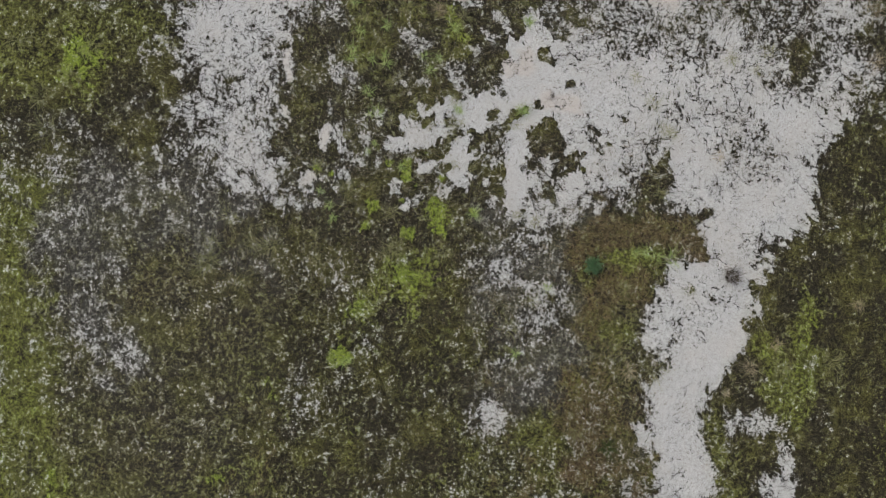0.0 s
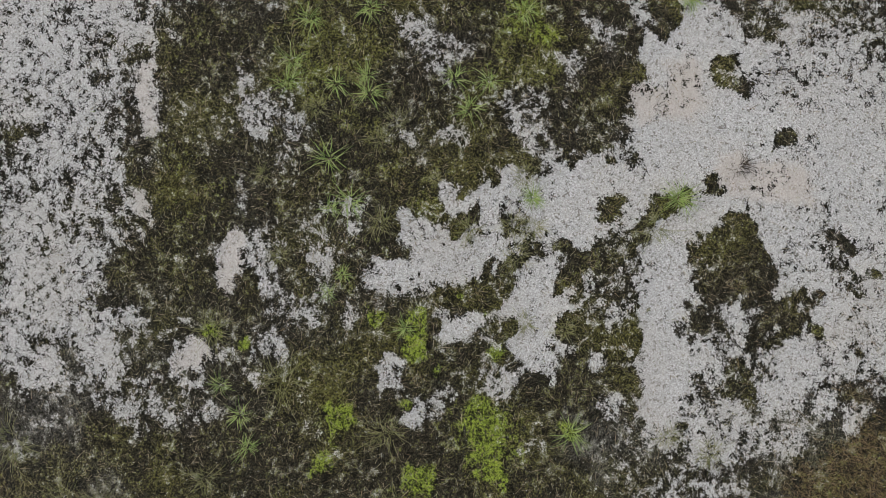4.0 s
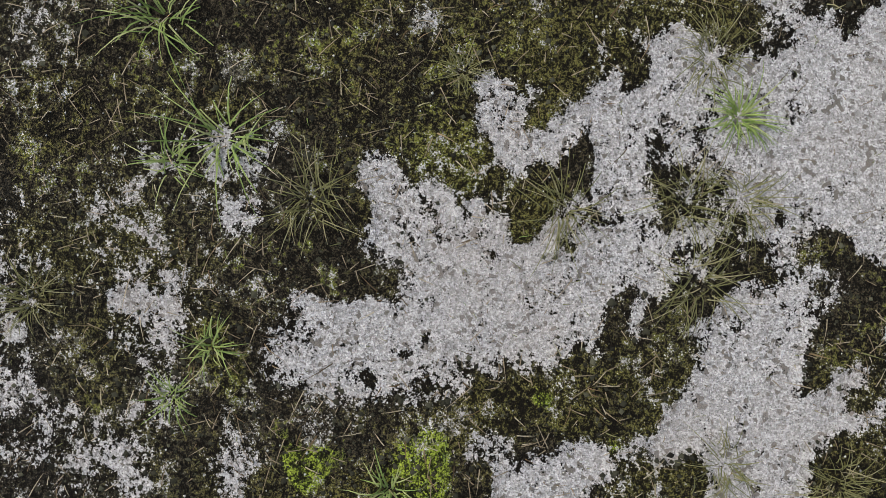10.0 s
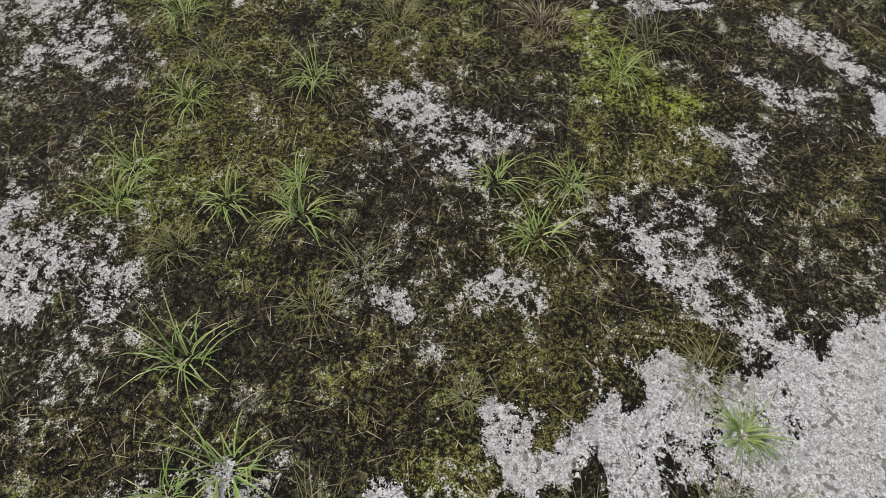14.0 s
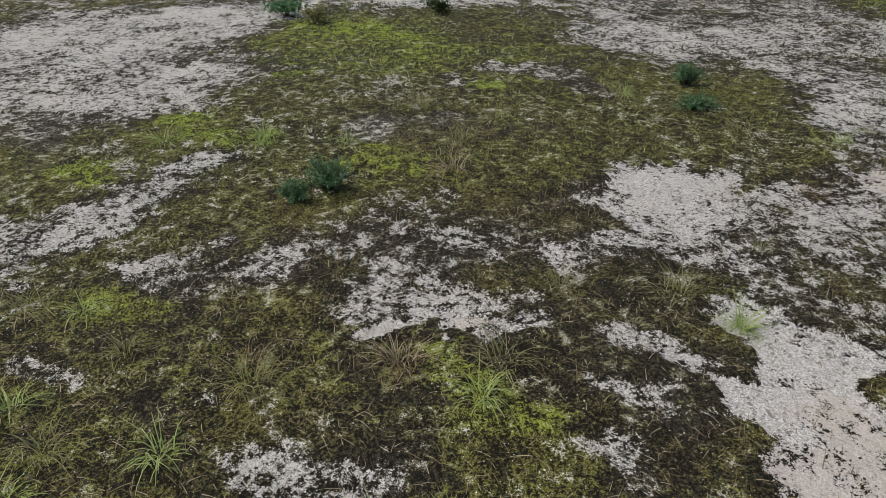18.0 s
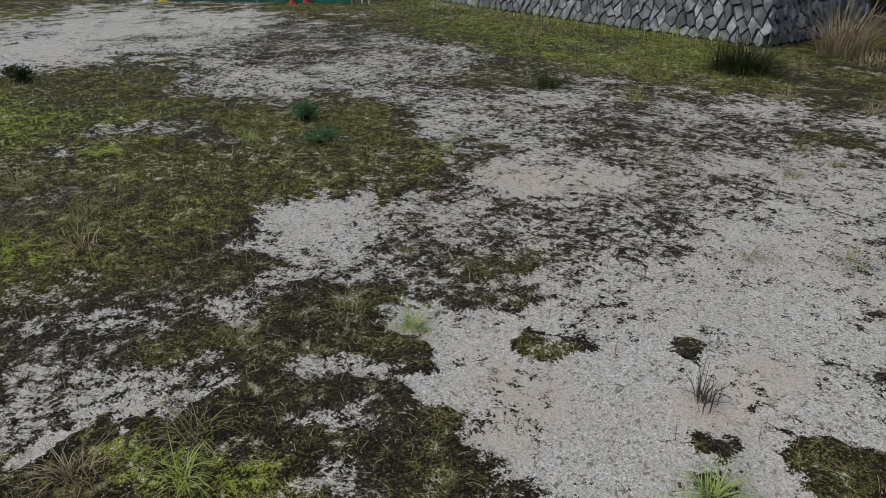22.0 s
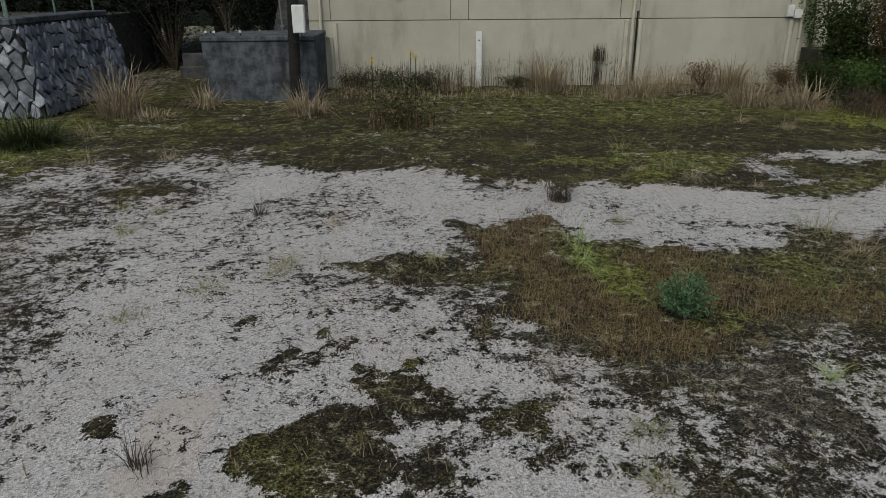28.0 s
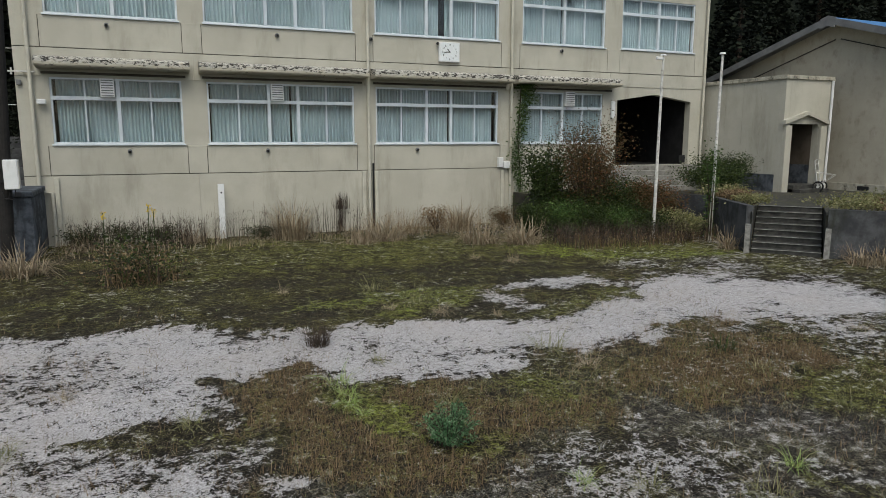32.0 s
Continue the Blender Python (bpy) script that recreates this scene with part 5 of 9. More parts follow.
lay("half", 0.14, (4.78, -3.04), (4.52, -2.81))
lay("sand", 0.11, (4.92, -3.23))
lay("half", 0.15, (3.81, -5.05), (3.89, -4.68))
lay("sand", 0.11, (3.60, -5.23))
lay("half", 0.14, (3.80, -4.21))
lay("half", 0.17, (4.44, -5.00))
lay("pale", 0.18, (4.72, -6.14), (4.54, -5.97))
lay("half", 0.12, (5.26, -5.69))
lay("thin", 0.21, (5.58, -5.91), (5.47, -6.42))
lay("greyish", 0.41, (5.53, -7.53), (6.12, -7.70))
lay("brownmoss", 0.34, (6.32, -7.24), (6.55, -7.76))
lay("dark", 0.41, (6.16, -6.01), (5.73, -4.83), (5.79, -3.63), (5.31, -1.40))
lay("dark", 0.27, (5.70, -6.94))
lay("green", 0.11, (4.28, -5.87))
lay("green", 0.08, (4.38, -5.43))
lay("green", 0.19, (5.04, -4.12))
lay("green", 0.12, (5.61, -4.18))
lay("green", 0.07, (4.76, -3.33))
lay("green", 0.14, (3.72, -3.38), (4.06, -3.32))
lay("green", 0.07, (3.35, -2.88))
lay("green", 0.10, (3.88, -2.36))
lay("green", 0.08, (4.28, -3.03))
lay("green", 0.22, (4.73, -2.42), (5.25, -2.19))
lay("green", 0.10, (4.67, -1.31))
lay("green", 0.05, (4.38, 0.28))
lay("green", 0.06, (2.49, 1.39))
lay("green", 0.06, (2.93, 1.47))
lay("green", 0.21, (5.68, -3.02))

lay("dark", 0.65, (1.94, -4.99), (1.52, -4.41), (1.41, -3.77), (1.49, -3.27))
lay("olive", 0.23, (1.53, -4.28), (1.45, -4.59))
lay("thin", 0.29, (1.56, -5.84), (1.42, -5.57))
lay("half", 0.09, (1.70, -5.88), (1.42, -5.57))
lay("sand", 0.05, (1.60, -5.33), (1.77, -5.32))
lay("speck", 0.26, (2.04, -5.57), (2.39, -5.70))
lay("half", 0.08, (2.72, -5.76), (2.34, -5.84))
lay("speck", 0.19, (1.48, -3.76), (1.48, -3.37), (1.67, -3.53))
lay("sand", 0.12, (0.96, -2.64), (1.14, -2.54))
lay("half", 0.15, (1.06, -2.43))
lay("half", 0.09, (1.16, -2.28))
lay("speck", 0.19, (1.04, -1.94), (1.04, -1.55))
lay("dark", 0.19, (0.80, -1.85))
lay("half", 0.09, (0.78, -2.11))
lay("dark", 0.19, (1.50, -2.94), (1.48, -2.59))
lay("dark", 0.13, (1.44, -2.36))
lay("thin", 0.12, (1.38, -2.08))
lay("clean", 0.32, (1.88, -1.83), (2.09, -1.73), (2.18, -1.91))
lay("clean", 0.19, (1.67, -1.97), (1.65, -1.64))
lay("clean", 0.15, (2.38, -1.52), (2.17, -1.26), (2.01, -1.06))
lay("sand", 0.09, (1.87, -0.98))
lay("clean", 0.18, (2.13, -2.80), (1.97, -2.60), (1.80, -2.53))
lay("sand", 0.13, (2.06, -3.34), (2.27, -3.24))
lay("sand", 0.12, (2.21, -3.05))
lay("dark", 0.04, (2.14, -3.16), (2.08, -3.09))
lay("dark", 0.14, (1.82, -1.29), (1.95, -1.30))
lay("dark", 0.03, (1.54, -1.40))
lay("dark", 0.06, (1.35, -1.40))
lay("half", 0.18, (1.28, -1.21), (1.46, -1.08), (1.46, -1.28))
lay("sand", 0.10, (0.81, -1.13), (1.06, -1.07))
lay("dark", 0.16, (1.82, -3.05), (1.76, -3.32))
lay("olive", 0.15, (2.28, -3.69), (2.41, -3.48), (2.13, -3.59))
lay("dark", 0.19, (2.06, -4.12), (2.09, -3.92))
lay("greyish", 0.06, (2.15, -4.47))
lay("thin", 0.10, (2.53, -4.77), (2.48, -4.28))
lay("sand", 0.08, (2.46, -3.80), (2.57, -3.68))
lay("worn", 0.14, (2.71, -3.49), (2.78, -3.35), (2.62, -3.57))
lay("dark", 0.12, (2.59, -3.15), (2.45, -3.11))
lay("sand", 0.12, (2.51, -2.68), (2.65, -2.59), (2.33, -2.77))
lay("sand", 0.16, (2.85, -2.95), (2.97, -3.12), (2.94, -3.32))
lay("sand", 0.18, (3.14, -3.75), (3.30, -3.92), (3.25, -3.60))
lay("clean", 0.10, (3.23, -3.86))
lay("half", 0.09, (3.30, -3.33), (3.39, -3.64))
lay("dark", 0.14, (2.82, -4.00), (2.96, -3.84))
lay("dark", 0.10, (2.89, -2.61))
lay("sand", 0.07, (2.70, -2.48), (2.90, -2.51))
lay("worn", 0.12, (2.38, -2.31), (2.58, -2.34))
lay("dark", 0.10, (2.52, -1.79), (2.66, -1.61))
lay("dark", 0.12, (2.21, -0.89), (2.37, -1.06), (2.54, -1.30), (2.70, -1.50))
lay("speck", 0.16, (2.71, -1.14), (2.57, -0.90))
lay("sand", 0.15, (2.86, -2.06), (2.87, -1.90), (3.09, -2.06), (3.13, -1.92))
lay("half", 0.09, (2.64, -1.74))
lay("sand", 0.10, (3.04, -1.54), (3.20, -1.71), (3.39, -1.88), (3.44, -2.03))
lay("half", 0.12, (2.92, -1.40))
lay("dark", 0.10, (3.05, -1.21))
lay("half", 0.11, (3.18, -1.00))
lay("half", 0.10, (2.78, -0.77))
lay("sand", 0.07, (3.32, -2.28), (3.43, -2.33))
lay("sand", 0.08, (3.47, -2.78), (3.59, -2.69))
lay("half", 0.10, (3.55, -3.06))
lay("dark", 0.15, (3.28, -2.61), (3.37, -2.96))
lay("green", 0.04, (3.30, -2.92))
lay("green", 0.08, (3.63, -3.37))
lay("green", 0.10, (3.75, -3.88))
lay("green", 0.03, (3.47, -2.58))
lay("olive", 0.09, (3.40, -4.29), (3.28, -4.38))
lay("olive", 0.07, (3.62, -4.85))
lay("half", 0.15, (3.16, -4.66))
lay("sand", 0.05, (3.19, -4.62), (3.19, -4.82))
lay("thin", 0.13, (3.28, -5.36), (3.25, -5.17))
lay("half", 0.08, (3.21, -5.34))
lay("half", 0.12, (3.70, -5.16), (3.58, -5.21), (3.82, -5.07))
lay("half", 0.14, (3.88, -4.87), (3.89, -5.10))
lay("dark", 0.13, (3.63, -5.50), (4.01, -5.43))
lay("half", 0.08, (3.75, -4.24))
lay("half", 0.07, (2.76, -4.40), (2.71, -4.31))
lay("thin", 0.15, (2.89, -5.39))

lay("speck", 0.25, (2.79, -1.01), (2.40, -1.16))
lay("dark", 0.19, (2.38, 0.07), (2.57, 0.18), (2.38, 0.46), (2.16, 0.49))
lay("dark", 0.08, (1.84, 0.36), (1.89, 0.44))
lay("dark", 0.08, (2.78, 0.57))
lay("thin", 0.18, (3.10, -0.01), (3.29, 0.13))
lay("dark", 0.10, (3.17, 0.00))
lay("dark", 0.06, (2.49, 1.39), (2.80, 1.24), (3.04, 1.07), (3.22, 0.85))
lay("olive", 0.06, (2.93, 1.47))
lay("speck", 0.14, (3.78, 0.49))
lay("dark", 0.10, (3.61, 0.67), (3.94, 0.77))
lay("dark", 0.07, (3.78, 0.11))
lay("thin", 0.12, (4.19, 0.15))
lay("dark", 0.05, (4.35, 0.04))
lay("thin", 0.18, (4.34, 0.87), (4.60, 0.22))
lay("worn", 0.16, (4.32, 1.36))
lay("dark", 0.06, (3.65, 1.94))
lay("dark", 0.06, (3.11, 2.03))
lay("thin", 0.15, (1.85, 1.42))
lay("thin", 0.12, (2.69, 1.85))
lay("brown", 0.26, (4.21, 2.32), (4.60, 2.11))
lay("dark", 0.11, (3.45, -0.76))
lay("dark", 0.10, (4.00, -0.73))
lay("olive", 0.05, (3.06, -0.63))
lay("speck", 0.25, (5.06, -0.40), (4.98, 0.43), (4.79, 1.09))

lay("dark", 0.08, (2.49, 1.20), (2.78, 0.92), (3.13, 0.73), (3.27, 0.67))
lay("dark", 0.10, (3.51, 0.54), (3.61, 0.47), (3.82, 0.51))
lay("dark", 0.06, (3.06, -0.03), (3.21, 0.07))
lay("dark", 0.19, (2.78, 3.40), (3.11, 3.26), (3.41, 3.54))
lay("brown", 0.42, (4.20, 3.24), (4.12, 2.32))
lay("dark", 0.20, (3.89, 3.09), (3.78, 2.58))
lay("thin", 0.30, (3.51, 2.68))

lay("speck", 0.12, (2.74, -1.13), (3.08, -1.21))
lay("dark", 0.09, (2.59, -1.22), (2.42, -0.99))
lay("thin", 0.11, (3.74, -5.02), (3.64, -5.20))

lay("dark", 0.24, (-2.80, -4.15), (-1.62, -3.97), (-1.10, -4.07))
lay("speck", 0.21, (-1.99, -3.51))
lay("dark", 0.13, (-0.36, -3.38), (-0.63, -3.60))
lay("dark", 0.11, (-0.25, -2.25), (-0.01, -2.63))

lay("bare", 0.044, (-1.01, -3.53), (-1.13, -3.25), (-1.22, -2.89))

lay("thin", 0.22, (0.59, 3.03))
lay("thin", 0.12, (1.80, 1.44), (2.29, 1.77))
lay("thin", 0.23, (-1.20, 2.19))
lay("thin", 0.17, (1.89, 3.30), (2.39, 3.06))
lay("dark", 0.08, (1.34, 2.29))
lay("dark", 0.06, (1.88, 1.69))

lay("thin", 0.27, (-0.77, 5.63))
lay("thin", 0.24, (0.79, 5.68))
lay("thin", 0.28, (1.65, 5.14))
lay("thin", 0.21, (0.80, 3.08))
lay("dark", 0.07, (1.42, 2.39))
lay("dark", 0.07, (2.12, 2.01))
lay("thin", 0.23, (1.75, 3.49))

lay("speck", 0.14, (3.25, -5.02), (3.46, -5.04), (3.57, -4.76))
lay("thin", 0.12, (3.88, -5.08), (3.94, -4.84))
lay("dark", 0.09, (2.93, -2.42), (3.18, -2.38))
lay("dark", 0.08, (2.93, -1.73), (2.85, -1.58))
lay("speck", 0.09, (3.09, -1.49))

lay("dark", 0.43, (-3.07, -2.19), (-2.58, -1.73))
lay("dark", 0.31, (-1.64, -1.22), (-1.90, -1.71))
lay("dark", 0.30, (-1.28, -1.65), (-0.89, -1.28))
lay("dark", 0.24, (-0.50, -1.06))
lay("dark", 0.30, (-1.83, -2.17), (-1.17, -2.01), (-0.50, -1.79))
lay("dark", 0.25, (-1.91, -2.48), (-1.14, -2.40), (-0.61, -2.20))
lay("dark", 0.20, (-0.65, -2.69), (-0.42, -2.36), (-0.09, -2.04))
lay("dark", 0.18, (-0.38, -1.52), (-0.12, -1.44))
lay("dark", 0.17, (0.22, -1.34), (0.59, -1.40), (0.41, -1.75))
lay("thin", 0.21, (-2.35, -2.34), (-2.06, -2.08))
lay("pale", 0.18, (-1.40, -2.72), (-1.09, -2.72))
lay("half", 0.11, (-0.71, -1.49), (-0.43, -1.31))
lay("thin", 0.09, (-0.22, -1.76), (0.14, -1.63))
lay("dark", 0.13, (1.36, -0.08))
lay("dark", 0.11, (0.69, 0.63))
lay("dark", 0.09, (0.04, -0.21), (0.17, 0.03))
lay("speck", 0.26, (-1.63, 0.18), (-1.09, 0.69))
lay("speck", 0.19, (-0.98, -0.23), (-0.56, 0.30))
lay("dark", 0.22, (2.26, 0.45), (2.55, 0.58), (2.36, 0.15))
lay("dark", 0.13, (1.81, 0.27))

lay("thin", 0.29, (-2.44, -3.52), (-1.87, -2.78), (-1.71, -2.06), (-2.12, -1.46))
lay("half", 0.17, (-1.67, -3.35), (-1.31, -2.93), (-1.27, -2.64))
lay("thin", 0.32, (-2.77, -6.61), (-3.27, -6.00), (-3.76, -5.59))
lay("half", 0.14, (-2.65, -6.47), (-2.82, -6.15))
lay("thin", 0.22, (-1.95, -5.24), (-1.80, -4.59), (-2.30, -4.10))
lay("half", 0.13, (-1.86, -5.12), (-1.91, -4.83))
lay("thin", 0.11, (-0.91, -2.61), (-1.08, -2.21))
lay("half", 0.10, (-0.82, -1.74), (-0.72, -1.41))
lay("thin", 0.07, (0.18, -3.65), (0.34, -3.35))
lay("thin", 0.08, (-0.80, -5.65), (-0.84, -5.45))
lay("thin", 0.06, (-0.41, -4.46))
lay("half", 0.07, (0.18, -2.11), (0.51, -2.06))
lay("thin", 0.08, (-0.31, -2.02), (-0.21, -1.61))
lay("half", 0.24, (-4.19, -5.46), (-4.49, -5.16))

lay("worn", 0.91, (-0.88, 5.10), (0.37, 5.12), (1.51, 5.94))
lay("worn", 0.48, (-0.41, 2.55), (0.54, 2.83), (1.17, 3.67))
lay("worn", 0.28, (0.16, 0.88), (-0.14, 0.33))
lay("worn", 0.33, (1.75, 2.62), (2.44, 2.67))
lay("pink", 0.20, (0.06, -0.70), (0.48, -0.64), (0.49, -1.10))
lay("pink", 0.19, (1.25, 0.79), (1.19, 0.11))
lay("thin", 0.32, (-2.01, 0.86), (-1.14, 0.99), (-0.78, 1.58))
lay("thin", 0.27, (-2.54, 0.33), (-1.66, 0.25))
lay("thin", 0.34, (-1.91, 2.22), (-0.86, 2.34))
lay("pink", 0.40, (-2.99, 2.11), (-2.26, 2.66))

lay("dark", 0.07, (0.00, -0.24), (0.16, 0.04))
lay("dark", 0.11, (-0.04, -0.25), (0.15, -0.01))
lay("speck", 0.22, (-2.62, -2.38), (-1.98, -2.11))
lay("dark", 0.22, (-1.80, -2.52), (-1.59, -2.14))

lay("deep", 0.23, (-1.19, -5.88), (-0.88, -5.32), (-1.03, -4.92))
lay("deep", 0.18, (-0.27, -5.44), (-0.42, -5.04), (-0.17, -4.55))
lay("deep", 0.13, (0.15, -5.16), (0.20, -4.68))

lay("deep", 0.20, (-1.32, -4.76), (-1.28, -4.27))
lay("deep", 0.14, (-0.31, -3.53), (-0.30, -3.07))

lay("thin", 0.16, (0.18, -4.10), (0.47, -3.72), (0.30, -3.40))
lay("thin", 0.21, (-0.67, -6.70), (-0.15, -6.23), (0.15, -5.94))
lay("thin", 0.10, (1.33, -5.71), (1.57, -5.44), (1.74, -5.28))
lay("half", 0.04, (1.74, -5.33), (1.62, -5.28))
lay("thin", 0.09, (0.17, -2.13), (0.52, -2.03))
lay("thin", 0.08, (0.74, -2.71), (1.09, -2.51), (1.39, -2.33))
lay("speck", 0.11, (1.43, -4.02), (1.58, -3.67), (1.42, -3.30))
lay("thin", 0.06, (1.49, -3.95), (1.62, -3.77))
lay("thin", 0.06, (1.37, -3.44), (1.47, -3.19))
lay("half", 0.18, (-1.84, -5.07), (-2.01, -4.34))
lay("thin", 0.18, (-1.50, -3.48), (-1.31, -3.13))
lay("greenish", 0.15, (-0.59, -2.98), (-0.22, -2.70))
lay("greenish", 0.13, (-0.09, -2.96), (-0.03, -2.47))
lay("greenish", 0.17, (-1.62, -5.57), (-1.49, -5.17))
lay("thin", 0.10, (-0.90, -5.82), (-0.73, -5.42))

# lane beside the school: its shade laid in as black ground cover
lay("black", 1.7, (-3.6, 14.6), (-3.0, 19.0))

broken = np.zeros_like(GRID_X)
for size, amp, k in ((3.2, 0.22, 3), (1.3, 0.26, 0), (0.6, 0.26, 1), (0.27, 0.26, 2), (0.12, 0.2, 3)):
    broken += amp * (patchy(GRID_X + 3.1 * k, GRID_Y - 1.7 * k, size, k) - 0.5)
LAYERS[0] += broken * 1.35
LAYERS[1] += broken[::-1] * 0.5
LAYERS[2] += broken[:, ::-1] * 0.6
LAYERS[3] += broken[::-1, ::-1] * 0.6

height = 0.018 * (patchy(GRID_X, GRID_Y, 0.6, 3) - 0.5) + 0.02 * (patchy(GRID_X, GRID_Y, 0.16, 0) - 0.5) * np.clip(1 - LAYERS[0], 0, 1)
height += 0.02 * np.clip(1.0 - LAYERS[0], 0, 1) + 0.02 * LAYERS[1]
far_off = np.clip(np.maximum(np.abs(GRID_X), np.abs(GRID_Y)) / 60.0 - 1, 0, 1)
height *= 1 - far_off


def ground_z(x, y):
    i, j = np.clip(np.searchsorted(GX, x), 0, len(GX) - 1), np.clip(np.searchsorted(GY, y), 0, len(GY) - 1)
    return height[i, j]


def layer_at(n, x, y):
    i, j = np.clip(np.searchsorted(GX, x), 0, len(GX) - 1), np.clip(np.searchsorted(GY, y), 0, len(GY) - 1)
    return LAYERS[n][i, j]


nx, ny = len(GX), len(GY)
ids = np.arange(nx * ny).reshape(nx, ny)
quads = np.stack([ids[:-1, :-1], ids[1:, :-1], ids[1:, 1:], ids[:-1, 1:]], -1).reshape(-1, 4)
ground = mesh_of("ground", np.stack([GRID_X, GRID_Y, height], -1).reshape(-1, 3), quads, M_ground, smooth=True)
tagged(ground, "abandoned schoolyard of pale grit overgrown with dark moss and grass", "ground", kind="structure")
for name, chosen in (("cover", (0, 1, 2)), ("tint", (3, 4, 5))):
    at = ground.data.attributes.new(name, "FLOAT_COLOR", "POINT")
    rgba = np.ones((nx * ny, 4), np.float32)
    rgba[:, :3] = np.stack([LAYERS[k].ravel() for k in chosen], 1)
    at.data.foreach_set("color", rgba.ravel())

# ---- school building ----
FY = 18.03
school = thing("school_building", "cream rendered concrete school block with curtained aluminium windows", "building", at=(0, FY, 0))
BAYS = [(0.64, 4.0), (4.69, 9.15), (9.87, 14.33), (15.25, 18.72)]
UPPER = BAYS + [(19.47, 22.92)]
Z1, Z2 = (2.84, 4.64), (6.3, 8.12)
X0, X1, TOP = -0.15, 23.62, 9.2


def facade_wall():
    """The front wall 0.3 m thick, built round its openings."""
    bm = bmesh.new()
    y0, y1 = 0.02, 0.32
    box(bm, X0, X1, y0, y1, -0.3, Z1[0] - 0.86)
    box(bm, X0, 19.38, y0, y1, Z1[0] - 0.86, Z1[0])
    xs = [X0] + [v for b in BAYS for v in b] + [19.38]
    for a, b in zip(xs[0::2], xs[1::2]):
        box(bm, a, b, y0, y1, Z1[0], Z1[1])
    box(bm, 22.92, X1, y0, y1, 1.98, Z1[1])
    box(bm, X0, 19.38, y0, y1, Z1[1], Z2[0])
    box(bm, 22.92, X1, y0, y1, Z1[1], Z2[0])
    box(bm, 19.38, 22.92, y0, y1, 4.9, Z2[0])
    xs = [X0] + [v for b in UPPER for v in b] + [X1]
    for a, b in zip(xs[0::2], xs[1::2]):
        box(bm, a, b, y0, y1, Z2[0], Z2[1])
    box(bm, X0, X1, y0, y1, Z2[1], TOP)
    # gabled head of the porch opening
    for xa, xb, za, zb in ((19.38, 21.15, 4.42, 4.67), (21.15, 22.92, 4.67, 4.42)):
        v = [bm.verts.new(c) for c in ((xa, y0, za), (xb, y0, zb), (xb, y0, 4.9), (xa, y0, 4.9), (xa, y1, za), (xb, y1, zb), (xb, y1, 4.9), (xa, y1, 4.9))]
        for f in ((0, 1, 2, 3), (7, 6, 5, 4), (0, 4, 5, 1)):
            bm.faces.new([v[k] for k in f])
    return bm


part("wall", facade_wall(), M_render, school)
part("side_wall", boxes((X0, X0 + 0.3, 0.325, 9.0, -0.3, TOP), (X1 - 0.3, X1, 0.325, 9.0, -0.3, TOP), (X0, X1, 9.0, 9.3, -0.3, TOP)), M_render, school)
part("roof", boxes((X0 - 0.3, X1 + 0.3, -0.4, 9.5, TOP, TOP + 0.25), bevel=0.02), M_soffit, school)
# slabs and inner walls are near black: unlit-room shade put into the colour
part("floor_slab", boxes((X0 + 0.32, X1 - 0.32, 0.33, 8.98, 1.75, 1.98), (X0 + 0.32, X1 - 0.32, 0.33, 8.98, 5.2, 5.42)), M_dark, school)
# thin dark sheet added over the end wall so window gaps look unlit
part("side_shade_sheet", boxes((X0 + 0.303, X0 + 0.318, 0.33, 2.99, 1.985, 9.1)), M_dark, school)
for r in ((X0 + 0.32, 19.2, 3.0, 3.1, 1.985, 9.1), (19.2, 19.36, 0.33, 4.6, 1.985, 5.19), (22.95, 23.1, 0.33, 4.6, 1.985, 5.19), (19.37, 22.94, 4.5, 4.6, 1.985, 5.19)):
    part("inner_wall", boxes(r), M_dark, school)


def facade_panels():
    """Raised panels that leave narrow joints, level by level."""
    g = 0.01
    edges = [X0, 0.5, 4.08, 4.62, 9.22, 9.8, 14.42, 15.15, 18.85, 19.36]
    rows = []
    for a, b in zip(edges, edges[1:]):
        rows.append((a + g, b - g, 1.985, 2.79))
    for a, b in zip(edges[:-1], edges[1:-1]):
        rows.append((a + g, b - g, 5.43, 6.25))
    for a, b in ((18.85, 19.4), (19.4, 23.0), (23.0, X1)):
        rows.append((a + g, b - g, 5.43, 6.25))
    for a, b in ((X0, 4.35), (4.35, 9.5), (9.5, 14.6), (14.6, 19.0), (19.0, X1)):
        rows.append((a + 0.004, b - 0.004, -0.2, 1.96))
        if b < 19.2:
            rows.append((a + 0.002, b - 0.002, 4.66, 5.405))
    rows.append((19.0 + g, X1, 4.92, 5.405))
    return rows


for z in (1.962, 5.408):
    part("wall_joint", boxes((X0, 19.0 if z < 3 else X1, 0.012, 0.0195, z + 0.003, z + 0.018)), M_joint, school)
for x in (0.5, 4.08, 4.62, 9.22, 9.8, 14.42, 15.15, 18.85):
    part("wall_joint", boxes((x - 0.008, x + 0.008, 0.013, 0.0195, 1.984, 2.79)), M_joint, school)
    part("wall_joint", boxes((x - 0.008, x + 0.008, 0.013, 0.0195, 5.43, 6.25)), M_joint, school)
for a, b, lo, hi in facade_panels():
    part("wall_panel", boxes((a, b, 0.0, 0.019, lo, hi), bevel=0.004), M_render, school)

curtain_seed = np.random.RandomState(9)


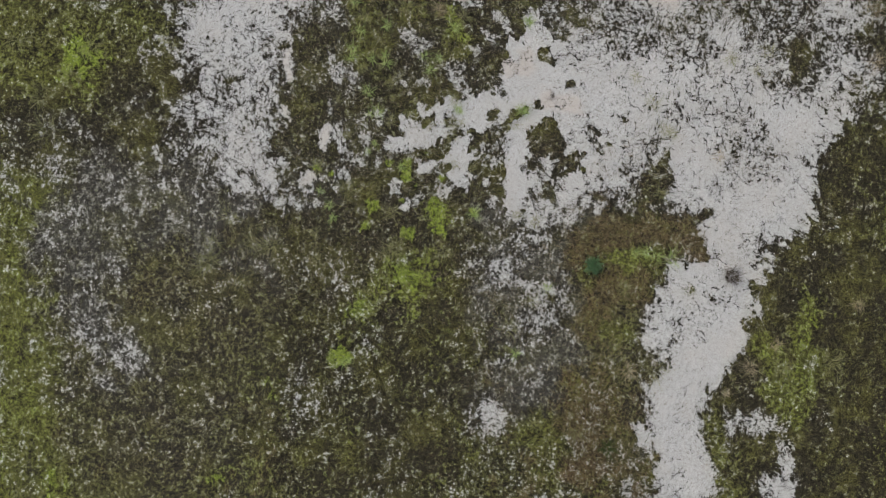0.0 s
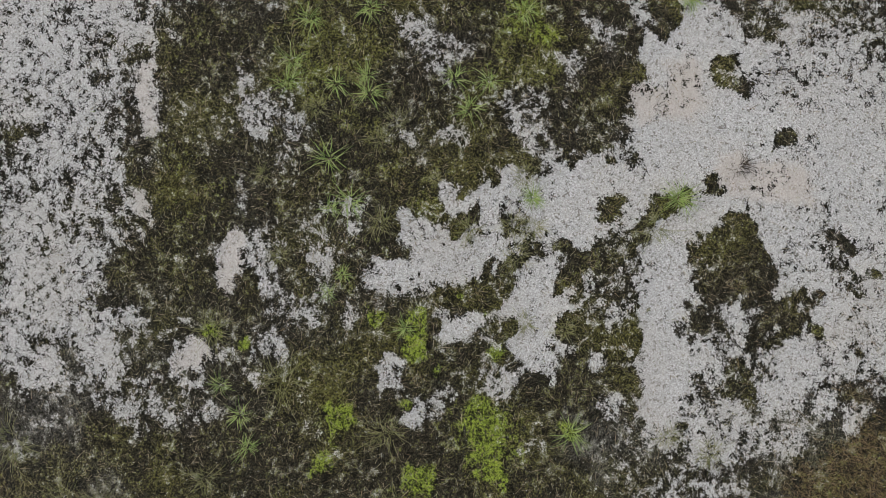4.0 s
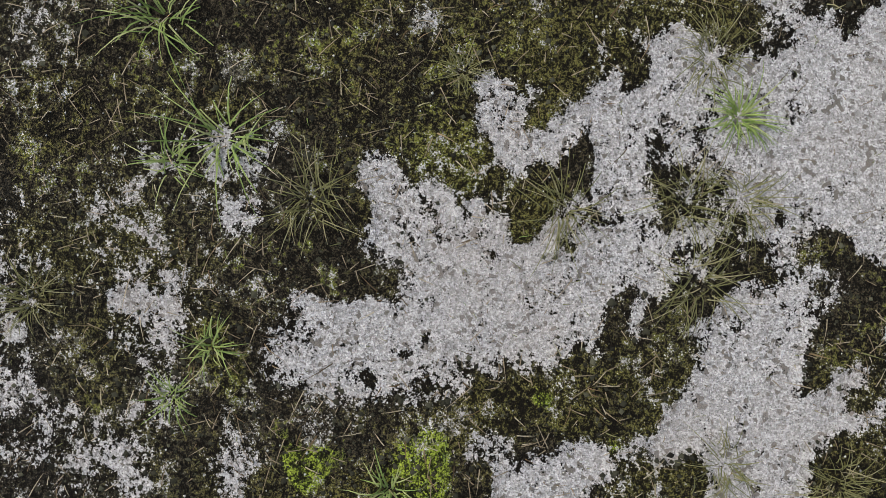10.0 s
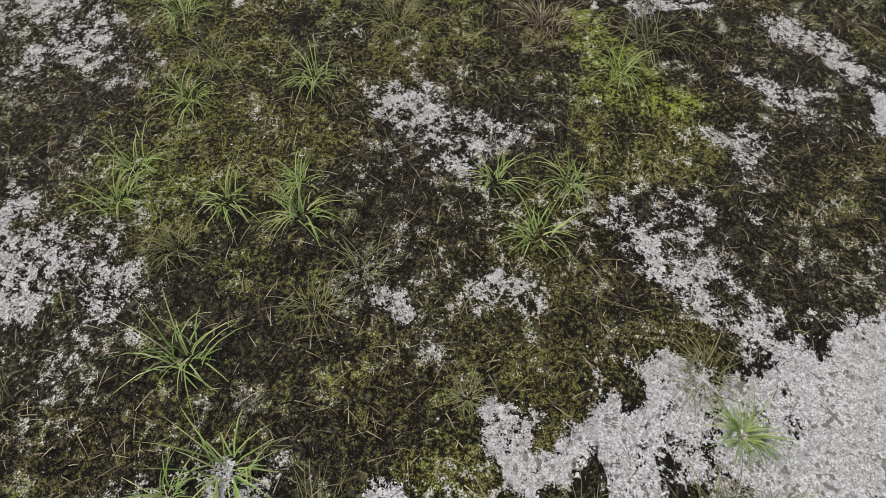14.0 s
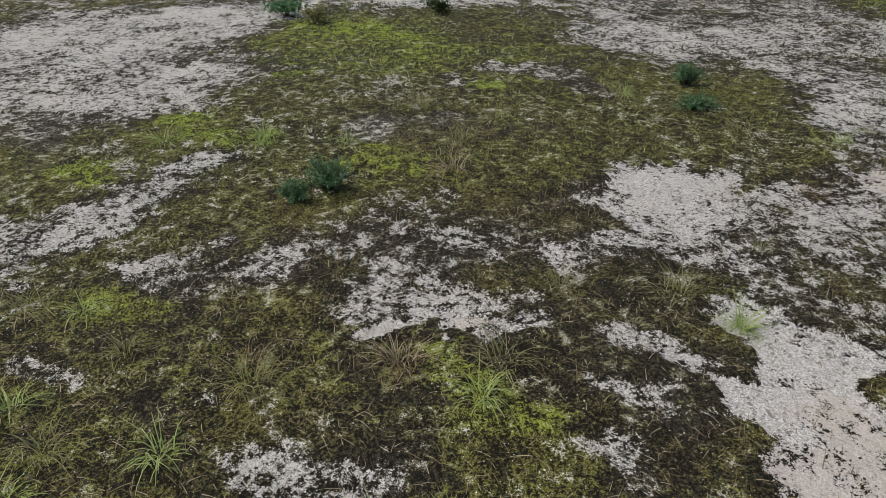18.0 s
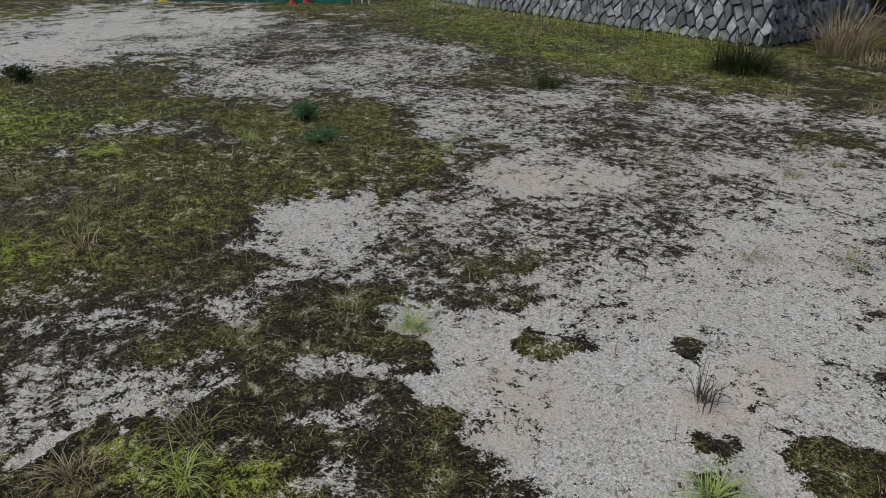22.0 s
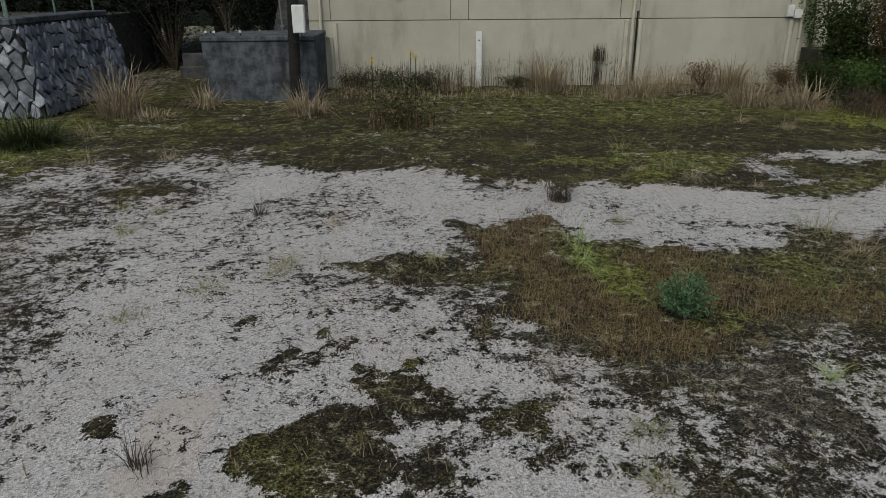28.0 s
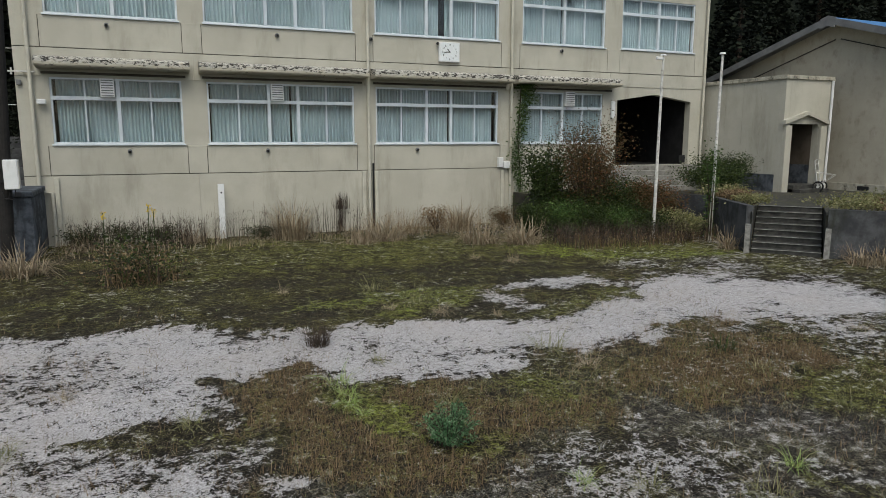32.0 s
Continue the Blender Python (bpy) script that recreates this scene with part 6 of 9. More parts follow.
def curtain(parent, x0, x1, z0, z1, y=0.2):
    n = max(6, int((x1 - x0) / 0.018))
    xs = np.linspace(x0, x1, n)
    ph = np.cumsum(curtain_seed.uniform(0.5, 1.7, n))
    dy = 0.062 * np.sin(ph) + 0.015 * np.sin(ph * 2.3 + 1)
    verts = [(x, y + d * s, z) for x, d in zip(xs, dy) for z, s in ((z0, 1.2), ((z0 + z1) / 2, 1.0), (z1, 0.8))]
    faces = [(3 * i + k, 3 * i + 3 + k, 3 * i + 4 + k, 3 * i + 1 + k) for i in range(n - 1) for k in (0, 1)]
    return mesh_of("curtain", verts, faces, M_curtain, parent, smooth=True)


def window(x0, x1, z0, z1, panes, thick, gaps=()):
    """A sliding window: outer frame, transom, thick and thin mullions, two rows of panes, curtains behind with gaps."""
    t = z1 - 0.55
    rings = []
    for y in (0.05, 0.17):
        for d in (0.0, 0.05):
            rings.append([(x0 + d, y, z0 + d), (x1 - d, y, z0 + d), (x1 - d, y, z1 - d), (x0 + d, y, z1 - d)])
    bm = bmesh.new()
    v = [[bm.verts.new(c) for c in ring] for ring in rings]
    for k in range(4):
        m = (k + 1) % 4
        for p, q in ((0, 1), (3, 2), (1, 3), (2, 0)):
            bm.faces.new((v[p][k], v[p][m], v[q][m], v[q][k]))
    bmesh.ops.recalc_face_normals(bm, faces=bm.faces[:])
    frame_part = part("window", bm, M_alu, school, "pale aluminium sliding window with drawn curtains")
    part("transom", boxes((x0 + 0.045, x1 - 0.045, 0.045, 0.165, t - 0.05, t + 0.05)), M_alu, frame_part)
    w = (x1 - x0) / panes
    for k in range(1, panes):
        r = 0.045 if k in thick else 0.02
        x = x0 + k * w
        for lo, hi in ((z0 + 0.048, t - 0.048), (t + 0.048, z1 - 0.048)):
            part("mullion", boxes((x - r, x + r, 0.04 if k in thick else 0.06, 0.15, lo, hi)), M_alu, frame_part)
    part("window_sill", boxes((x0 - 0.04, x1 + 0.04, -0.05, 0.05, z0 - 0.045, z0 - 0.002), bevel=0.006), M_alu, frame_part)
    for k in range(panes):
        a, b = x0 + k * w + 0.04, x0 + (k + 1) * w - 0.04
        for lo, hi, y in ((z0 + 0.05, t - 0.05, 0.09 + 0.03 * (k % 2)), (t + 0.05, z1 - 0.05, 0.1)):
            pane = part("pane", boxes((a, b, y, y + 0.006, lo, hi)), M_glass, frame_part)
            pane.visible_shadow = False
    edges = [x0 + 0.03] + [v for g in gaps for v in g] + [x1 - 0.03]
    for a, b in zip(edges[0::2], edges[1::2]):
        curtain(frame_part, a, b, z0 + 0.02, z1 - 0.02, 0.255)
    return frame_part


window(*BAYS[0], *Z1, 4, (2,), ((0.67, 0.76),))
window(*BAYS[1], *Z1, 5, (2, 3), ((4.72, 4.8), (7.12, 7.2)))
window(*BAYS[2], *Z1, 5, (2, 3), ((12.5, 12.58), (14.18, 14.3)))
window(*BAYS[3], *Z1, 4, (2,))
window(*UPPER[0], *Z2, 4, (2,))
window(*UPPER[1], *Z2, 5, (2, 3))
window(*UPPER[2], *Z2, 5, (2, 3), ((12.15, 12.4),))
window(*UPPER[3], *Z2, 4, (2,), ((16.9, 17.0),))
window(*UPPER[4], *Z2, 4, (2,))


def hood_surface():
    """Cream concrete whose upper edge has flaked to white and blackened patches."""
    m, N, L, p = nodes_of("flaking_hood")
    co = N.new("ShaderNodeTexCoord").outputs["Object"]
    ax = N.new("ShaderNodeSeparateXYZ")
    L.new(co, ax.inputs[0])
    mp = N.new("ShaderNodeMapping")
    mp.inputs["Scale"].default_value = (0.45, 1.0, 1.0)
    L.new(co, mp.inputs[0])
    a = noise_node(N, L, mp.outputs[0], 9.0, 9.0, 0.75)
    b = noise_node(N, L, mp.outputs[0], 16.0, 8.0, 0.75)
    up = span(N, L, ax.outputs[2], 4.93, 5.03, -0.12, 0.1)
    col = blend(N, L, b, (0.36, 0.335, 0.27), (0.44, 0.415, 0.345))
    col = blend(N, L, span(N, L, calc(N, L, "ADD", a, up), 0.5, 0.54), col, (0.46, 0.45, 0.41))
    col = blend(N, L, span(N, L, calc(N, L, "ADD", b, calc(N, L, "MULTIPLY", up, 0.4)), 0.52, 0.58), col, (0.035, 0.033, 0.028))
    L.new(col, p.inputs["Base Color"])
    p.inputs["Roughness"].default_value = 0.92
    bump(N, L, p, calc(N, L, "ADD", a, b), 0.6, 0.012)
    return m


M_hood = hood_surface()


def awning(x0, x1):
    """A thin concrete hood over the windows, its edge broken and stained."""
    rng = np.random.RandomState(int(x0 * 10))
    n = int((x1 - x0) / 0.09)
    prof = [(0.0, 4.86), (-0.52, 4.89), (-0.55, 4.93), (-0.55, 5.08), (-0.5, 5.13), (0.0, 5.2)]
    verts, faces = [], []
    for i in range(n + 1):
        x = x0 + (x1 - x0) * i / n
        for k, (y, z) in enumerate(prof):
            j = rng.normal(0, 0.0035, 2) if 1 <= k <= 4 else (0, 0)
            verts.append((x, y + j[0], z + j[1]))
    m = len(prof)
    for i in range(n):
        for k in range(m):
            faces.append((i * m + k, i * m + (k + 1) % m, (i + 1) * m + (k + 1) % m, (i + 1) * m + k))
    bm = bmesh.new()
    vs = [bm.verts.new(v) for v in verts]
    for f in faces:
        bm.faces.new([vs[k] for k in f])
    bm.faces.new(vs[:m][::-1])
    bm.faces.new(vs[-m:])
    bmesh.ops.recalc_face_normals(bm, faces=bm.faces[:])
    part("awning", bm, M_hood, school, "weathered concrete window hood with flaking stained edge")
    # rail coloured dark to carry the shadow line under the hood
    part("awning_shade_rail", boxes((x0 + 0.1, x1 - 0.1, -0.06, -0.002, 4.72, 4.78)), M_joint, school)


for a, b in ((0.37, 4.22), (4.48, 9.5), (9.69, 14.68), (14.83, 19.17)):
    awning(a, b)

for path in (((0.21, -0.08, TOP), (0.21, -0.08, 2.0), (0.21, -0.08, 1.55), (0.5, -0.08, 1.5), (0.5, -0.08, 0.0)),):
    part("drain_pipe", tube(bmesh.new(), path, 0.05), M_pipe, school)
for x in (9.6, 14.8, 23.47):
    part("drain_pipe", tube(bmesh.new(), ((x, -0.08, TOP), (x, -0.08, 4.0), (x, -0.08, 0.0)), 0.05), M_pipe, school)
for x, lo, hi in ((0.62, 0.0, 1.9), (9.42, 0.0, 1.95), (9.84, 0.0, 1.95), (14.5, 0.0, 1.9), (15.05, 0.0, 1.9)):
    part("wall_strip", boxes((x - 0.06, x + 0.06, -0.07, -0.002, lo, hi), bevel=0.01), M_pipe, school)
for x, z in ((2.52, 2.63), (6.38, 2.63), (11.29, 2.63), (2.15, 6.07), (6.78, 6.06), (9.72, 6.11), (16.83, 6.09)):
    bm = tube(bmesh.new(), ((x, 0.01, z), (x, -0.07, z), (x, -0.09, z)), [0.06, 0.06, 0.045], 14)
    vent = part("vent_cap", bm, M_greyfascia, school, "round dark vent cap")
    part("vent_mouth", tube(bmesh.new(), ((x, -0.08, z - 0.005), (x, -0.1, z - 0.01)), 0.035, 12), M_dark, vent)


def louvre(x0, x1, z0, z1):
    body = part("ventilator", boxes((x0, x1, -0.12, 0.045, z0, z1), bevel=0.01), M_white, school, "white louvred window ventilator")
    n = 7
    for k in range(n):
        z = z0 + 0.05 + (z1 - z0 - 0.1) * k / (n - 1)
        part("slat", boxes((x0 + 0.03, x1 - 0.03, -0.135, -0.118, z - 0.012, z + 0.012)), M_greyfascia, body)


louvre(1.88, 2.24, 4.12, 4.63)
louvre(6.53, 6.9, 4.12, 4.63)
louvre(17.0, 17.4, 4.15, 4.66)
louvre(16.95, 17.35, 7.9, 8.3)
flood = part("flood_lamp", boxes((0.33, 0.55, -0.2, -0.05, 3.9, 4.04), bevel=0.02), M_white, school, "small white floodlight")
part("lamp_arm", boxes((0.42, 0.46, -0.06, -0.002, 3.95, 3.99)), M_greyfascia, flood)
part("cable_bracket", boxes((-0.28, 0.34, -0.12, -0.08, 4.73, 4.77), (-0.22, -0.18, -0.13, -0.07, 4.66, 4.84), (0.05, 0.09, -0.08, -0.002, 4.73, 4.77), bevel=0.004), M_steel, school)
part("junction_box", boxes((-0.12, 0.0, -0.08, -0.002, 4.4, 4.54), bevel=0.01), M_greyfascia, school)
part("clock_camera", tube(bmesh.new(), ((12.0, 0.01, 6.09), (12.0, -0.1, 6.09), (11.94, -0.2, 6.07)), [0.02, 0.045, 0.04], 10), M_dark, school, "small dark camera beside the clock")
part("dark_conduit", tube(bmesh.new(), ((9.72, -0.1, 0.0), (9.72, -0.1, 1.2), (9.72, -0.1, 2.2)), 0.028, 8), M_dark, school)
part("wall_lamp", boxes((19.06, 19.22, -0.1, -0.002, 3.75, 4.37), bevel=0.02), M_white, school, "long white wall lamp")
for r in ((14.31, 14.5, 2.0, 2.34), (14.53, 14.82, 1.96, 2.2)):
    part("junction_box", boxes((r[0], r[1], -0.12, -0.002, r[2], r[3]), bevel=0.01), M_white, school)

clock = thing("wall_clock", "square white wall clock with black numerals fixed on the facade", "clock", at=(12.42, FY - 0.06, 5.83))
part("clock_case", boxes((-0.37, 0.37, -0.05, 0.058, -0.32, 0.32), bevel=0.012), M_white, clock)
part("clock_face", boxes((-0.33, 0.33, -0.056, -0.051, -0.28, 0.28)), surface("clock_dial_white", (0.74, 0.78, 0.8), (0.78, 0.82, 0.84), 3.0, 0.4, relief=0.02), clock)
for n in range(1, 13):
    a = radians(90 - 30 * n)
    cu = bpy.data.curves.new("numeral", "FONT")
    cu.body, cu.size, cu.align_x, cu.align_y, cu.extrude = str(n), 0.085, "CENTER", "CENTER", 0.002
    cu.materials.append(M_dark)
    ob = new("numeral", cu)
    ob.parent = clock
    ob.matrix_basis = pose(0.255 * math.cos(a), -0.06, 0.225 * math.sin(a), 90)
for name, length, deg, w in (("hour_pointer", 0.13, 128, 0.014), ("minute_pointer", 0.2, 183, 0.01)):
    bm = boxes((-0.03, length, -0.004, 0.004, -w, w))
    ob = part(name, bm, M_dark, clock)
    ob.matrix_basis = pose(0, -0.064, 0, 0, -deg, 0)

# ---- walls, tank and poles beside the school ----
def course(rows, cols, w, h, seed, batter=0.0):
    """Irregular fitted stones on a wall face: outlines share jittered corners, each drawn in a little for the joint.
    Returns a list of outlines in face coordinates (along, up)."""
    rng = np.random.RandomState(seed)
    jit = rng.uniform(-0.32, 0.32, (rows + 2, 2 * cols + 4, 2)) * (w, h)
    def corner(r, k):
        x = k * w * 0.5
        z = r * h + (-0.28 if (r + k) % 2 else 0.28) * h
        return np.array((x, max(0.0, min(rows * h, z)))) + jit[r, k] * (1, 1 if 0 < r < rows else 0) * 0.8
    out = []
    for r in range(rows):
        for c in range(cols):
            s = 2 * c + (r % 2)
            ring = [corner(r, s), corner(r, s + 1), corner(r, s + 2), corner(r + 1, s + 2), corner(r + 1, s + 1), corner(r + 1, s)]
            mid = sum(ring) / 6
            d = np.array([np.linalg.norm(q - mid) for q in ring])
            out.append([mid + (q - mid) * (1 - min(0.35, 0.024 / e)) for q, e in zip(ring, d)])
    return out


def stone_wall(name, x, y, turn, rows, cols, w, h, seed, label, batter=0.16, end_lean=0.0, start_lean=0.0):
    """A battered dry stone wall: backing coloured dark for joint shade, a coping, and each face stone as a piece."""
    base = thing(name, label, "stone wall", kind="structure", at=(x, y, 0), turn=turn)
    length, tall = cols * w, rows * h
    cut = end_lean * tall
    bm = bmesh.new()
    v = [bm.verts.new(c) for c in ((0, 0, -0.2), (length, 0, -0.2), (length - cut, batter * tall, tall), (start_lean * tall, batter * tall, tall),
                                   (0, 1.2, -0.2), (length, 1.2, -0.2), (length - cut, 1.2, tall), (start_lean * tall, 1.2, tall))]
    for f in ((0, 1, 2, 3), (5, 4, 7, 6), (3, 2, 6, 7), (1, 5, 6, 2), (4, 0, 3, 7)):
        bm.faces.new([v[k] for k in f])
    part("backing", bm, M_joint_shade, base)
    part("coping", boxes((start_lean * tall, length - cut, batter * tall - 0.03, 1.2, tall + 0.003, tall + 0.14), bevel=0.02), M_concrete, base)
    rng = np.random.RandomState(seed + 1)
    rest = bmesh.new()
    for ring in course(rows, cols, w, h, seed):
        ring = [np.array((q[0] - end_lean * q[1] * min(1.0, max(0.0, (q[0] - length + 2.5) / 2.5)), q[1])) for q in ring]
        ring = [np.array((q[0] + start_lean * q[1] * min(1.0, max(0.0, (2.5 - q[0]) / 2.5)), q[1])) for q in ring]
        mid = sum(ring) / 6
        near = mid[0] > length - 300 * w / rows
        bm = bmesh.new() if near else rest
        deep = rng.uniform(0.015, 0.07)
        tip = rng.uniform(-0.09, 0.09, 2)
        lo = [bm.verts.new((q[0], batter * q[1] + 0.02, q[1])) for q in ring]
        hi = []
        for q in ring:
            s = mid + (q - mid) * 0.92
            hi.append(bm.verts.new((s[0], batter * s[1] - deep + (s - mid) @ tip * 2, s[1])))
        top = bm.verts.new((mid[0], batter * mid[1] - deep - 0.006, mid[1]))
        for k in range(6):
            bm.faces.new((lo[k], lo[(k + 1) % 6], hi[(k + 1) % 6], hi[k]))
            bm.faces.new((hi[k], hi[(k + 1) % 6], top))
        if near:
            part("stone", bm, M_stone, base)
    if len(rest.verts):
        tagged(part("far_stones", rest, M_stone, base), kind="stuff")
    else:
        rest.free()
    return base


stone_wall("wall_north", -29.08, 12.72, 1.0, 7, 77, 0.3014, 0.306, 3, "long battered retaining wall of fitted grey stones", end_lean=0.22)
stone_wall("wall_return", -5.8, 13.15, 90.0, 7, 18, 0.3, 0.309, 8, "dark return of the grey stone retaining wall", batter=0.22, start_lean=0.16)
part_bank = boxes((-29.0, -7.0, 14.3, 24.0, -0.1, 2.1))
tagged(part("upper_terrace", part_bank, M_step), "flat earth terrace held by the stone wall", "terrace", kind="structure")


M_fence = surface("pale_green_wire", (0.16, 0.23, 0.2), (0.22, 0.3, 0.27), 5.0, 0.5, 0.4)


def mesh_fence(x0, x1, y, z0, z1, at_x=0.0, turn=0.0):
    f = thing("chain_link_fence", "green wire mesh fence on top of the stone wall", "fence", at=(at_x, y, 0), turn=turn)
    n = int((x1 - x0) / 1.8)
    for k in range(n + 1):
        x = x0 + (x1 - x0) * k / n
        part("post", tube(bmesh.new(), ((x, 0, z0), (x, 0, z1)), 0.03, 8), M_fence, f)
    for z in (z0 + 0.08, z1 - 0.03):
        part("rail", tube(bmesh.new(), ((x0, 0, z), (x1, 0, z)), 0.02, 6), M_fence, f)
    verts, faces = [], []
    step = 0.11
    h = z1 - z0 - 0.12
    k = 0
    for s in (1, -1):
        x = x0 - h
        while x < x1 + h:
            a, b = (x, z0 + 0.08), (x + s * h, z1 - 0.04)
            if min(a[0], b[0]) >= x0 and max(a[0], b[0]) <= x1:
                verts += [(a[0], 0, a[1]), (a[0] + 0.008, 0.004, a[1]), (b[0] + 0.008, 0.004, b[1]), (b[0], 0, b[1])]
                faces.append((k, k + 1, k + 2, k + 3))
                k += 4
            x += step
    mesh_of("wire_mesh", verts, faces, M_fence, f)


mesh_fence(-22.0, -6.6, 13.75, 2.2, 3.6)
mesh_fence(0.0, 4.6, 13.75, 2.2, 3.6, -6.55, 90.0)

tank = thing("concrete_tank", "dark stained concrete tank block beside the school", "water tank", at=(-1.185, 15.6, 0))
part("tank_body", boxes((-1.5, 1.5, 0.0, 2.3, -0.1, 1.58), bevel=0.02), M_concrete, tank)
part("tank_lid", boxes((-1.53, 1.53, -0.03, 2.34, 1.583, 1.72), bevel=0.025), M_concrete, tank)
for x in (-1.42, -0.5, -1.2):
    part("tank_stud", tube(bmesh.new(), ((x, 0.25, 1.72), (x, 0.25, 1.79)), 0.012, 6), M_dark, tank)
    part("stud_cap", boxes((x - 0.03, x + 0.03, 0.21, 0.29, 1.79, 1.85), bevel=0.01), M_white, tank, "small white cap")

pole = thing("utility_pole", "dark tarred timber utility pole with a white meter box", "pole", at=(-0.2, 15.0, 0))
LEAN = 0.045


def up_pole(dx, z, dy=0.0):
    return (dx + LEAN * z, dy, z)


part("shaft", tube(bmesh.new(), (up_pole(0, -0.2), up_pole(0, 4.0), up_pole(0, 8.5)), [0.15, 0.14, 0.12], 16), M_pole, pole)
part("meter_box", boxes((0.12, 0.42, -0.3, -0.12, 1.84, 2.52), bevel=0.02), M_white, pole, "white metal meter box")
part("box_lid_edge", boxes((0.421, 0.432, -0.296, -0.124, 1.87, 2.49)), M_steel, pole)
part("bracket", boxes((0.02, 0.13, -0.2, -0.16, 2.0, 2.05), (0.02, 0.13, -0.2, -0.16, 2.3, 2.35)), M_dark, pole)
for k in range(14):
    z = 2.5 + 0.42 * k
    s_ = -1 if k % 3 else 1
    part("step_bolt", tube(bmesh.new(), (up_pole(0.05 * s_, z), up_pole(0.3 * s_, z)), 0.009, 6), M_steel, pole)
part("conduit", tube(bmesh.new(), ((-0.17, -0.1, 1.85), (-0.24, -0.06, 4.0), (-0.38, 0.0, 8.4)), 0.022, 8), M_greyfascia, pole, "grey steel conduit with clamps")
for z in (2.0, 2.8, 3.6, 4.4, 5.2):
    x_ = -0.17 - 0.033 * (z - 1.85)
    part("clamp", boxes((x_ - 0.045, x_ + 0.05, -0.13, -0.02, z - 0.02, z + 0.02), bevel=0.006), M_greyfascia, pole)
part("lamp_bulb", tube(bmesh.new(), ((-0.44, -0.12, 3.86), (-0.44, -0.12, 3.94), (-0.44, -0.12, 4.04)), [0.05, 0.085, 0.04], 12), M_white, pole, "small white globe lamp")
for dx in (0.2, 0.32):
    path = [(0.05, -0.18, 1.8), (0.1, -0.2, 1.64), (dx - 0.06, -0.22, 1.6), (dx, -0.2, 1.72), (dx, -0.2, 1.85)]
    part("cable", tube(bmesh.new(), path, 0.014, 6), M_dark, pole)

back_wall = boxes((-5.0, -0.5, 21.0, 21.3, -0.1, 0.8), (-5.0, -0.5, 20.6, 20.95, -0.1, 0.4), bevel=0.02)
tagged(part("wall_back_lane", back_wall, M_retain), "low dark concrete wall across the lane behind the tank", "wall", kind="structure")
# stairs take the blackened concrete, so the lane's shade is in their colour
stairs_side = thing("side_staircase", "dark concrete outside staircase against the school's end wall", "stairs", at=(-1.0, 18.6, 0))
for k in range(16):
    part("tread", boxes((-0.75, 0.75, 0.28 * k, 0.28 * k + 0.3, 0.0 if k == 0 else 0.19 * k - 0.1, 0.19 * (k + 1)), bevel=0.008), M_retain, stairs_side)

post = thing("white_post", "white plastic marker post leaning on the school wall", "post", at=(4.92, 17.75, 0), turn=3)
part("board", boxes((-0.09, 0.09, -0.03, 0.03, -0.05, 1.66), bevel=0.012), M_white, post)
part("post_hole", tube(bmesh.new(), ((0, -0.034, 1.4), (0, -0.02, 1.4)), 0.025, 10), M_dark, post)

# ---- terrace, steps, annex and hall ----
A0 = Vector((18.1, 9.05, 0))
ALONG, ACROSS = Vector((0.77, 0.638, 0)), Vector((0.638, -0.77, 0))


def on_steps(a, b, z=0.0):
    p = A0 + ALONG * a + ACROSS * b
    return (p.x, p.y, z)


def prism(bm, ring, z0, z1):
    lo = [bm.verts.new((x, y, z0)) for x, y, *_ in ring]
    hi = [bm.verts.new((x, y, z1)) for x, y, *_ in ring]
    n = len(ring)
    for k in range(n):
        bm.faces.new((lo[k], lo[(k + 1) % n], hi[(k + 1) % n], hi[k]))
    bm.faces.new(hi)
    bm.faces.new(lo[::-1])
    bmesh.ops.recalc_face_normals(bm, faces=bm.faces[:])
    return bm


ring = [(14.95, 17.98), (15.0, 16.8), (17.6, 15.5), (18.95, 12.7), on_steps(0, -0.86), on_steps(2.5, -0.86), on_steps(2.5, 0.86), on_steps(0, 0.86), on_steps(0, 12.0), (40.0, 2.0), (40.0, 17.98)]
M_earth = surface("trodden_earth", (0.03, 0.03, 0.026), (0.06, 0.056, 0.045), 3.0, 0.95, stain=(0.05, 0.06, 0.02), stain_scale=1.5, stain_amount=0.7, relief=0.8)
tagged(part("terrace", prism(bmesh.new(), ring, -0.2, 1.1), M_earth), "raised earth terrace in front of the hall", "terrace", kind="structure")
retain = thing("retaining_wall", "dark stained concrete retaining wall beside the steps", "wall", kind="structure")
for b0, b1 in ((0.9, 3.4), (3.42, 6.0), (6.02, 12.0)):
    quad = [on_steps(-0.14, b0), on_steps(-0.14, b1), on_steps(0.1, b1), on_steps(0.1, b0)]
    part("wall_section", prism(bmesh.new(), quad, -0.1, 1.26), M_retain, retain)
for p, q in (((17.48, 9.84), (18.9, 12.7)), ((18.88, 12.72), (17.5, 15.5)), ((17.45, 15.5), (14.95, 16.75))):
    d = Vector((q[0] - p[0], q[1] - p[1], 0)).normalized().cross(Vector((0, 0, 1))) * 0.18
    part("wall_section", prism(bmesh.new(), [p, q, (q[0] + d.x, q[1] + d.y), (p[0] + d.x, p[1] + d.y)], -0.1, 1.26), M_retain, retain)

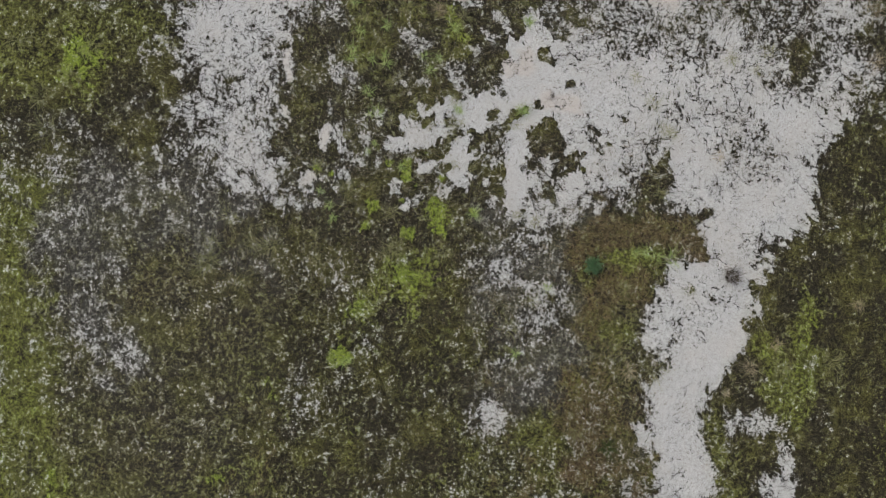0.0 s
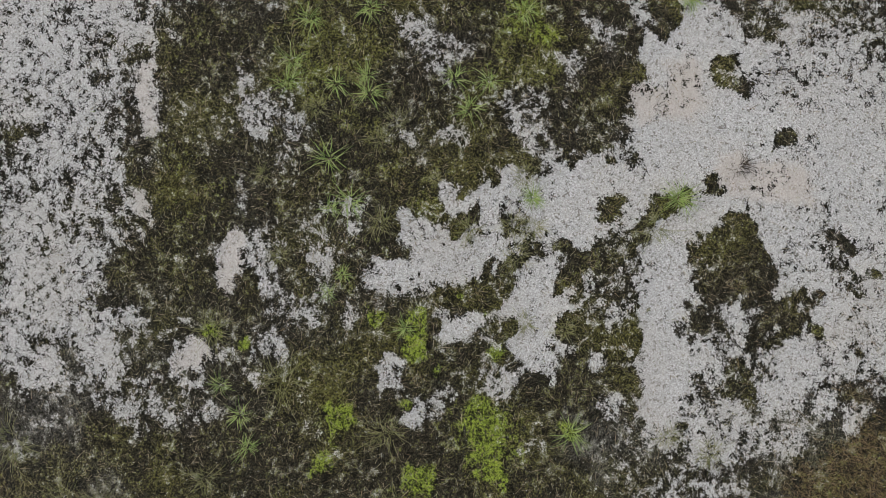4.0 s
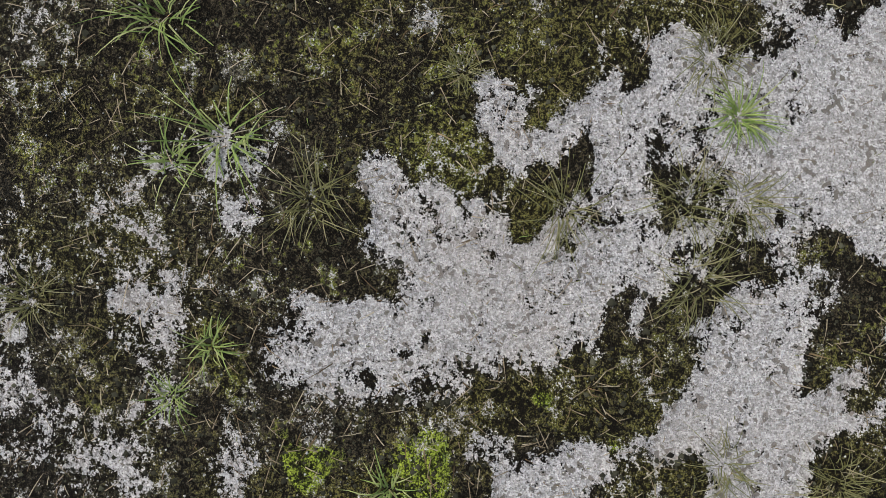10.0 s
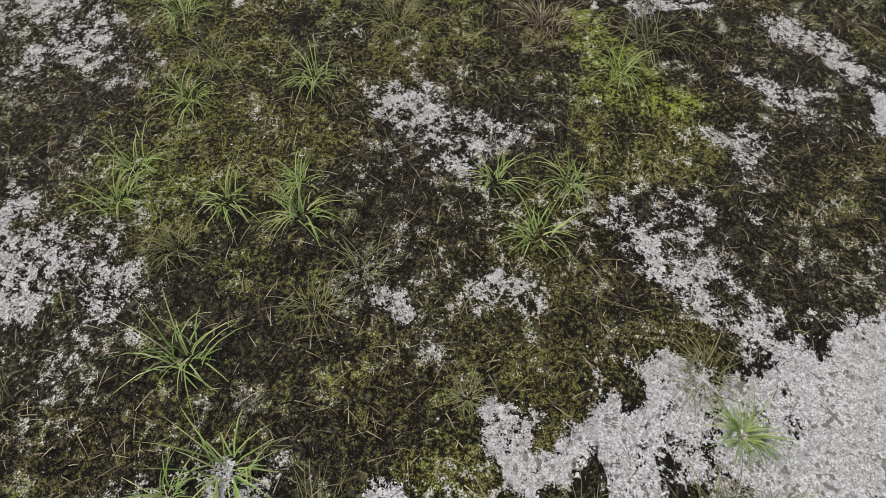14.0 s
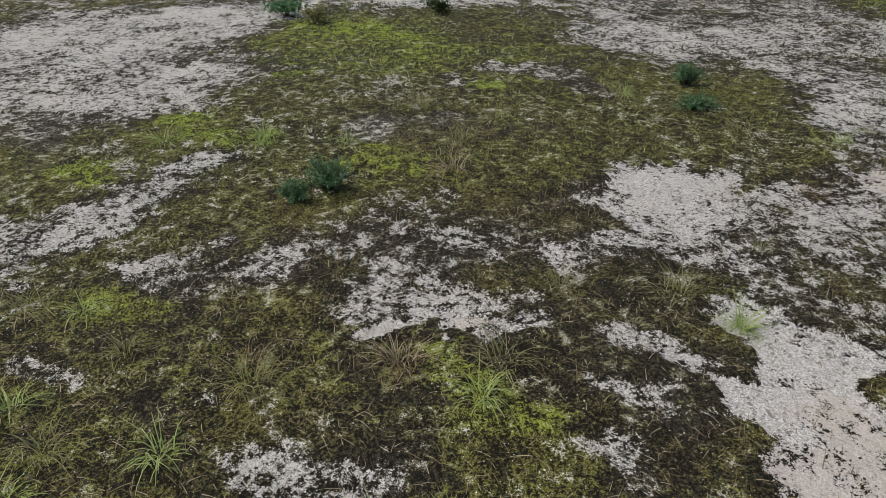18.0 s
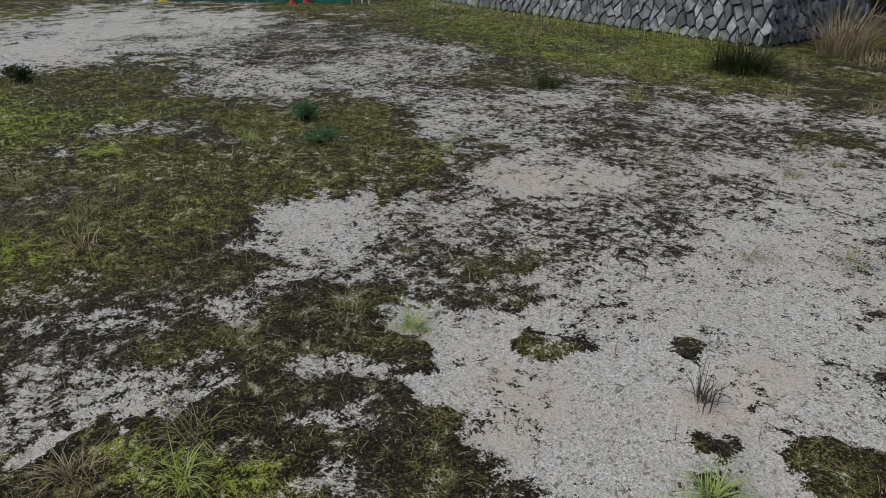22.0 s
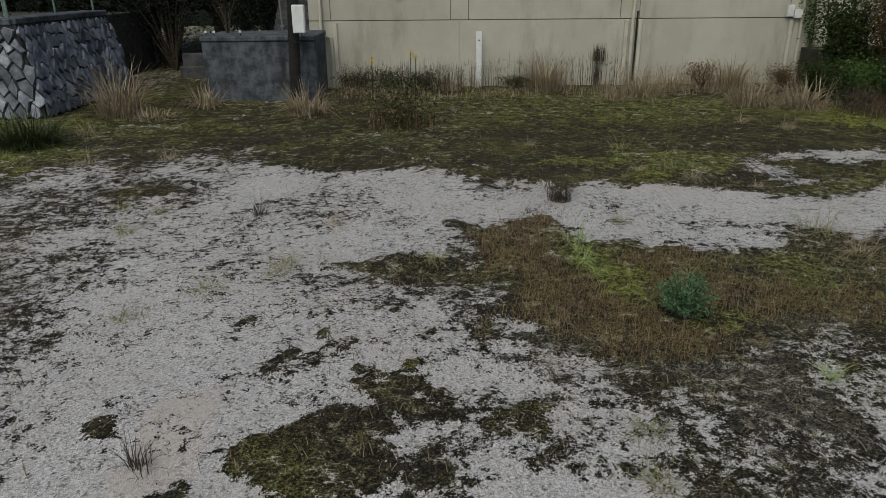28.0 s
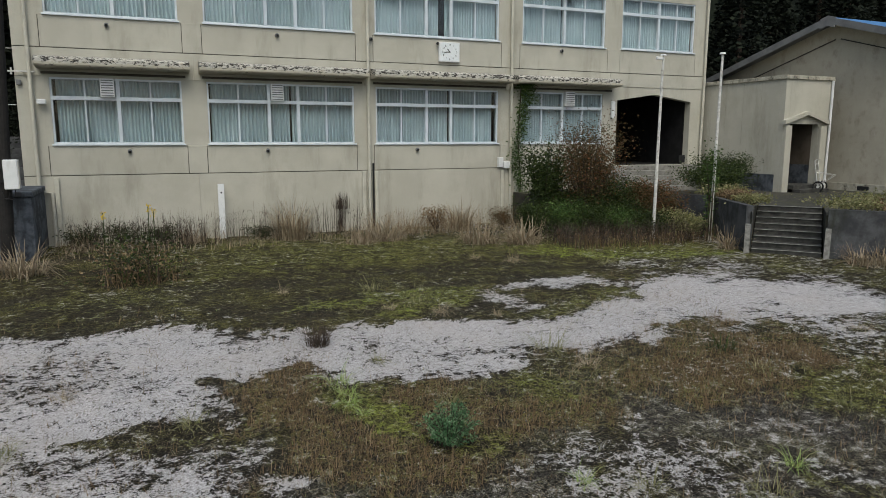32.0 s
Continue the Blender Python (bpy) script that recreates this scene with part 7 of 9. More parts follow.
M_nosing = surface("worn_step_edge", (0.18, 0.178, 0.165), (0.3, 0.295, 0.28), 9.0, 0.9, stain=(0.04, 0.04, 0.03), stain_scale=6.0, stain_amount=0.9)
steps = thing("stone_steps", "worn dark concrete steps up to the terrace", "steps")
for k in range(8):
    a0 = 0.31 * k
    quad = [on_steps(a0, -0.82), on_steps(a0, 0.82), on_steps(a0 + 0.33, 0.82), on_steps(a0 + 0.33, -0.82)]
    tread = part("step", prism(bmesh.new(), quad, 0.1375 * k - (0.1 if k == 0 else 0.02), 0.1375 * (k + 1) - 0.003), M_step, steps)
for b in (-0.93, 0.93):
    quad = [on_steps(-0.16, b - 0.065), on_steps(-0.16, b + 0.065), on_steps(0.05, b + 0.065), on_steps(0.05, b - 0.065)]
    part("newel_post", prism(bmesh.new(), quad, -0.1, 0.78), M_nosing, steps, "short weathered concrete post")
for k in range(8):
    a0 = 0.31 * k
    rng = np.random.RandomState(k)
    edge = [on_steps(a0 - 0.03 + rng.uniform(-0.014, 0.014), -0.82 + 1.64 * i / 14) for i in range(15)]
    edge += [on_steps(a0 + 0.005, 0.82), on_steps(a0 + 0.005, -0.82)]
    part("nosing", prism(bmesh.new(), edge, 0.1375 * (k + 1) - 0.016, 0.1375 * (k + 1)), M_nosing, steps)

M_tile = surface("pale_mossy_tile", (0.17, 0.165, 0.15), (0.27, 0.262, 0.24), 4.0, 0.7, stain=(0.03, 0.032, 0.02), stain_scale=3.5, stain_amount=0.85)
porch = thing("porch_steps", "mossy tiled steps before the school entrance", "steps", at=(21.1, FY, 1.1))
for k in range(5):
    part("step", boxes((-2.4 - 0.1 * (4 - k), 2.0 + 0.1 * (4 - k), -0.35 * (5 - k), -0.35 * (4 - k) - 0.004 if k < 4 else -0.03, -0.02, 0.175 * (k + 1)), bevel=0.012), M_tile, porch)
part("grille", boxes((1.3, 1.6, -0.09, -0.034, 0.95, 1.25), bevel=0.01), M_dark, porch, "small dark wall grille")

annex = thing("annex", "cream link building with a gabled doorway beside the hall", "building", at=(23.75, 14.3, 1.1))
H = 3.97
part("side_wall", boxes((0, 0.25, 0.255, 4.2, 0.62, H), bevel=0.004), M_render, annex)
part("corner_pier", boxes((0, 0.298, 0, 0.25, 0, H)), M_render, annex)
part("front_wall", boxes((1.752, 2.32, 0, 0.25, 0, H)), M_render, annex)
part("lintel", boxes((0.3, 1.75, 0, 0.25, 2.42, H)), M_render, annex)
part("plinth", boxes((-0.02, 0.25, 0.26, 4.2, -0.1, 0.62)), M_concrete, annex)
part("roof_edge", boxes((-0.06, 2.38, -0.06, 4.25, H + 0.003, H + 0.14), bevel=0.01), M_soffit, annex)
for k in range(1, 5):
    part("panel_joint", boxes((-0.006, -0.002, 0.2 + 0.84 * k, 0.206 + 0.84 * k, 0.65, H - 0.05)), M_soffit, annex)
bm = bmesh.new()
for x0_, z0_, x1_, z1_ in ((-0.08, 2.4, 1.03, 2.74), (1.03, 2.74, 2.14, 2.4)):
    v = [bm.verts.new(c) for c in ((x0_, -0.16, z0_), (x1_, -0.16, z1_), (x1_, -0.16, z1_ + 0.14), (x0_, -0.16, z0_ + 0.14),
                                   (x0_, 0.0, z0_), (x1_, 0.0, z1_), (x1_, 0.0, z1_ + 0.14), (x0_, 0.0, z0_ + 0.14))]
    for f in ((0, 1, 2, 3), (3, 2, 6, 7), (1, 0, 4, 5), (0, 3, 7, 4), (2, 1, 5, 6)):
        bm.faces.new([v[i] for i in f])
part("door_hood", bm, M_render, annex, "small gabled cream door hood")
for x0_ in (0.0, 1.75):
    part("door_pilaster", boxes((x0_, x0_ + 0.3, -0.13, -0.004, -0.05, 2.36), bevel=0.01), M_render, annex)
part("wainscot", boxes((0.302, 1.748, 1.485, 1.498, -0.04, 0.95), (0.302, 0.32, 0.26, 1.48, -0.04, 0.95), (1.73, 1.748, 0.26, 1.48, -0.04, 0.95)), M_concrete, annex, "dark blue-grey lower wall")
part("lobby", boxes((0.3, 1.75, 1.5, 1.6, -0.05, 2.7), (0.28, 0.298, 0.255, 1.6, -0.05, 2.7), (1.752, 1.77, 0.255, 1.6, -0.05, 2.7), (0.3, 1.75, 0.26, 1.49, 2.71, 2.76)), surface("brown_lobby_board", (0.07, 0.055, 0.04), (0.11, 0.09, 0.07), 2.0), annex)
part("door", boxes((0.5, 1.4, 1.42, 1.48, 0.2, 2.2), bevel=0.01), M_dark, annex, "dark timber door")
for k in range(2):
    part("door_step", boxes((0.3, 1.75, -0.35 - 0.3 * (1 - k), 0.6, -0.05 + 0.001, 0.13 * (k + 1)), bevel=0.01), M_step, annex)
part("drain_pipe", tube(bmesh.new(), ((2.24, -0.07, H), (2.24, -0.07, 2.0), (2.22, -0.07, 0)), 0.045), M_white, annex)

hall = thing("assembly_hall", "large cream rendered hall with a shallow blue metal gable roof", "building", at=(26.8, 14.81, 1.1))
bm = bmesh.new()
HALF, EAVE, RIDGE = 7.4, 3.95, 6.2
v = [[bm.verts.new((x, y, z)) for y, z in ((-HALF, 0), (HALF, 0), (HALF, EAVE), (0, RIDGE), (-HALF, EAVE))] for x in (0.0, 14.0)]
bm.faces.new(v[0][::-1])
bm.faces.new(v[1])
for k in range(5):
    bm.faces.new((v[0][k], v[0][(k + 1) % 5], v[1][(k + 1) % 5], v[1][k]))
bmesh.ops.recalc_face_normals(bm, faces=bm.faces[:])
part("wall", bm, surface("stained_hall_render", (0.37, 0.345, 0.28), (0.43, 0.4, 0.33), 0.7, 0.85, stain=(0.16, 0.125, 0.085), stain_scale=2.4, stain_amount=0.45, streak=0.3), hall)
part("plinth", boxes((-0.05, -0.003, -HALF, HALF, -0.1, 0.28), bevel=0.01), M_soffit, hall)
for y in (-1.55, -4.5, 3.0):
    part("floor_vent", boxes((-0.058, -0.051, y - 0.22, y + 0.22, 0.04, 0.2)), M_dark, hall)
for s in (1, -1):
    slope = math.atan2(RIDGE - EAVE, HALF)
    ln = HALF / math.cos(slope) + 0.7
    roof = part("roof", boxes((-0.62, 14.3, 0, ln, 0.02, 0.1)), M_bluroof, hall, "blue ribbed metal roof")
    roof.matrix_basis = Matrix.Translation((0, 0, RIDGE)) @ Matrix.Rotation(-slope if s > 0 else math.pi + slope, 4, "X") @ (Matrix.Identity(4) if s > 0 else Matrix.Scale(-1, 4, (0, 0, 1)))
    edge = part("bargeboard", boxes((-0.66, -0.6, 0, ln + 0.02, -0.14, 0.1), (-0.6, 0.0, 0, ln, -0.03, 0.018)), M_greyfascia, hall)
    edge.matrix_basis = roof.matrix_basis
    strip = part("gable_strip", boxes((-0.03, -0.003, 0.3, ln - 1.0, -0.62, -0.58)), M_joint, hall)
    strip.matrix_basis = roof.matrix_basis


bm = bmesh.new()
v = [[bm.verts.new((x, y, RIDGE + z)) for y, z in ((-0.3, -0.31), (0.0, -0.22), (0.3, -0.31), (0.3, 0.05), (0.0, 0.14), (-0.3, 0.05))] for x in (-0.665, -0.595)]
bm.faces.new(v[0])
bm.faces.new(v[1][::-1])
for k in range(6):
    bm.faces.new((v[0][k], v[0][(k + 1) % 6], v[1][(k + 1) % 6], v[1][k]))
bmesh.ops.recalc_face_normals(bm, faces=bm.faces[:])
part("ridge_board", bm, M_greyfascia, hall)


def flagpole(x, y, tall, label):
    f = thing("flagpole", label, "flagpole", "flagpoles", at=(x, y, 0))
    part("shaft", tube(bmesh.new(), ((0, 0, -0.1), (0.02, 0, tall * 0.5), (0.05, 0, tall)), [0.05, 0.045, 0.035], 12), M_steel, f)
    part("cap", tube(bmesh.new(), ((0.05, 0, tall), (0.05, 0, tall + 0.05)), [0.09, 0.07], 12), M_white, f)
    return f


f = flagpole(16.77, 12.61, 5.36, "white steel flagpole with a side arm, rising from the shrubs")
part("arm", boxes((-0.2, 0.08, -0.03, 0.03, 5.25, 5.33), bevel=0.01), M_white, f)
flagpole(18.3, 11.9, 5.4, "white steel flagpole wrapped in creeper")

cart = thing("hand_cart", "grey tubular hand cart leaning on the annex wall", "cart", at=(25.3, 13.75, 1.1), turn=25)
for x in (-0.22, 0.22):
    part("side_tube", tube(bmesh.new(), ((x, 0.12, 0.2), (x, 0.28, 1.1), (x, 0.2, 1.18)), 0.018, 8), M_steel, cart)
    part("side_brace", tube(bmesh.new(), ((x, 0.2, 0.7), (x, -0.35, 0.62), (x, 0.14, 0.25)), 0.015, 8), M_steel, cart)
for z, y in ((0.35, 0.145), (0.75, 0.21), (1.0, 0.262)):
    part("cross_tube", tube(bmesh.new(), ((-0.22, y, z), (0.22, y, z)), 0.014, 8), M_steel, cart)
for x in (-0.26, 0.26):
    bm = bmesh.new()
    tube(bm, [(x, 0.1 + 0.17 * math.cos(a), 0.2 + 0.17 * math.sin(a)) for a in (2 * math.pi * k / 16 for k in range(17))], 0.028, 8)
    wheel = part("wheel", bm, M_dark, cart, "black rubber wheel")
    part("hub", tube(bmesh.new(), ((x - 0.03, 0.1, 0.2), (x + 0.03, 0.1, 0.2)), 0.05, 10), M_steel, wheel)

# ---- far side of the yard ----
M_net = surface("green_windbreak_sheet", (0.012, 0.09, 0.065), (0.02, 0.13, 0.095), 1.5, 0.7, stain=(0.12, 0.24, 0.2), stain_scale=3.0, stain_amount=0.6, streak=0.8)
net = thing("windbreak_fence", "green mesh windbreak fence on steel posts at the yard's edge", "fence", at=(-20.0, 10.0, 0), turn=225)
verts, faces = [], []
for i in range(241):
    x = i * 0.06
    d = 0.04 * math.sin(x * 3.1) + 0.025 * math.sin(x * 7.7 + 1)
    verts += [(x, d, 0.05), (x, d * 0.3, 1.6), (x, -0.02, 3.2)]
    if i:
        k = 3 * i
        faces += [(k - 3, k, k + 1, k - 2), (k - 2, k + 1, k + 2, k - 1)]
mesh_of("sheet", verts, faces, M_net, net, smooth=True)
for k in range(9):
    part("post", tube(bmesh.new(), ((1.8 * k, 0.1, -0.1), (1.8 * k, 0.1, 3.3)), 0.035, 8), M_fence, net)
for k in range(2):
    part("loose_post", tube(bmesh.new(), ((-0.35 - 0.25 * k, 0.0, -0.1), (-0.3 - 0.25 * k, 0.0, 2.6)), 0.03, 8), M_steel, net)


def cone(x, y, material, label, s=1.0):
    c = thing("traffic_cone", label, "traffic cone", "traffic cones", at=(x, y, 0), turn=x * 40)
    part("foot", boxes((-0.19 * s, 0.19 * s, -0.19 * s, 0.19 * s, 0.02, 0.06), bevel=0.015), material, c)
    part("shell", tube(bmesh.new(), ((0, 0, 0.06), (0, 0, 0.6 * s), (0, 0, 0.72 * s)), [0.15 * s, 0.045 * s, 0.03 * s], 18), material, c)


M_red = surface("red_plastic", (0.5, 0.03, 0.035), (0.6, 0.05, 0.05), 4.0, 0.5)
M_yel = surface("yellow_plastic", (0.6, 0.5, 0.1), (0.7, 0.6, 0.16), 4.0, 0.5)
cone(-25.2, 4.25, M_white, "faded white plastic traffic cone before the green fence")
cone(-25.0, 4.75, M_yel, "pale yellow plastic traffic cone before the green fence")
cone(-25.3, 5.65, M_red, "red plastic traffic cone before the green fence")
cone(-21.4, 8.26, M_red, "red plastic traffic cone near the fence end", 0.65)
cone(-21.2, 8.73, M_red, "red plastic traffic cone near the fence end", 0.65)

# ---- plants ----
GREENS = {"fresh": M_grass, "thick": M_grass, "dull": M_dullgrass, "grey": M_dullgrass, "dry": M_dry, "dark": M_ivy, "twig": M_twig}
WORDS = {"fresh": "tuft of fresh green grass with long arching blades", "thick": "dense clump of bright green grass growing in the grit",
         "dull": "thin tuft of dull yellow-green grass", "grey": "low tuft of wiry grey-green grass", "dry": "tuft of dry straw-coloured grass",
         "dark": "dark green weed clump in the moss", "twig": "small dark twiggy weed"}
plant_rng = np.random.RandomState(21)


def tuft(kind, x, y, size):
    """One grass tuft: blades from a small crown, leaning outwards."""
    n = {"fresh": 40, "thick": 80, "dull": 60, "grey": 60, "dry": 60, "dark": 90, "twig": 170 if size > 0.45 else 45}[kind]
    wide = {"fresh": 0.0072, "thick": 0.0075, "dull": 0.005, "grey": 0.005, "dry": 0.006, "dark": 0.012, "twig": 0.007}[kind] * (0.7 + size)
    r = plant_rng.uniform(0, 1, n) ** 0.7 * size * (0.22 if kind in ("fresh", "thick") else 0.34)
    a = plant_rng.uniform(0, 2 * np.pi, n)
    base = np.stack([r * np.cos(a), r * np.sin(a), np.full(n, -0.01)], 1)
    lean = plant_rng.uniform(0.4, 1.5, n) if kind != "twig" else plant_rng.uniform(0.1, 0.8, n)
    az = a + plant_rng.normal(0, 0.9, n)
    v, f = blades(plant_rng, base, size * {"fresh": 0.78, "dull": 0.85}.get(kind, 1.0) * plant_rng.uniform(0.35, 1.15, n), lean, wide, az, bend=0.55, steps=4)
    ob = mesh_of("grass_tuft", v, f, GREENS[kind])
    ob.matrix_basis = pose(x, y, float(ground_z(x, y)))
    tagged(ob, WORDS[kind], "grass tuft", kind + " tufts in the yard")


tuft("fresh", 1.06, -4.47, 0.34)
tuft("fresh", 0.84, -4.53, 0.26)
tuft("fresh", 0.85, -5.48, 0.32)
tuft("fresh", 1.11, -5.48, 0.36)
tuft("fresh", 1.02, -4.89, 0.30)
tuft("fresh", 1.03, -3.23, 0.36)
tuft("fresh", 0.69, -3.48, 0.30)
tuft("fresh", 0.65, -3.06, 0.30)
tuft("fresh", 1.94, -4.82, 0.42)
tuft("fresh", 2.41, -4.47, 0.42)
tuft("fresh", 2.55, -4.69, 0.25)
tuft("dull", 2.62, -4.06, 0.30)
tuft("dull", 1.72, -2.43, 0.28)
tuft("thick", 1.96, -2.27, 0.21)
tuft("grey", 2.49, -2.96, 0.25)
tuft("dull", 2.37, -2.44, 0.30)
tuft("dull", 2.32, -2.20, 0.28)
tuft("dull", 1.34, -5.07, 0.25)
tuft("dull", 1.33, -4.10, 0.28)
tuft("dull", 1.96, -3.50, 0.15)
tuft("dull", 2.28, -5.57, 0.22)
tuft("dull", 1.59, -4.28, 0.25)
tuft("dull", 2.71, -2.32, 0.32)
tuft("dull", 3.24, -5.19, 0.22)
tuft("fresh", 3.56, -4.53, 0.20)
tuft("fresh", 3.32, -4.39, 0.22)
tuft("dull", 3.47, -2.09, 0.25)
tuft("dull", 3.48, -1.60, 0.25)
tuft("fresh", 3.81, -3.52, 0.25)
tuft("dull", 4.28, -5.85, 0.40)
tuft("dull", 4.72, -4.90, 0.50)
tuft("fresh", 5.23, -5.31, 0.30)
tuft("fresh", 5.59, -5.14, 0.30)
tuft("dull", 6.05, -5.58, 0.30)
tuft("dull", 5.12, -3.54, 0.40)
tuft("thick", 1.65, -0.51, 0.29)
tuft("dull", 2.07, -0.72, 0.40)
tuft("fresh", 0.02, -4.66, 0.35)
tuft("fresh", 4.71, -1.30, 0.35)
tuft("dull", 6.04, -7.98, 0.50)
tuft("fresh", 4.90, -5.62, 0.25)
tuft("dull", 6.90, -8.27, 0.50)
tuft("dull", 7.47, -8.40, 0.60)
tuft("dull", 6.18, -3.44, 0.50)
tuft("dull", 5.90, -1.92, 0.40)
tuft("dull", 6.82, -5.36, 0.40)
tuft("fresh", 4.91, 3.61, 0.40)
tuft("fresh", 4.97, 4.31, 0.60)
tuft("dull", 6.01, 3.20, 0.40)
tuft("dull", 6.60, -6.70, 0.50)
tuft("dull", 7.43, -8.31, 0.70)
tuft("dull", 3.73, -13.74, 0.70)
tuft("dull", 4.63, -13.41, 0.80)
tuft("dull", 1.68, -10.52, 0.60)
tuft("dull", 2.24, -12.65, 0.60)
tuft("dull", 8.06, 4.47, 0.70)
tuft("dull", 6.08, -3.28, 0.50)
tuft("dull", 6.92, 9.23, 0.70)
tuft("dull", 7.34, 7.86, 0.60)
tuft("dull", 7.66, 0.23, 0.50)
tuft("fresh", 9.44, -4.08, 0.40)
tuft("dull", 6.66, -7.18, 0.50)
tuft("dull", 3.11, -12.97, 0.60)
tuft("dull", 2.32, -14.72, 0.70)
tuft("fresh", -4.84, -3.70, 0.35)
tuft("grey", -6.23, -2.73, 0.45)
tuft("fresh", -4.28, 2.20, 0.40)
tuft("thick", -0.81, -0.81, 0.28)
tuft("dull", -1.29, -1.09, 0.40)
tuft("fresh", -4.91, -4.68, 0.50)
tuft("dry", -3.92, -2.53, 0.35)
tuft("fresh", -0.27, -2.78, 0.35)
tuft("dull", -0.54, -4.22, 0.35)
tuft("dull", -6.36, 0.17, 0.50)
tuft("dull", -5.49, -1.80, 0.35)
tuft("grey", -4.74, -2.33, 0.40)
tuft("dull", -10.65, 9.78, 1.10)
tuft("dull", -10.42, 11.65, 1.00)
tuft("dark", -6.14, 5.97, 0.60)
tuft("dull", -1.89, -0.08, 0.20)
tuft("dull", -4.77, 1.15, 0.40)
tuft("fresh", -0.46, -5.65, 0.35)
tuft("dull", -0.07, -5.33, 0.30)
tuft("fresh", 0.29, -5.37, 0.35)
tuft("grey", -0.62, -2.60, 0.35)
tuft("fresh", -1.49, -5.57, 0.30)
tuft("fresh", -5.15, -4.65, 0.40)
tuft("fresh", -5.11, -5.86, 0.40)
tuft("dull", -1.01, -6.04, 0.25)
tuft("dull", -0.97, -5.13, 0.25)
tuft("dull", -1.58, -5.99, 0.35)
tuft("dry", -0.68, -3.28, 0.30)
tuft("grey", -6.03, -2.72, 0.40)
tuft("fresh", -6.33, 0.22, 0.35)
tuft("twig", 0.81, 5.51, 0.35)
tuft("dull", 0.16, 2.44, 0.30)
tuft("grey", 0.79, 3.03, 0.40)
tuft("dull", 1.47, 3.49, 0.40)
tuft("dull", -6.46, 5.86, 0.60)
tuft("dark", -6.22, 6.08, 0.50)
tuft("dull", -4.46, 6.45, 0.60)
tuft("dull", -1.53, -1.95, 0.25)
tuft("twig", 1.12, 0.18, 0.30)
tuft("dull", -4.60, 2.74, 0.25)
tuft("grey", -0.79, 4.91, 0.35)
tuft("dull", -1.24, 5.89, 0.40)
tuft("dry", -2.86, 8.56, 0.50)
tuft("fresh", 4.96, 3.89, 0.35)
tuft("fresh", 4.98, 3.29, 0.25)
tuft("twig", 5.11, 6.04, 0.50)
tuft("dull", 3.20, 3.66, 0.40)
tuft("grey", 4.65, 0.40, 0.30)
tuft("dull", 4.53, -0.13, 0.25)
tuft("grey", 5.71, 4.98, 0.25)
tuft("dull", -0.64, 5.69, 0.30)
tuft("dry", -1.52, 8.86, 0.50)
tuft("dry", -4.06, 11.27, 0.60)
tuft("dull", 1.52, 3.71, 0.30)
tuft("dry", 1.88, 5.07, 0.30)
tuft("fresh", 8.30, 0.55, 0.35)
tuft("grey", 6.83, 0.78, 0.30)
tuft("fresh", 6.34, 1.09, 0.30)
tuft("dry", 8.21, 3.69, 0.40)
tuft("dry", 13.27, 3.47, 0.40)
tuft("dry", 6.75, 7.60, 0.30)
tuft("dry", 7.50, 7.06, 0.35)
tuft("dull", 13.07, 9.83, 0.60)
tuft("dull", 10.14, 1.38, 0.35)
tuft("dry", 8.32, 6.51, 0.20)
tuft("dull", 5.01, 13.89, 0.30)
tuft("dull", 10.19, 2.60, 0.40)
tuft("dark", 10.45, 3.54, 0.40)
tuft("dry", 11.03, 10.93, 0.50)
tuft("dry", 10.37, 11.64, 0.40)
tuft("dry", 5.24, 9.68, 0.30)


def bush(name, x, y, z, width, tall, material, leaf, n, label, category="shrub", stems=9, lumps=7, seed=1, lean=(0, 0), slim=0.28, rise=0.0):
    """A shrub: stems from the root, and clumps of small leaves with gaps between."""
    rng = np.random.RandomState(seed)
    b = thing(name, label, category, at=(x, y, z))
    bm = bmesh.new()
    tips = []
    for k in range(stems):
        a = rng.uniform(0, 2 * np.pi)
        r = width * 0.5 * rng.uniform(0.3, 0.95)
        h = tall * rng.uniform(0.55, 1.0)
        mid = (r * 0.4 * math.cos(a), r * 0.4 * math.sin(a), h * 0.5)
        tip = (r * math.cos(a) + lean[0], r * math.sin(a) + lean[1], h)
        tube(bm, ((0.02 * math.cos(a), 0.02 * math.sin(a), -0.05), mid, tip), [0.012 + 0.008 * tall, 0.008 + 0.004 * tall, 0.004], 5)
        tips += [np.array(tip), np.array(mid) * 0.5 + np.array(tip) * 0.5]
    tagged(part("branchwork", bm, M_twig, b), kind="stuff" if name == "thicket" else "")
    tips = np.array(tips)
    for k in range(lumps):
        tips = np.vstack([tips, [rng.normal(0, width * 0.22), rng.normal(0, width * 0.22), tall * rng.uniform(0.25, 0.9)]])
    pick = tips[rng.randint(0, len(tips), n)]
    c = pick + rng.normal(0, 1, (n, 3)) * (width * 0.13, width * 0.13, tall * 0.11)
    c[:, 2] = np.clip(c[:, 2], 0.02, None)
    v, f = leaves(rng, c, leaf * rng.uniform(0.6, 1.3, n), 0.5, slim, rise)
    mesh_of("foliage", v, f, material, b)
    return b


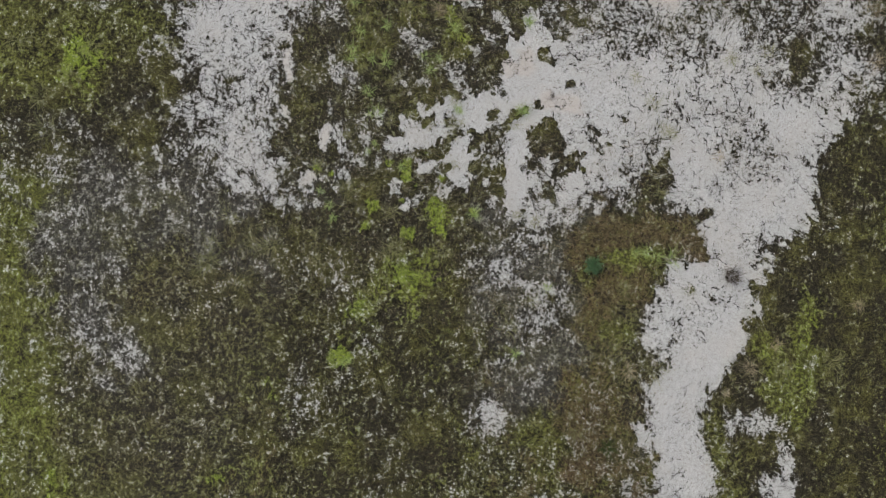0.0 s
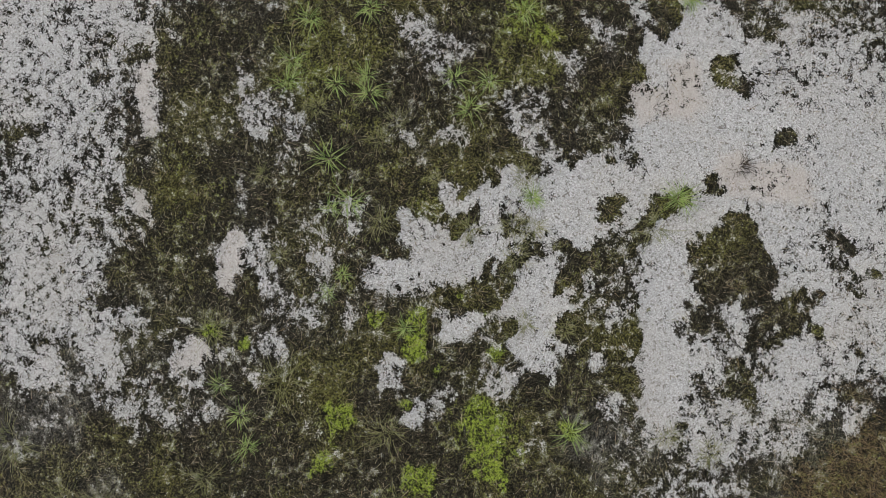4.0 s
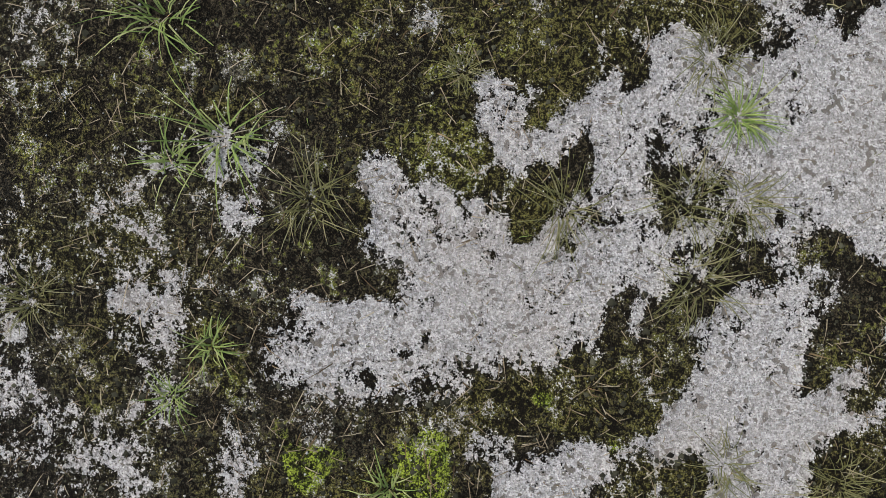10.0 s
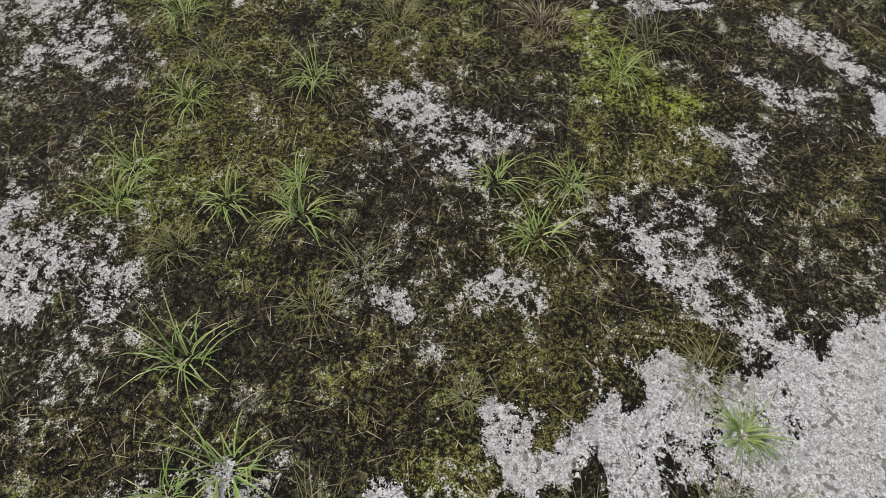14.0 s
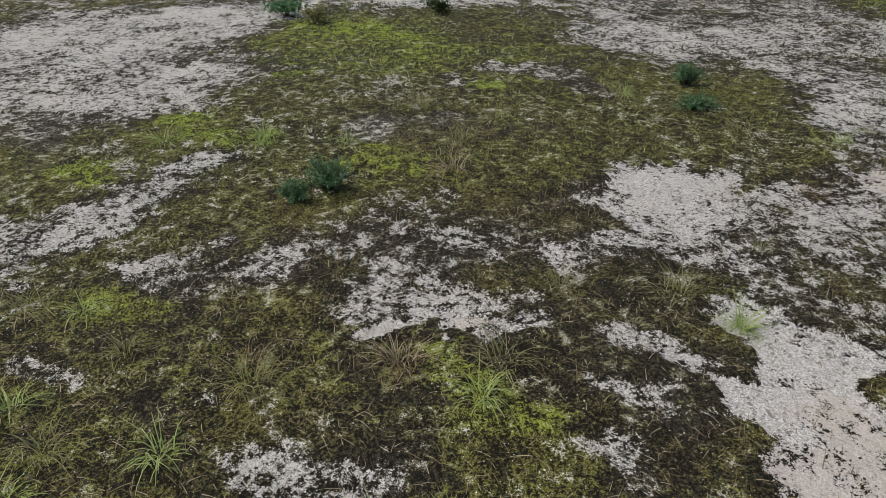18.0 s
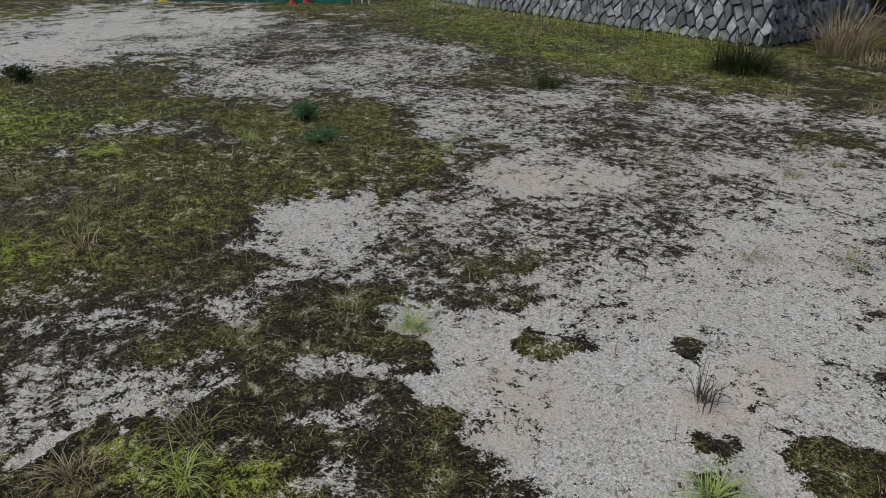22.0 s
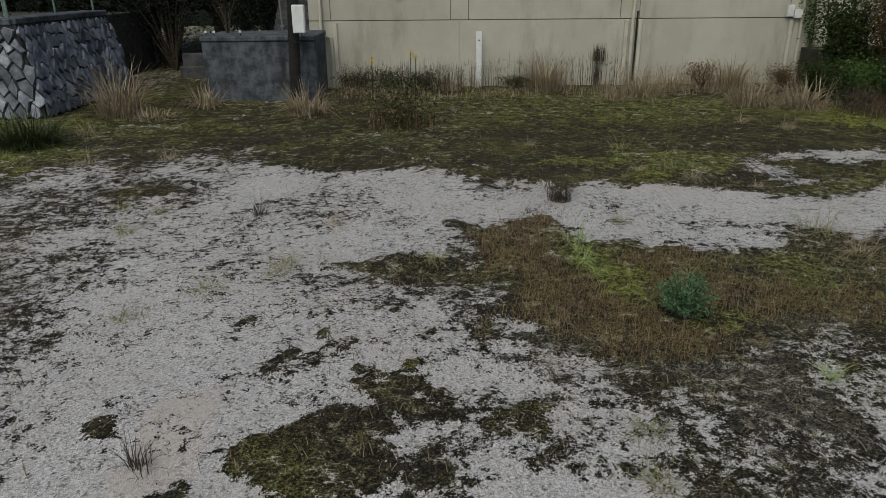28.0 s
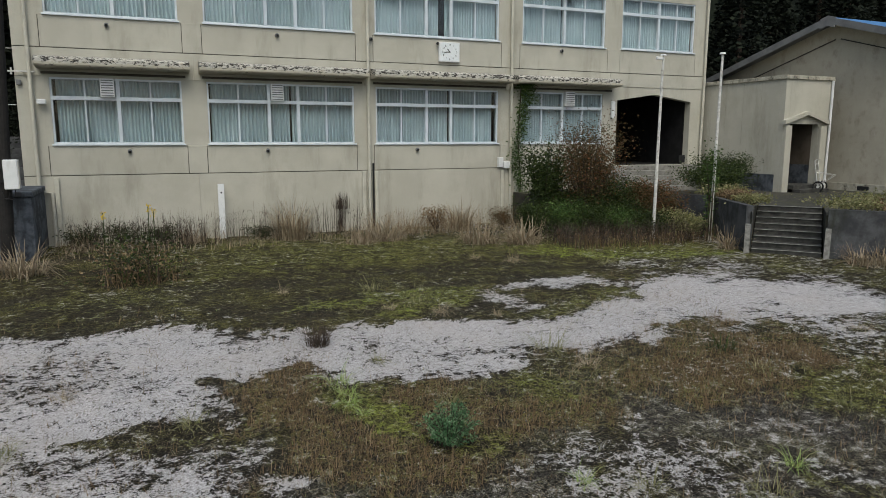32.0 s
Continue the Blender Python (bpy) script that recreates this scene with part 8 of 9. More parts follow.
def frond_bush(x, y, width, tall, stems, material, label, seed, low=0.2):
    """A weedy bush: many stems fanning from the root, each dressed in narrow leaves with a rosette at its tip."""
    rng = np.random.RandomState(seed)
    b = thing("low_bush", label, "shrub", at=(x, y, float(ground_z(x, y))))
    bm = bmesh.new()
    at, way, size = [], [], []
    for k in range(stems):
        a, out = rng.uniform(0, 2 * np.pi), rng.uniform(0.05, 1.0) ** 0.6
        reach = width * 0.5 * out * rng.uniform(0.7, 1.1)
        h = tall * (low + (1 - low) * math.sqrt(max(0.0, 1 - out * out * 0.9))) * rng.uniform(0.6, 1.12)
        tip = np.array((reach * math.cos(a), reach * math.sin(a), h))
        mid = tip * (0.5, 0.5, 0.62)
        tube(bm, ((0.03 * math.cos(a), 0.03 * math.sin(a), -0.03), mid, tip), [0.006, 0.004, 0.002], 4)
        d = tip / np.linalg.norm(tip)
        for s in rng.uniform(0.22, 1.0, 46):
            at.append(tip * s * (1, 1, 1.24 - 0.24 * s) + rng.normal(0, 0.006, 3))
            side = rng.normal(0, 1, 3)
            side -= d * (side @ d)
            way.append(d * rng.uniform(0.3, 0.9) + side / np.linalg.norm(side) * rng.uniform(0.5, 1.1))
            size.append(rng.uniform(0.03, 0.06) * (1.15 - 0.45 * s))
    part("branchwork", bm, M_twig, b)
    at, way, size = np.array(at), np.array(way), np.array(size)[:, None]
    way /= np.linalg.norm(way, axis=1)[:, None]
    e = np.cross(way, rng.normal(size=way.shape))
    e /= np.linalg.norm(e, axis=1)[:, None]
    droop = np.array((0, 0, -0.12))
    v = np.stack([at, at + way * size * 0.5 + e * size * 0.15, at + (way + droop) * size, at + way * size * 0.5 - e * size * 0.15], 1).reshape(-1, 3)
    mesh_of("foliage", v, (np.arange(len(at)) * 4)[:, None] + np.array([[0, 1, 2, 3]]), material, b)


frond_bush(5.5, 2.16, 0.72, 0.45, 95, M_bush, "dense blue-green bush in the brown grass", 3)
frond_bush(-3.5, -3.86, 0.62, 0.36, 60, M_bush, "spreading blue-green weed bush on the moss", 4)
frond_bush(-3.3, -4.16, 0.4, 0.2, 30, M_bush, "low bright green weed clump beside a bush", 14)
frond_bush(-6.75, 1.3, 0.58, 0.34, 55, M_bush, "small green bush in the moss", 5)
frond_bush(-5.7, 0.98, 0.85, 0.16, 50, M_bush, "flat spreading grey-green bush in the moss", 6, 0.6)
bush("low_bush", -12.8, -5.1, 0, 0.7, 0.3, M_bush, 0.09, 700, "dark green bush at the edge of the grit", seed=7)
bush("low_bush", -11.8, -4.4, 0, 0.6, 0.35, M_dullgrass, 0.07, 600, "dull green weed bush in the moss", seed=8)
bush("low_bush", -12.75, -1.75, 0, 0.6, 0.28, M_ivy, 0.08, 400, "small green bush by the bare grit", seed=9)
HEDGE = ((13.9, 14.6, 1.2, 0.95, M_ivy), (14.6, 14.2, 1.3, 1.05, M_vine), (15.4, 13.9, 1.3, 0.95, M_ivy), (16.1, 13.5, 1.2, 0.8, M_vine), (16.9, 13.0, 1.2, 0.75, M_ivy), (15.6, 14.7, 1.7, 1.2, M_ivy), (16.9, 14.1, 1.6, 1.1, M_ivy), (17.7, 12.5, 1.1, 0.8, M_dullgrass))
for k, (x, y, w, h, mat) in enumerate(HEDGE):
    bush("hedge_shrub", x, y, 0, w, h, mat, 0.07, 5200, "dense green creeper mound below the flagpoles", seed=30 + k, stems=18, lumps=26)
bush("tall_shrub", 14.7, 15.5, 0, 1.3, 2.5, M_ivy, 0.085, 8000, "tall dark green shrub against the school wall", seed=40, stems=18, lumps=12)
bush("red_shrub", 16.0, 14.9, 0, 2.4, 3.2, M_redleaf, 0.065, 15000, "tall shrub with reddish autumn leaves", seed=41, stems=60, lumps=14)
bush("tall_shrub", 18.0, 14.5, 0.6, 1.3, 0.95, M_redleaf, 0.065, 5500, "brownish shrub beside the entrance steps", seed=42, stems=24, lumps=10)
bush("undergrowth_shrub", 17.0, 14.9, 0, 1.9, 1.75, M_ivy, 0.065, 7000, "dark tangled shrub below the entrance terrace", seed=90, stems=26, lumps=16)
bush("undergrowth_shrub", 17.9, 13.6, 0, 1.6, 1.35, M_redleaf, 0.06, 6000, "brownish tangled shrub below the entrance terrace", seed=91, stems=26, lumps=16)
bush("terrace_weed", 18.5, 10.7, 1.1, 1.0, 0.35, M_dullgrass, 0.06, 1400, "low weeds along the terrace edge", seed=92, stems=14, lumps=12)
bush("terrace_weed", 19.1, 12.0, 1.1, 1.2, 0.4, M_russet, 0.06, 1400, "brown weeds along the terrace edge", seed=93, stems=14, lumps=12)
bush("tall_shrub", 20.6, 14.3, 1.1, 2.0, 0.95, M_ivy, 0.07, 7000, "dark evergreen shrub on the terrace", seed=43, stems=20, lumps=14)
bush("tall_shrub", 22.6, 15.9, 1.1, 2.0, 1.2, M_ivy, 0.07, 7000, "dark evergreen shrub at the annex wall", seed=44, stems=18, lumps=14)
bush("terrace_weed", 19.6, 12.6, 1.1, 1.6, 0.5, M_dullgrass, 0.07, 1200, "low green weeds along the terrace edge", seed=45, stems=14, lumps=12)
bush("terrace_weed", 22.2, 9.3, 1.1, 2.2, 0.4, M_dullgrass, 0.07, 1200, "low green weeds along the terrace edge", seed=46, stems=14, lumps=12)
for k, b in enumerate((1.5, 2.6, 3.8, 5.0, 6.4)):
    x, y, z = on_steps(0.5, b)
    bush("terrace_weed", x, y, 1.1, 1.5, 0.42, M_russet if k % 2 else M_dullgrass, 0.07, 1500, "brown and green weeds overhanging the retaining wall", seed=52 + k, stems=16, lumps=14)
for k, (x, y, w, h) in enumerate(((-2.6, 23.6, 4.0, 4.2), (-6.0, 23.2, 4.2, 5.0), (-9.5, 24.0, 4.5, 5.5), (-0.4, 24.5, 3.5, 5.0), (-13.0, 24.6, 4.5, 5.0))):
    bush("thicket", x, y, 0, w, h, M_conifer, 0.1, 11000, "evergreen thicket coloured near black for shade behind the lane", seed=60 + k, stems=14, lumps=30)
for k, (x, y, w, h, mat) in enumerate(((1.25, 17.0, 1.0, 0.55, M_rank), (2.2, 17.1, 1.0, 0.6, M_rank), (3.2, 17.2, 0.9, 0.5, M_rank), (11.3, 16.4, 0.8, 0.8, M_russet), (6.0, 17.3, 0.9, 0.35, M_rank), (13.6, 16.2, 0.9, 0.7, M_redleaf))):
    bush("wall_shrub", x, y, 0, w, h, mat, 0.07, 1300, "low dark weedy shrub at the foot of the school wall", seed=80 + k, stems=16, lumps=12, slim=0.16, rise=0.4)
bush("creeper", 18.3, 11.9, 0, 0.55, 2.6, M_vine, 0.08, 900, "creeper climbing round the flagpole", "climbing plant", seed=47, stems=5, lumps=8)
bush("flower_bush", -20.6, 12.2, 0, 2.6, 0.7, M_white, 0.06, 700, "bush of small white flowers at the wall's end", "bush", seed=48)
bush("wild_shrub", -20.9, 11.4, 0, 2.6, 0.6, M_grass, 0.09, 1200, "bright green weeds at the fence end", seed=49)
bush("lane_shrub", -2.3, 17.0, 1.72, 0.8, 1.0, M_twig, 0.05, 160, "bare twiggy bush growing behind the tank", seed=50, stems=12)

ivy = thing("wall_ivy", "green ivy climbing a drain pipe on the facade", "climbing plant", at=(15.1, FY - 0.1, 0))
rng = np.random.RandomState(51)
c = np.stack([rng.normal(0, 0.13, 2600), -np.abs(rng.normal(0.08, 0.07, 2600)), 4.9 - 4.6 * rng.uniform(0, 1, 2600) ** 1.7], 1)
c[:, 0] += 0.12 * np.sin(c[:, 2] * 2.0) + np.where(c[:, 2] > 4.2, rng.uniform(0, 0.5, 2600), 0)
v, f = leaves(rng, c, rng.uniform(0.05, 0.1, 2600))
mesh_of("foliage", v, f, M_vine, ivy)
part("vine_stem", tube(bmesh.new(), ((0, -0.02, 0), (0.1, -0.03, 1.5), (-0.05, -0.03, 3.0), (0.05, -0.03, 4.7)), 0.02, 6), M_twig, ivy)


def reed(x, y, width, tall, n, label, z=0.0, seed=0, material=None):
    """A clump of dry reed grass: many arching straws."""
    rng = np.random.RandomState(seed + 60)
    r = rng.uniform(0, 1, n) ** 0.6 * width * 0.4
    a = rng.uniform(0, 2 * np.pi, n)
    base = np.stack([r * np.cos(a), r * np.sin(a), np.full(n, -0.02)], 1)
    v, f = blades(rng, base, tall * rng.uniform(0.4, 1.1, n), rng.uniform(0.1, 0.75 if tall > 1.0 else 1.2, n), 0.026, a + rng.normal(0, 0.6, n), bend=0.7, steps=4)
    ob = mesh_of("reed_clump", v, f, material or M_dry)
    ob.matrix_basis = pose(x, y, z)
    tagged(ob, label, "dry reeds", "dry reed clumps along the walls")


for k, (x, y, w, h, n) in enumerate(((-4.3, 13.6, 1.3, 1.55, 260), (-2.55, 14.9, 0.9, 0.75, 170), (0.32, 13.6, 1.0, 0.95, 220), (-0.1, 14.4, 0.5, 0.5, 90),
                                    (1.3, 16.8, 0.8, 0.9, 120), (4.0, 17.2, 0.9, 0.7, 140), (6.8, 16.8, 1.2, 1.35, 320), (8.5, 15.3, 1.1, 0.6, 170),
                                    (9.3, 15.6, 1.3, 0.95, 300), (11.7, 14.0, 1.2, 0.85, 280), (12.85, 13.5, 1.2, 0.95, 280), (12.3, 16.9, 1.2, 1.1, 190),
                                    (10.6, 16.9, 0.9, 0.7, 110), (-3.4, 13.2, 1.4, 0.4, 150), (17.5, 10.4, 0.7, 0.8, 120), (19.1, 7.0, 1.2, 0.7, 150), (20.4, 5.6, 1.2, 0.8, 150))):
    reed(x, y, w, h, n, "dry straw-coloured reed clump at the foot of the wall" if k > 3 else "dry straw-coloured reed clump near the concrete tank", seed=k)

reed(-4.7, 10.2, 1.3, 0.85, 520, "dark green rank grass clump before the stone wall", seed=30, material=M_rank)
reed(-4.6, 10.15, 1.1, 0.6, 160, "dull green rank grass clump before the stone wall", seed=31, material=M_ivy)

for k, b in enumerate((1.7, 2.5, 3.4, 4.4)):
    x, y, z = on_steps(-0.7, b)
    reed(x, y, 0.9, 0.6, 120, "dry weed clump at the foot of the retaining wall", seed=34 + k)


def stalks(name, x0, x1, y0, y1, n, tall, material, label, seed, wide=0.008, group=""):
    """A stand of thin upright weed stalks with side shoots."""
    rng = np.random.RandomState(seed)
    base = np.stack([rng.uniform(x0, x1, n), rng.uniform(y0, y1, n), np.zeros(n)], 1)
    v, f = blades(rng, base, tall * rng.uniform(0.35, 1.1, n), np.abs(rng.normal(0, 0.16, n)), wide, None, 0.5, 3)
    m = 3 * n
    pick = rng.randint(0, n, m)
    b2 = base[pick] + np.stack([rng.normal(0, 0.05, m), rng.normal(0, 0.05, m), tall * rng.uniform(0.1, 0.7, m)], 1)
    v2, f2 = blades(rng, b2, rng.uniform(0.1, 0.32, m), rng.uniform(0.5, 1.3, m), wide * 0.8, None, 0.5, 3)
    ob = mesh_of(name, np.vstack([v, v2]), np.vstack([f, f2 + len(v)]), material)
    tagged(ob, label, "weeds", group, "stuff")
    return base


stalks("wall_weeds", 0.9, 4.4, 16.2, 17.8, 420, 1.0, M_twig, "dark dead weed stalks at the foot of the school wall", 71, 0.012)
stalks("wall_weeds", 4.4, 9.2, 16.4, 17.85, 200, 1.2, M_twig, "thin dead weed stalks at the foot of the school wall", 72, 0.013)
stalks("wall_weeds", 9.2, 14.6, 15.8, 17.8, 480, 0.9, M_russet, "brown dead weed stalks at the foot of the school wall", 73)
stalks("wall_weeds", 0.6, 14.5, 15.4, 17.7, 800, 0.32, M_dry, "dry undergrowth along the school wall", 74, 0.014)
stalks("wall_weeds", 13.4, 18.6, 11.2, 13.4, 420, 0.5, M_russet, "brown dead weeds below the hedge", 75, 0.012)
stalks("wall_weeds", 13.4, 18.6, 11.6, 13.6, 900, 0.8, M_twig, "dark twiggy weeds below the hedge", 79, 0.012)
stalks("wall_weeds", 18.4, 21.5, 4.6, 8.0, 240, 0.6, M_russet, "brown dead weeds below the retaining wall", 76, 0.012)
stalks("wall_weeds", -28.0, -6.0, 11.9, 12.7, 420, 0.45, M_grass, "green weeds along the stone wall", 77, 0.012)
bundle = thing("dead_vine", "bundle of dark dead stalks against the school wall", "dead plant", at=(8.6, FY - 0.12, 0))
rng = np.random.RandomState(70)
for n, lo, tall in ((26, 0.0, 1.35), (60, 0.75, 0.6)):
    base = np.stack([rng.normal(0, 0.05 + 0.05 * (lo > 0), n), rng.normal(0, 0.02, n), np.full(n, lo)], 1)
    v, f = blades(rng, base, tall * rng.uniform(0.6, 1.0, n), np.abs(rng.normal(0, 0.08, n)), 0.016, None, 0.4, 3)
    mesh_of("dead_stem" if lo == 0 else "seed_head", v, f, M_twig, bundle)
gold = thing("goldenrod", "tall weed stand with dead stems and yellow flower heads", "weeds", at=(2.65, 11.9, 0))
rng = np.random.RandomState(78)
for n, tall, mat, name in ((110, 1.15, M_twig, "dead_foliage"), (40, 1.1, M_ivy, "weed_foliage"), (260, 0.5, M_russet, "undergrowth")):
    base = np.stack([rng.normal(0, 0.36, n), rng.normal(0, 0.3, n), np.full(n, -0.02)], 1)
    v, f = blades(rng, base, tall * rng.uniform(0.4, 1.05, n), np.abs(rng.normal(0, 0.5, n)), 0.014, None, 0.5, 3)
    tagged(mesh_of(name, v, f, mat, gold), kind="stuff")
for n, mat, tall in ((900, M_ivy, 1.05), (700, M_russet, 0.8)):
    c = np.stack([rng.normal(0, 0.42, n), rng.normal(0, 0.3, n), tall * rng.uniform(0.05, 1, n) ** 1.3], 1)
    v, f = leaves(rng, c, rng.uniform(0.04, 0.1, n))
    tagged(mesh_of("weed_leaves", v, f, mat, gold), kind="stuff")
for x, y, h in ((-0.62, 0.1, 1.5), (0.24, 0.0, 1.6), (0.34, 0.1, 1.5)):
    part("flower_stem", tube(bmesh.new(), ((x, y, 0), (x + 0.02, y, h)), 0.009, 5), M_ivy, gold)
    c = np.stack([rng.normal(x + 0.02, 0.025, 26), rng.normal(y, 0.025, 26), h + rng.uniform(-0.16, 0.04, 26)], 1)
    v, f = leaves(rng, c, 0.05)
    tagged(mesh_of("flower_head", v, f, M_yellow, gold), kind="stuff")

# ---- fine ground cover ----
def scatter(n, x0, x1, y0, y1, layer, seed, power=1.0):
    """Places on the yard, kept with a chance that grows with one of its layers."""
    rng = np.random.RandomState(seed)
    x, y = rng.uniform(x0, x1, n), rng.uniform(y0, y1, n)
    keep = rng.uniform(0, 1, n) < np.clip(layer_at(layer, x, y), 0, 1) ** power
    x, y = x[keep], y[keep]
    return rng, np.stack([x, y, ground_z(x, y) - 0.004], 1)


def cover_blades(name, label, material, count, area, layer, seed, tall, wide, lean, power=1.0):
    rng, base = scatter(count, *area, layer, seed, power)
    n = len(base)
    v, f = blades(rng, base, tall * rng.uniform(0.4, 1.2, n), rng.uniform(*lean, n), wide * rng.uniform(0.6, 1.3, n), None, 0.5, 2)
    ob = mesh_of(name, v, f, material)
    tagged(ob, label, "grass", kind="stuff")


cover_blades("brown_grass", "short russet dead grass standing in the moss", M_russet, 170000, (-5, 14, -6, 9), 3, 81, 0.15, 0.006, (0.1, 0.7), 1.3)
cover_blades("brown_grass", "dense russet dead grass round the bush", M_russet, 48000, (3.5, 12, -0.5, 5.5), 3, 87, 0.11, 0.005, (0.1, 0.9), 2.2)
cover_blades("yard_grass", "short dull green grass in the moss", M_dullgrass, 110000, (-8, 14, -13, 17), 2, 82, 0.08, 0.006, (0.3, 1.1), 1.6)
cover_blades("bright_grass", "short bright grass in the moss", M_grass, 16000, (-8, 14, -13, 12), 1, 83, 0.06, 0.005, (0.3, 1.2), 1.2)
cover_blades("far_grass", "rough green grass before the stone wall and fence", M_grass, 26000, (-28, -4, -6, 13), 2, 84, 0.07, 0.012, (0.2, 0.9), 1.8)

cover_blades("grit_sprigs", "tiny dry sprigs standing in the pale grit", M_russet, 26000, (-6, 14, -7, 11), 0, 85, 0.05, 0.004, (0.1, 0.8))
cover_blades("grit_sprigs", "tiny dull green sprigs standing in the pale grit", M_dullgrass, 16000, (-6, 14, -7, 11), 0, 86, 0.05, 0.004, (0.2, 1.0))
rng = np.random.RandomState(90)
n = 17000
x, y = rng.uniform(-3, 8, n), rng.uniform(-8, 7, n)
keep = rng.uniform(0, 1, n) < np.clip(1.05 - layer_at(0, x, y), 0.06, 1)
x, y = x[keep], y[keep]
base = np.stack([x, y, ground_z(x, y) + 0.012], 1)
v, f = blades(rng, base, rng.uniform(0.03, 0.14, len(base)) * rng.uniform(0.5, 1.2, len(base)), rng.uniform(1.3, 1.55, len(base)), 0.0042, None, 0.1, 3)
tagged(mesh_of("straw_litter", v, f, M_dry), "scattered dry straw lying on the moss", "straw", kind="stuff")

n = 16000
x, y = rng.uniform(-3, 8, n), rng.uniform(-8, 7, n)
s = rng.uniform(0.002, 0.006, n) * rng.uniform(0.6, 1.4, n)
octa = np.array([(1, 0, 0), (0, 1, 0), (-1, 0, 0), (0, -1, 0), (0, 0, 0.8), (0, 0, -0.8)])
v = (np.stack([x, y, ground_z(x, y) + s * 0.4], 1)[:, None] + octa[None] * s[:, None, None] * rng.uniform(0.7, 1.3, (n, 6, 1))).reshape(-1, 3)
tri = np.array([(0, 1, 4), (1, 2, 4), (2, 3, 4), (3, 0, 4), (1, 0, 5), (2, 1, 5), (3, 2, 5), (0, 3, 5)])
f = (np.arange(n) * 6)[:, None, None] + tri[None]
M_pebble = leafy("pale_pebble", (0.28, 0.27, 0.25), (0.5, 0.49, 0.47), (0.7, 0.7, 0.69), 0.9, 0.0)
tagged(mesh_of("pebbles", v, f.reshape(-1, 3), M_pebble), "small pale pebbles strewn over the yard", "pebbles", kind="stuff")

# dark moss cushions that stand in the grit
M_cushion = leafy("dark_moss_cushion", (0.008, 0.0078, 0.0055), (0.036, 0.036, 0.024), (0.09, 0.09, 0.062), 0.9, 0.0)


def cushions(name, n, area, small, large, seed, label):
    """Low four-sided moss crumbs, thickest where grit and moss share the ground."""
    rng = np.random.RandomState(seed)
    x, y = rng.uniform(area[0], area[1], n), rng.uniform(area[2], area[3], n)
    s = layer_at(0, x, y)
    crowd = 0.4 * patchy(x, y, 0.9, 1) + 0.35 * patchy(x, y, 0.3, 2) + 0.25 * patchy(x, y, 0.09, 0)
    keep = rng.uniform(0, 1, n) < np.clip(1.02 - s, 0.0, 1) ** 1.2 * np.clip((crowd - 0.36) * 5.0, 0.02, 1)
    x, y = x[keep], y[keep]
    m = len(x)
    r = small * (large / small) ** (rng.uniform(0, 1, m) ** 1.6)
    a = rng.uniform(0, 6.28, (m, 1)) + np.arange(4)[None] * (math.pi / 2)
    rr = r[:, None] * rng.uniform(0.5, 1.3, (m, 4))
    v = np.zeros((m, 5, 3))
    v[:, :4, 0], v[:, :4, 1] = x[:, None] + rr * np.cos(a), y[:, None] + rr * np.sin(a)
    v[:, 4, 0], v[:, 4, 1] = x + r * rng.uniform(-0.4, 0.4, m), y + r * rng.uniform(-0.4, 0.4, m)
    v[:, :, 2] = ground_z(x, y)[:, None] - 0.006
    v[:, 4, 2] += 0.008 + r * rng.uniform(0.35, 0.8, m)
    fan = np.array([(k, (k + 1) % 4, 4) for k in range(4)])
    f = (np.arange(m) * 5)[:, None, None] + fan[None]
    tagged(mesh_of(name, v.reshape(-1, 3), f.reshape(-1, 3), M_cushion), label, "moss", kind="stuff")


cushions("moss_crumbs", 130000, (-3, 7, -7, 3), 0.004, 0.012, 95, "tiny dark moss crumbs among the grains of grit")
cushions("moss_cushions", 270000, (-9, 12, -8, 11), 0.007, 0.024, 96, "small dark moss cushions scattered over the pale grit")
cushions("moss_cushions", 120000, (-22, -8, -9, 12), 0.015, 0.04, 97, "dark moss cushions over the far part of the yard")

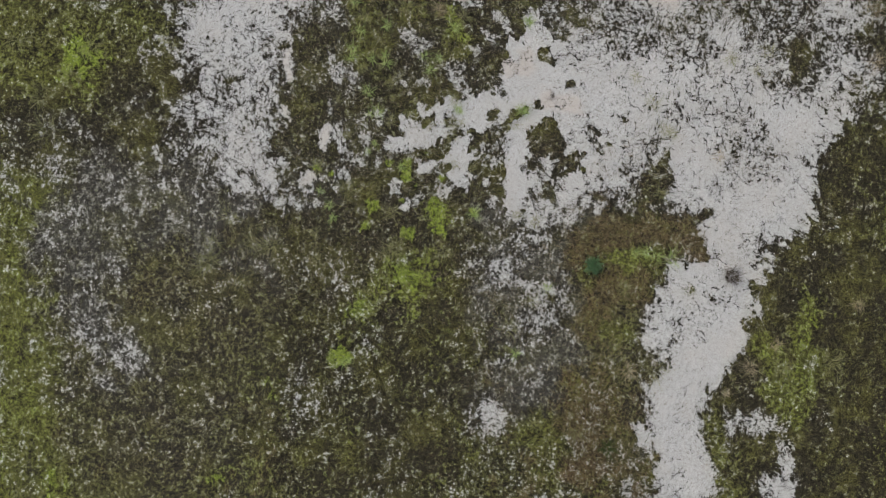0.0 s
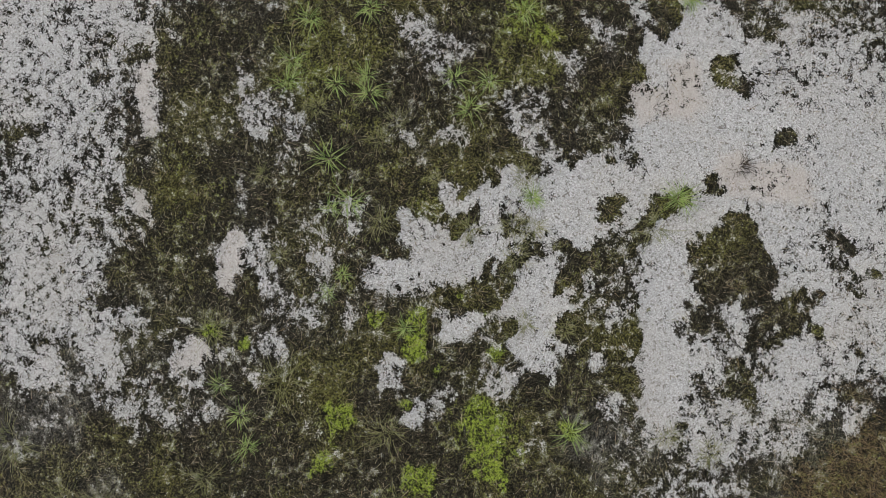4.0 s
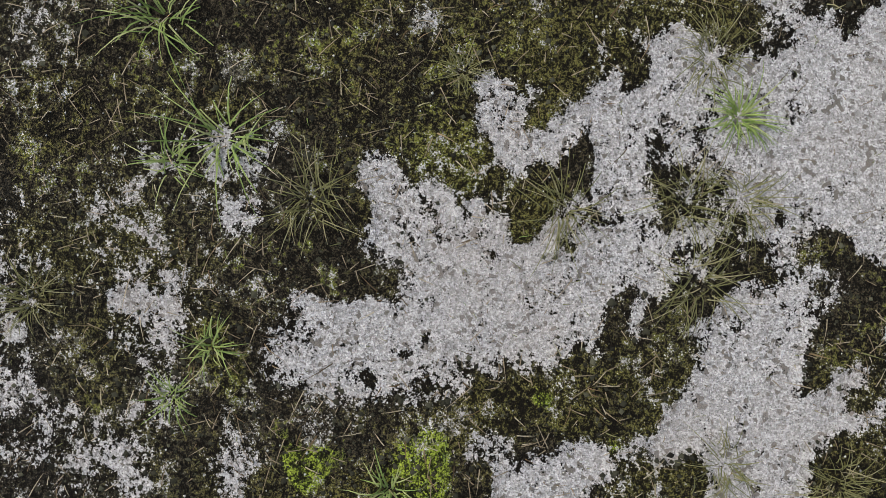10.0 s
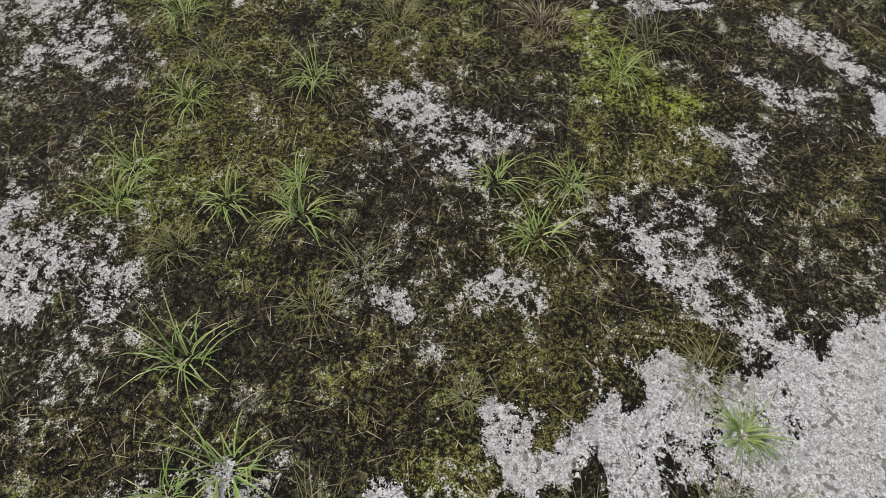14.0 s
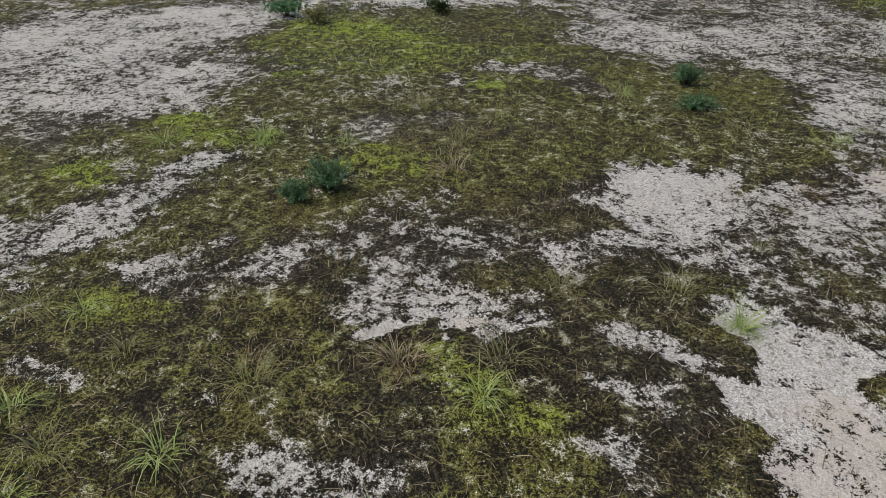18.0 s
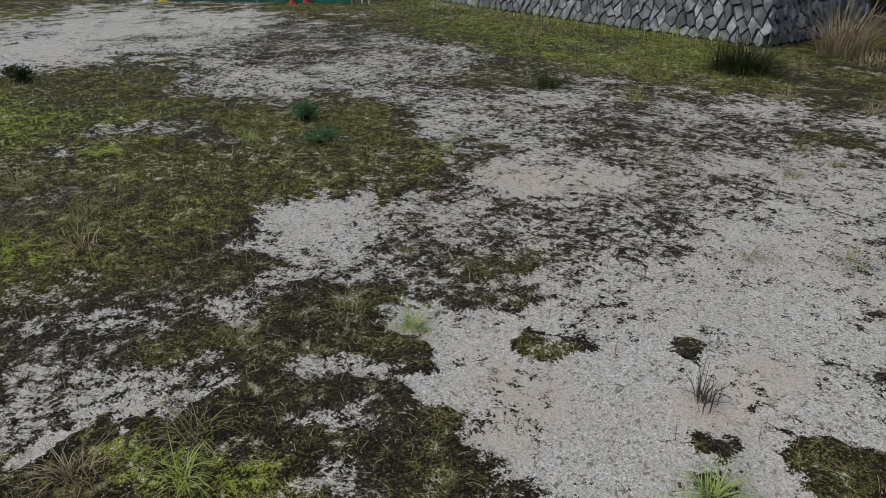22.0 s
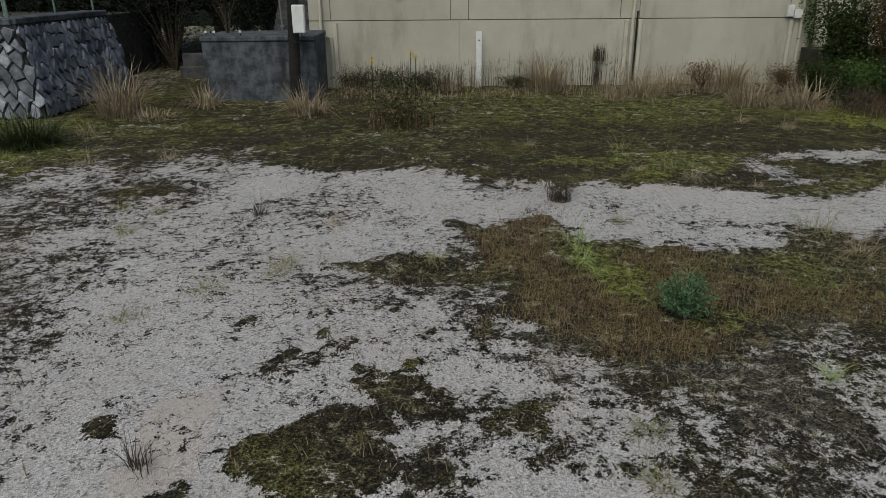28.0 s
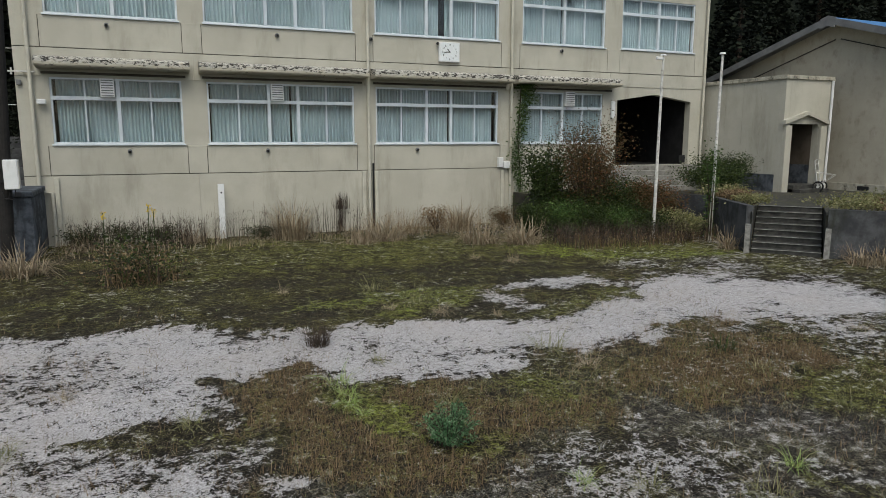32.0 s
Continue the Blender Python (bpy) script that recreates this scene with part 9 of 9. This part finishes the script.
# ---- wooded hills behind ----
def conifer(seed, tall):
    rng = np.random.RandomState(seed)
    t = thing("conifer", "tall dark conifer in the wood behind the school", "tree", "wood behind the school")
    part("trunk", tube(bmesh.new(), ((0, 0, -0.5), (0, 0, tall * 0.5), (0, 0, tall)), [0.28, 0.18, 0.03], 9), M_twig, t)
    n = 6500
    z = rng.uniform(0.1, 1.0, n) ** 0.8
    r = (1.05 - z) * 3.3 * rng.uniform(0.2, 1.0, n) ** 0.5
    a = rng.uniform(0, 2 * np.pi, n)
    c = np.stack([r * np.cos(a), r * np.sin(a), z * tall - 0.25 * r], 1)
    v, f = leaves(rng, c, rng.uniform(0.22, 0.5, n), 0.3)
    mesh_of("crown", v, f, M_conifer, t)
    return t


first = [conifer(101, 20.0), conifer(102, 24.0), conifer(103, 17.0)]
rng = np.random.RandomState(104)
spots = [(-14 + 2.6 * k + rng.uniform(-0.8, 0.8), 29 + rng.uniform(-1.5, 3) + 4.5 * (k % 2)) for k in range(9)]
spots += [(-13 + 2.0 * k, 25.5 + rng.uniform(-0.6, 1.5)) for k in range(6)]
spots += [(25 + 1.7 * k + rng.uniform(-0.8, 0.8), 34 + rng.uniform(-2, 3) + 4 * (k % 3)) for k in range(26)]
for k, (x, y) in enumerate(spots):
    m = pose(x, y, 0, 0, 0, rng.uniform(0, 360))
    if k < 3:
        first[k].matrix_basis = m
    else:
        copy_thing(first[k % 3], m)
hill = []
for i in range(61):
    x = -260 + i * 9.0
    for j in range(7):
        h = (j / 6) ** 0.8 * (58 + 22 * math.sin(i * 0.35) + 9 * math.sin(i * 1.3))
        hill.append((x, 52 + 16 * j, -1 + h + 2.5 * math.sin(i * 2.1 + j * 1.7)))
faces = [(i * 7 + j, i * 7 + j + 7, i * 7 + j + 8, i * 7 + j + 1) for i in range(60) for j in range(6)]
# slope coloured almost black, standing in for shade among its trees
M_hill = surface("shaded_wooded_slope", (0.005, 0.007, 0.005), (0.011, 0.014, 0.009), 0.35, 0.95, stain=(0.004, 0.006, 0.004), stain_scale=0.15, stain_amount=0.8, relief=1.0, fine=1.5, spec=0.03)
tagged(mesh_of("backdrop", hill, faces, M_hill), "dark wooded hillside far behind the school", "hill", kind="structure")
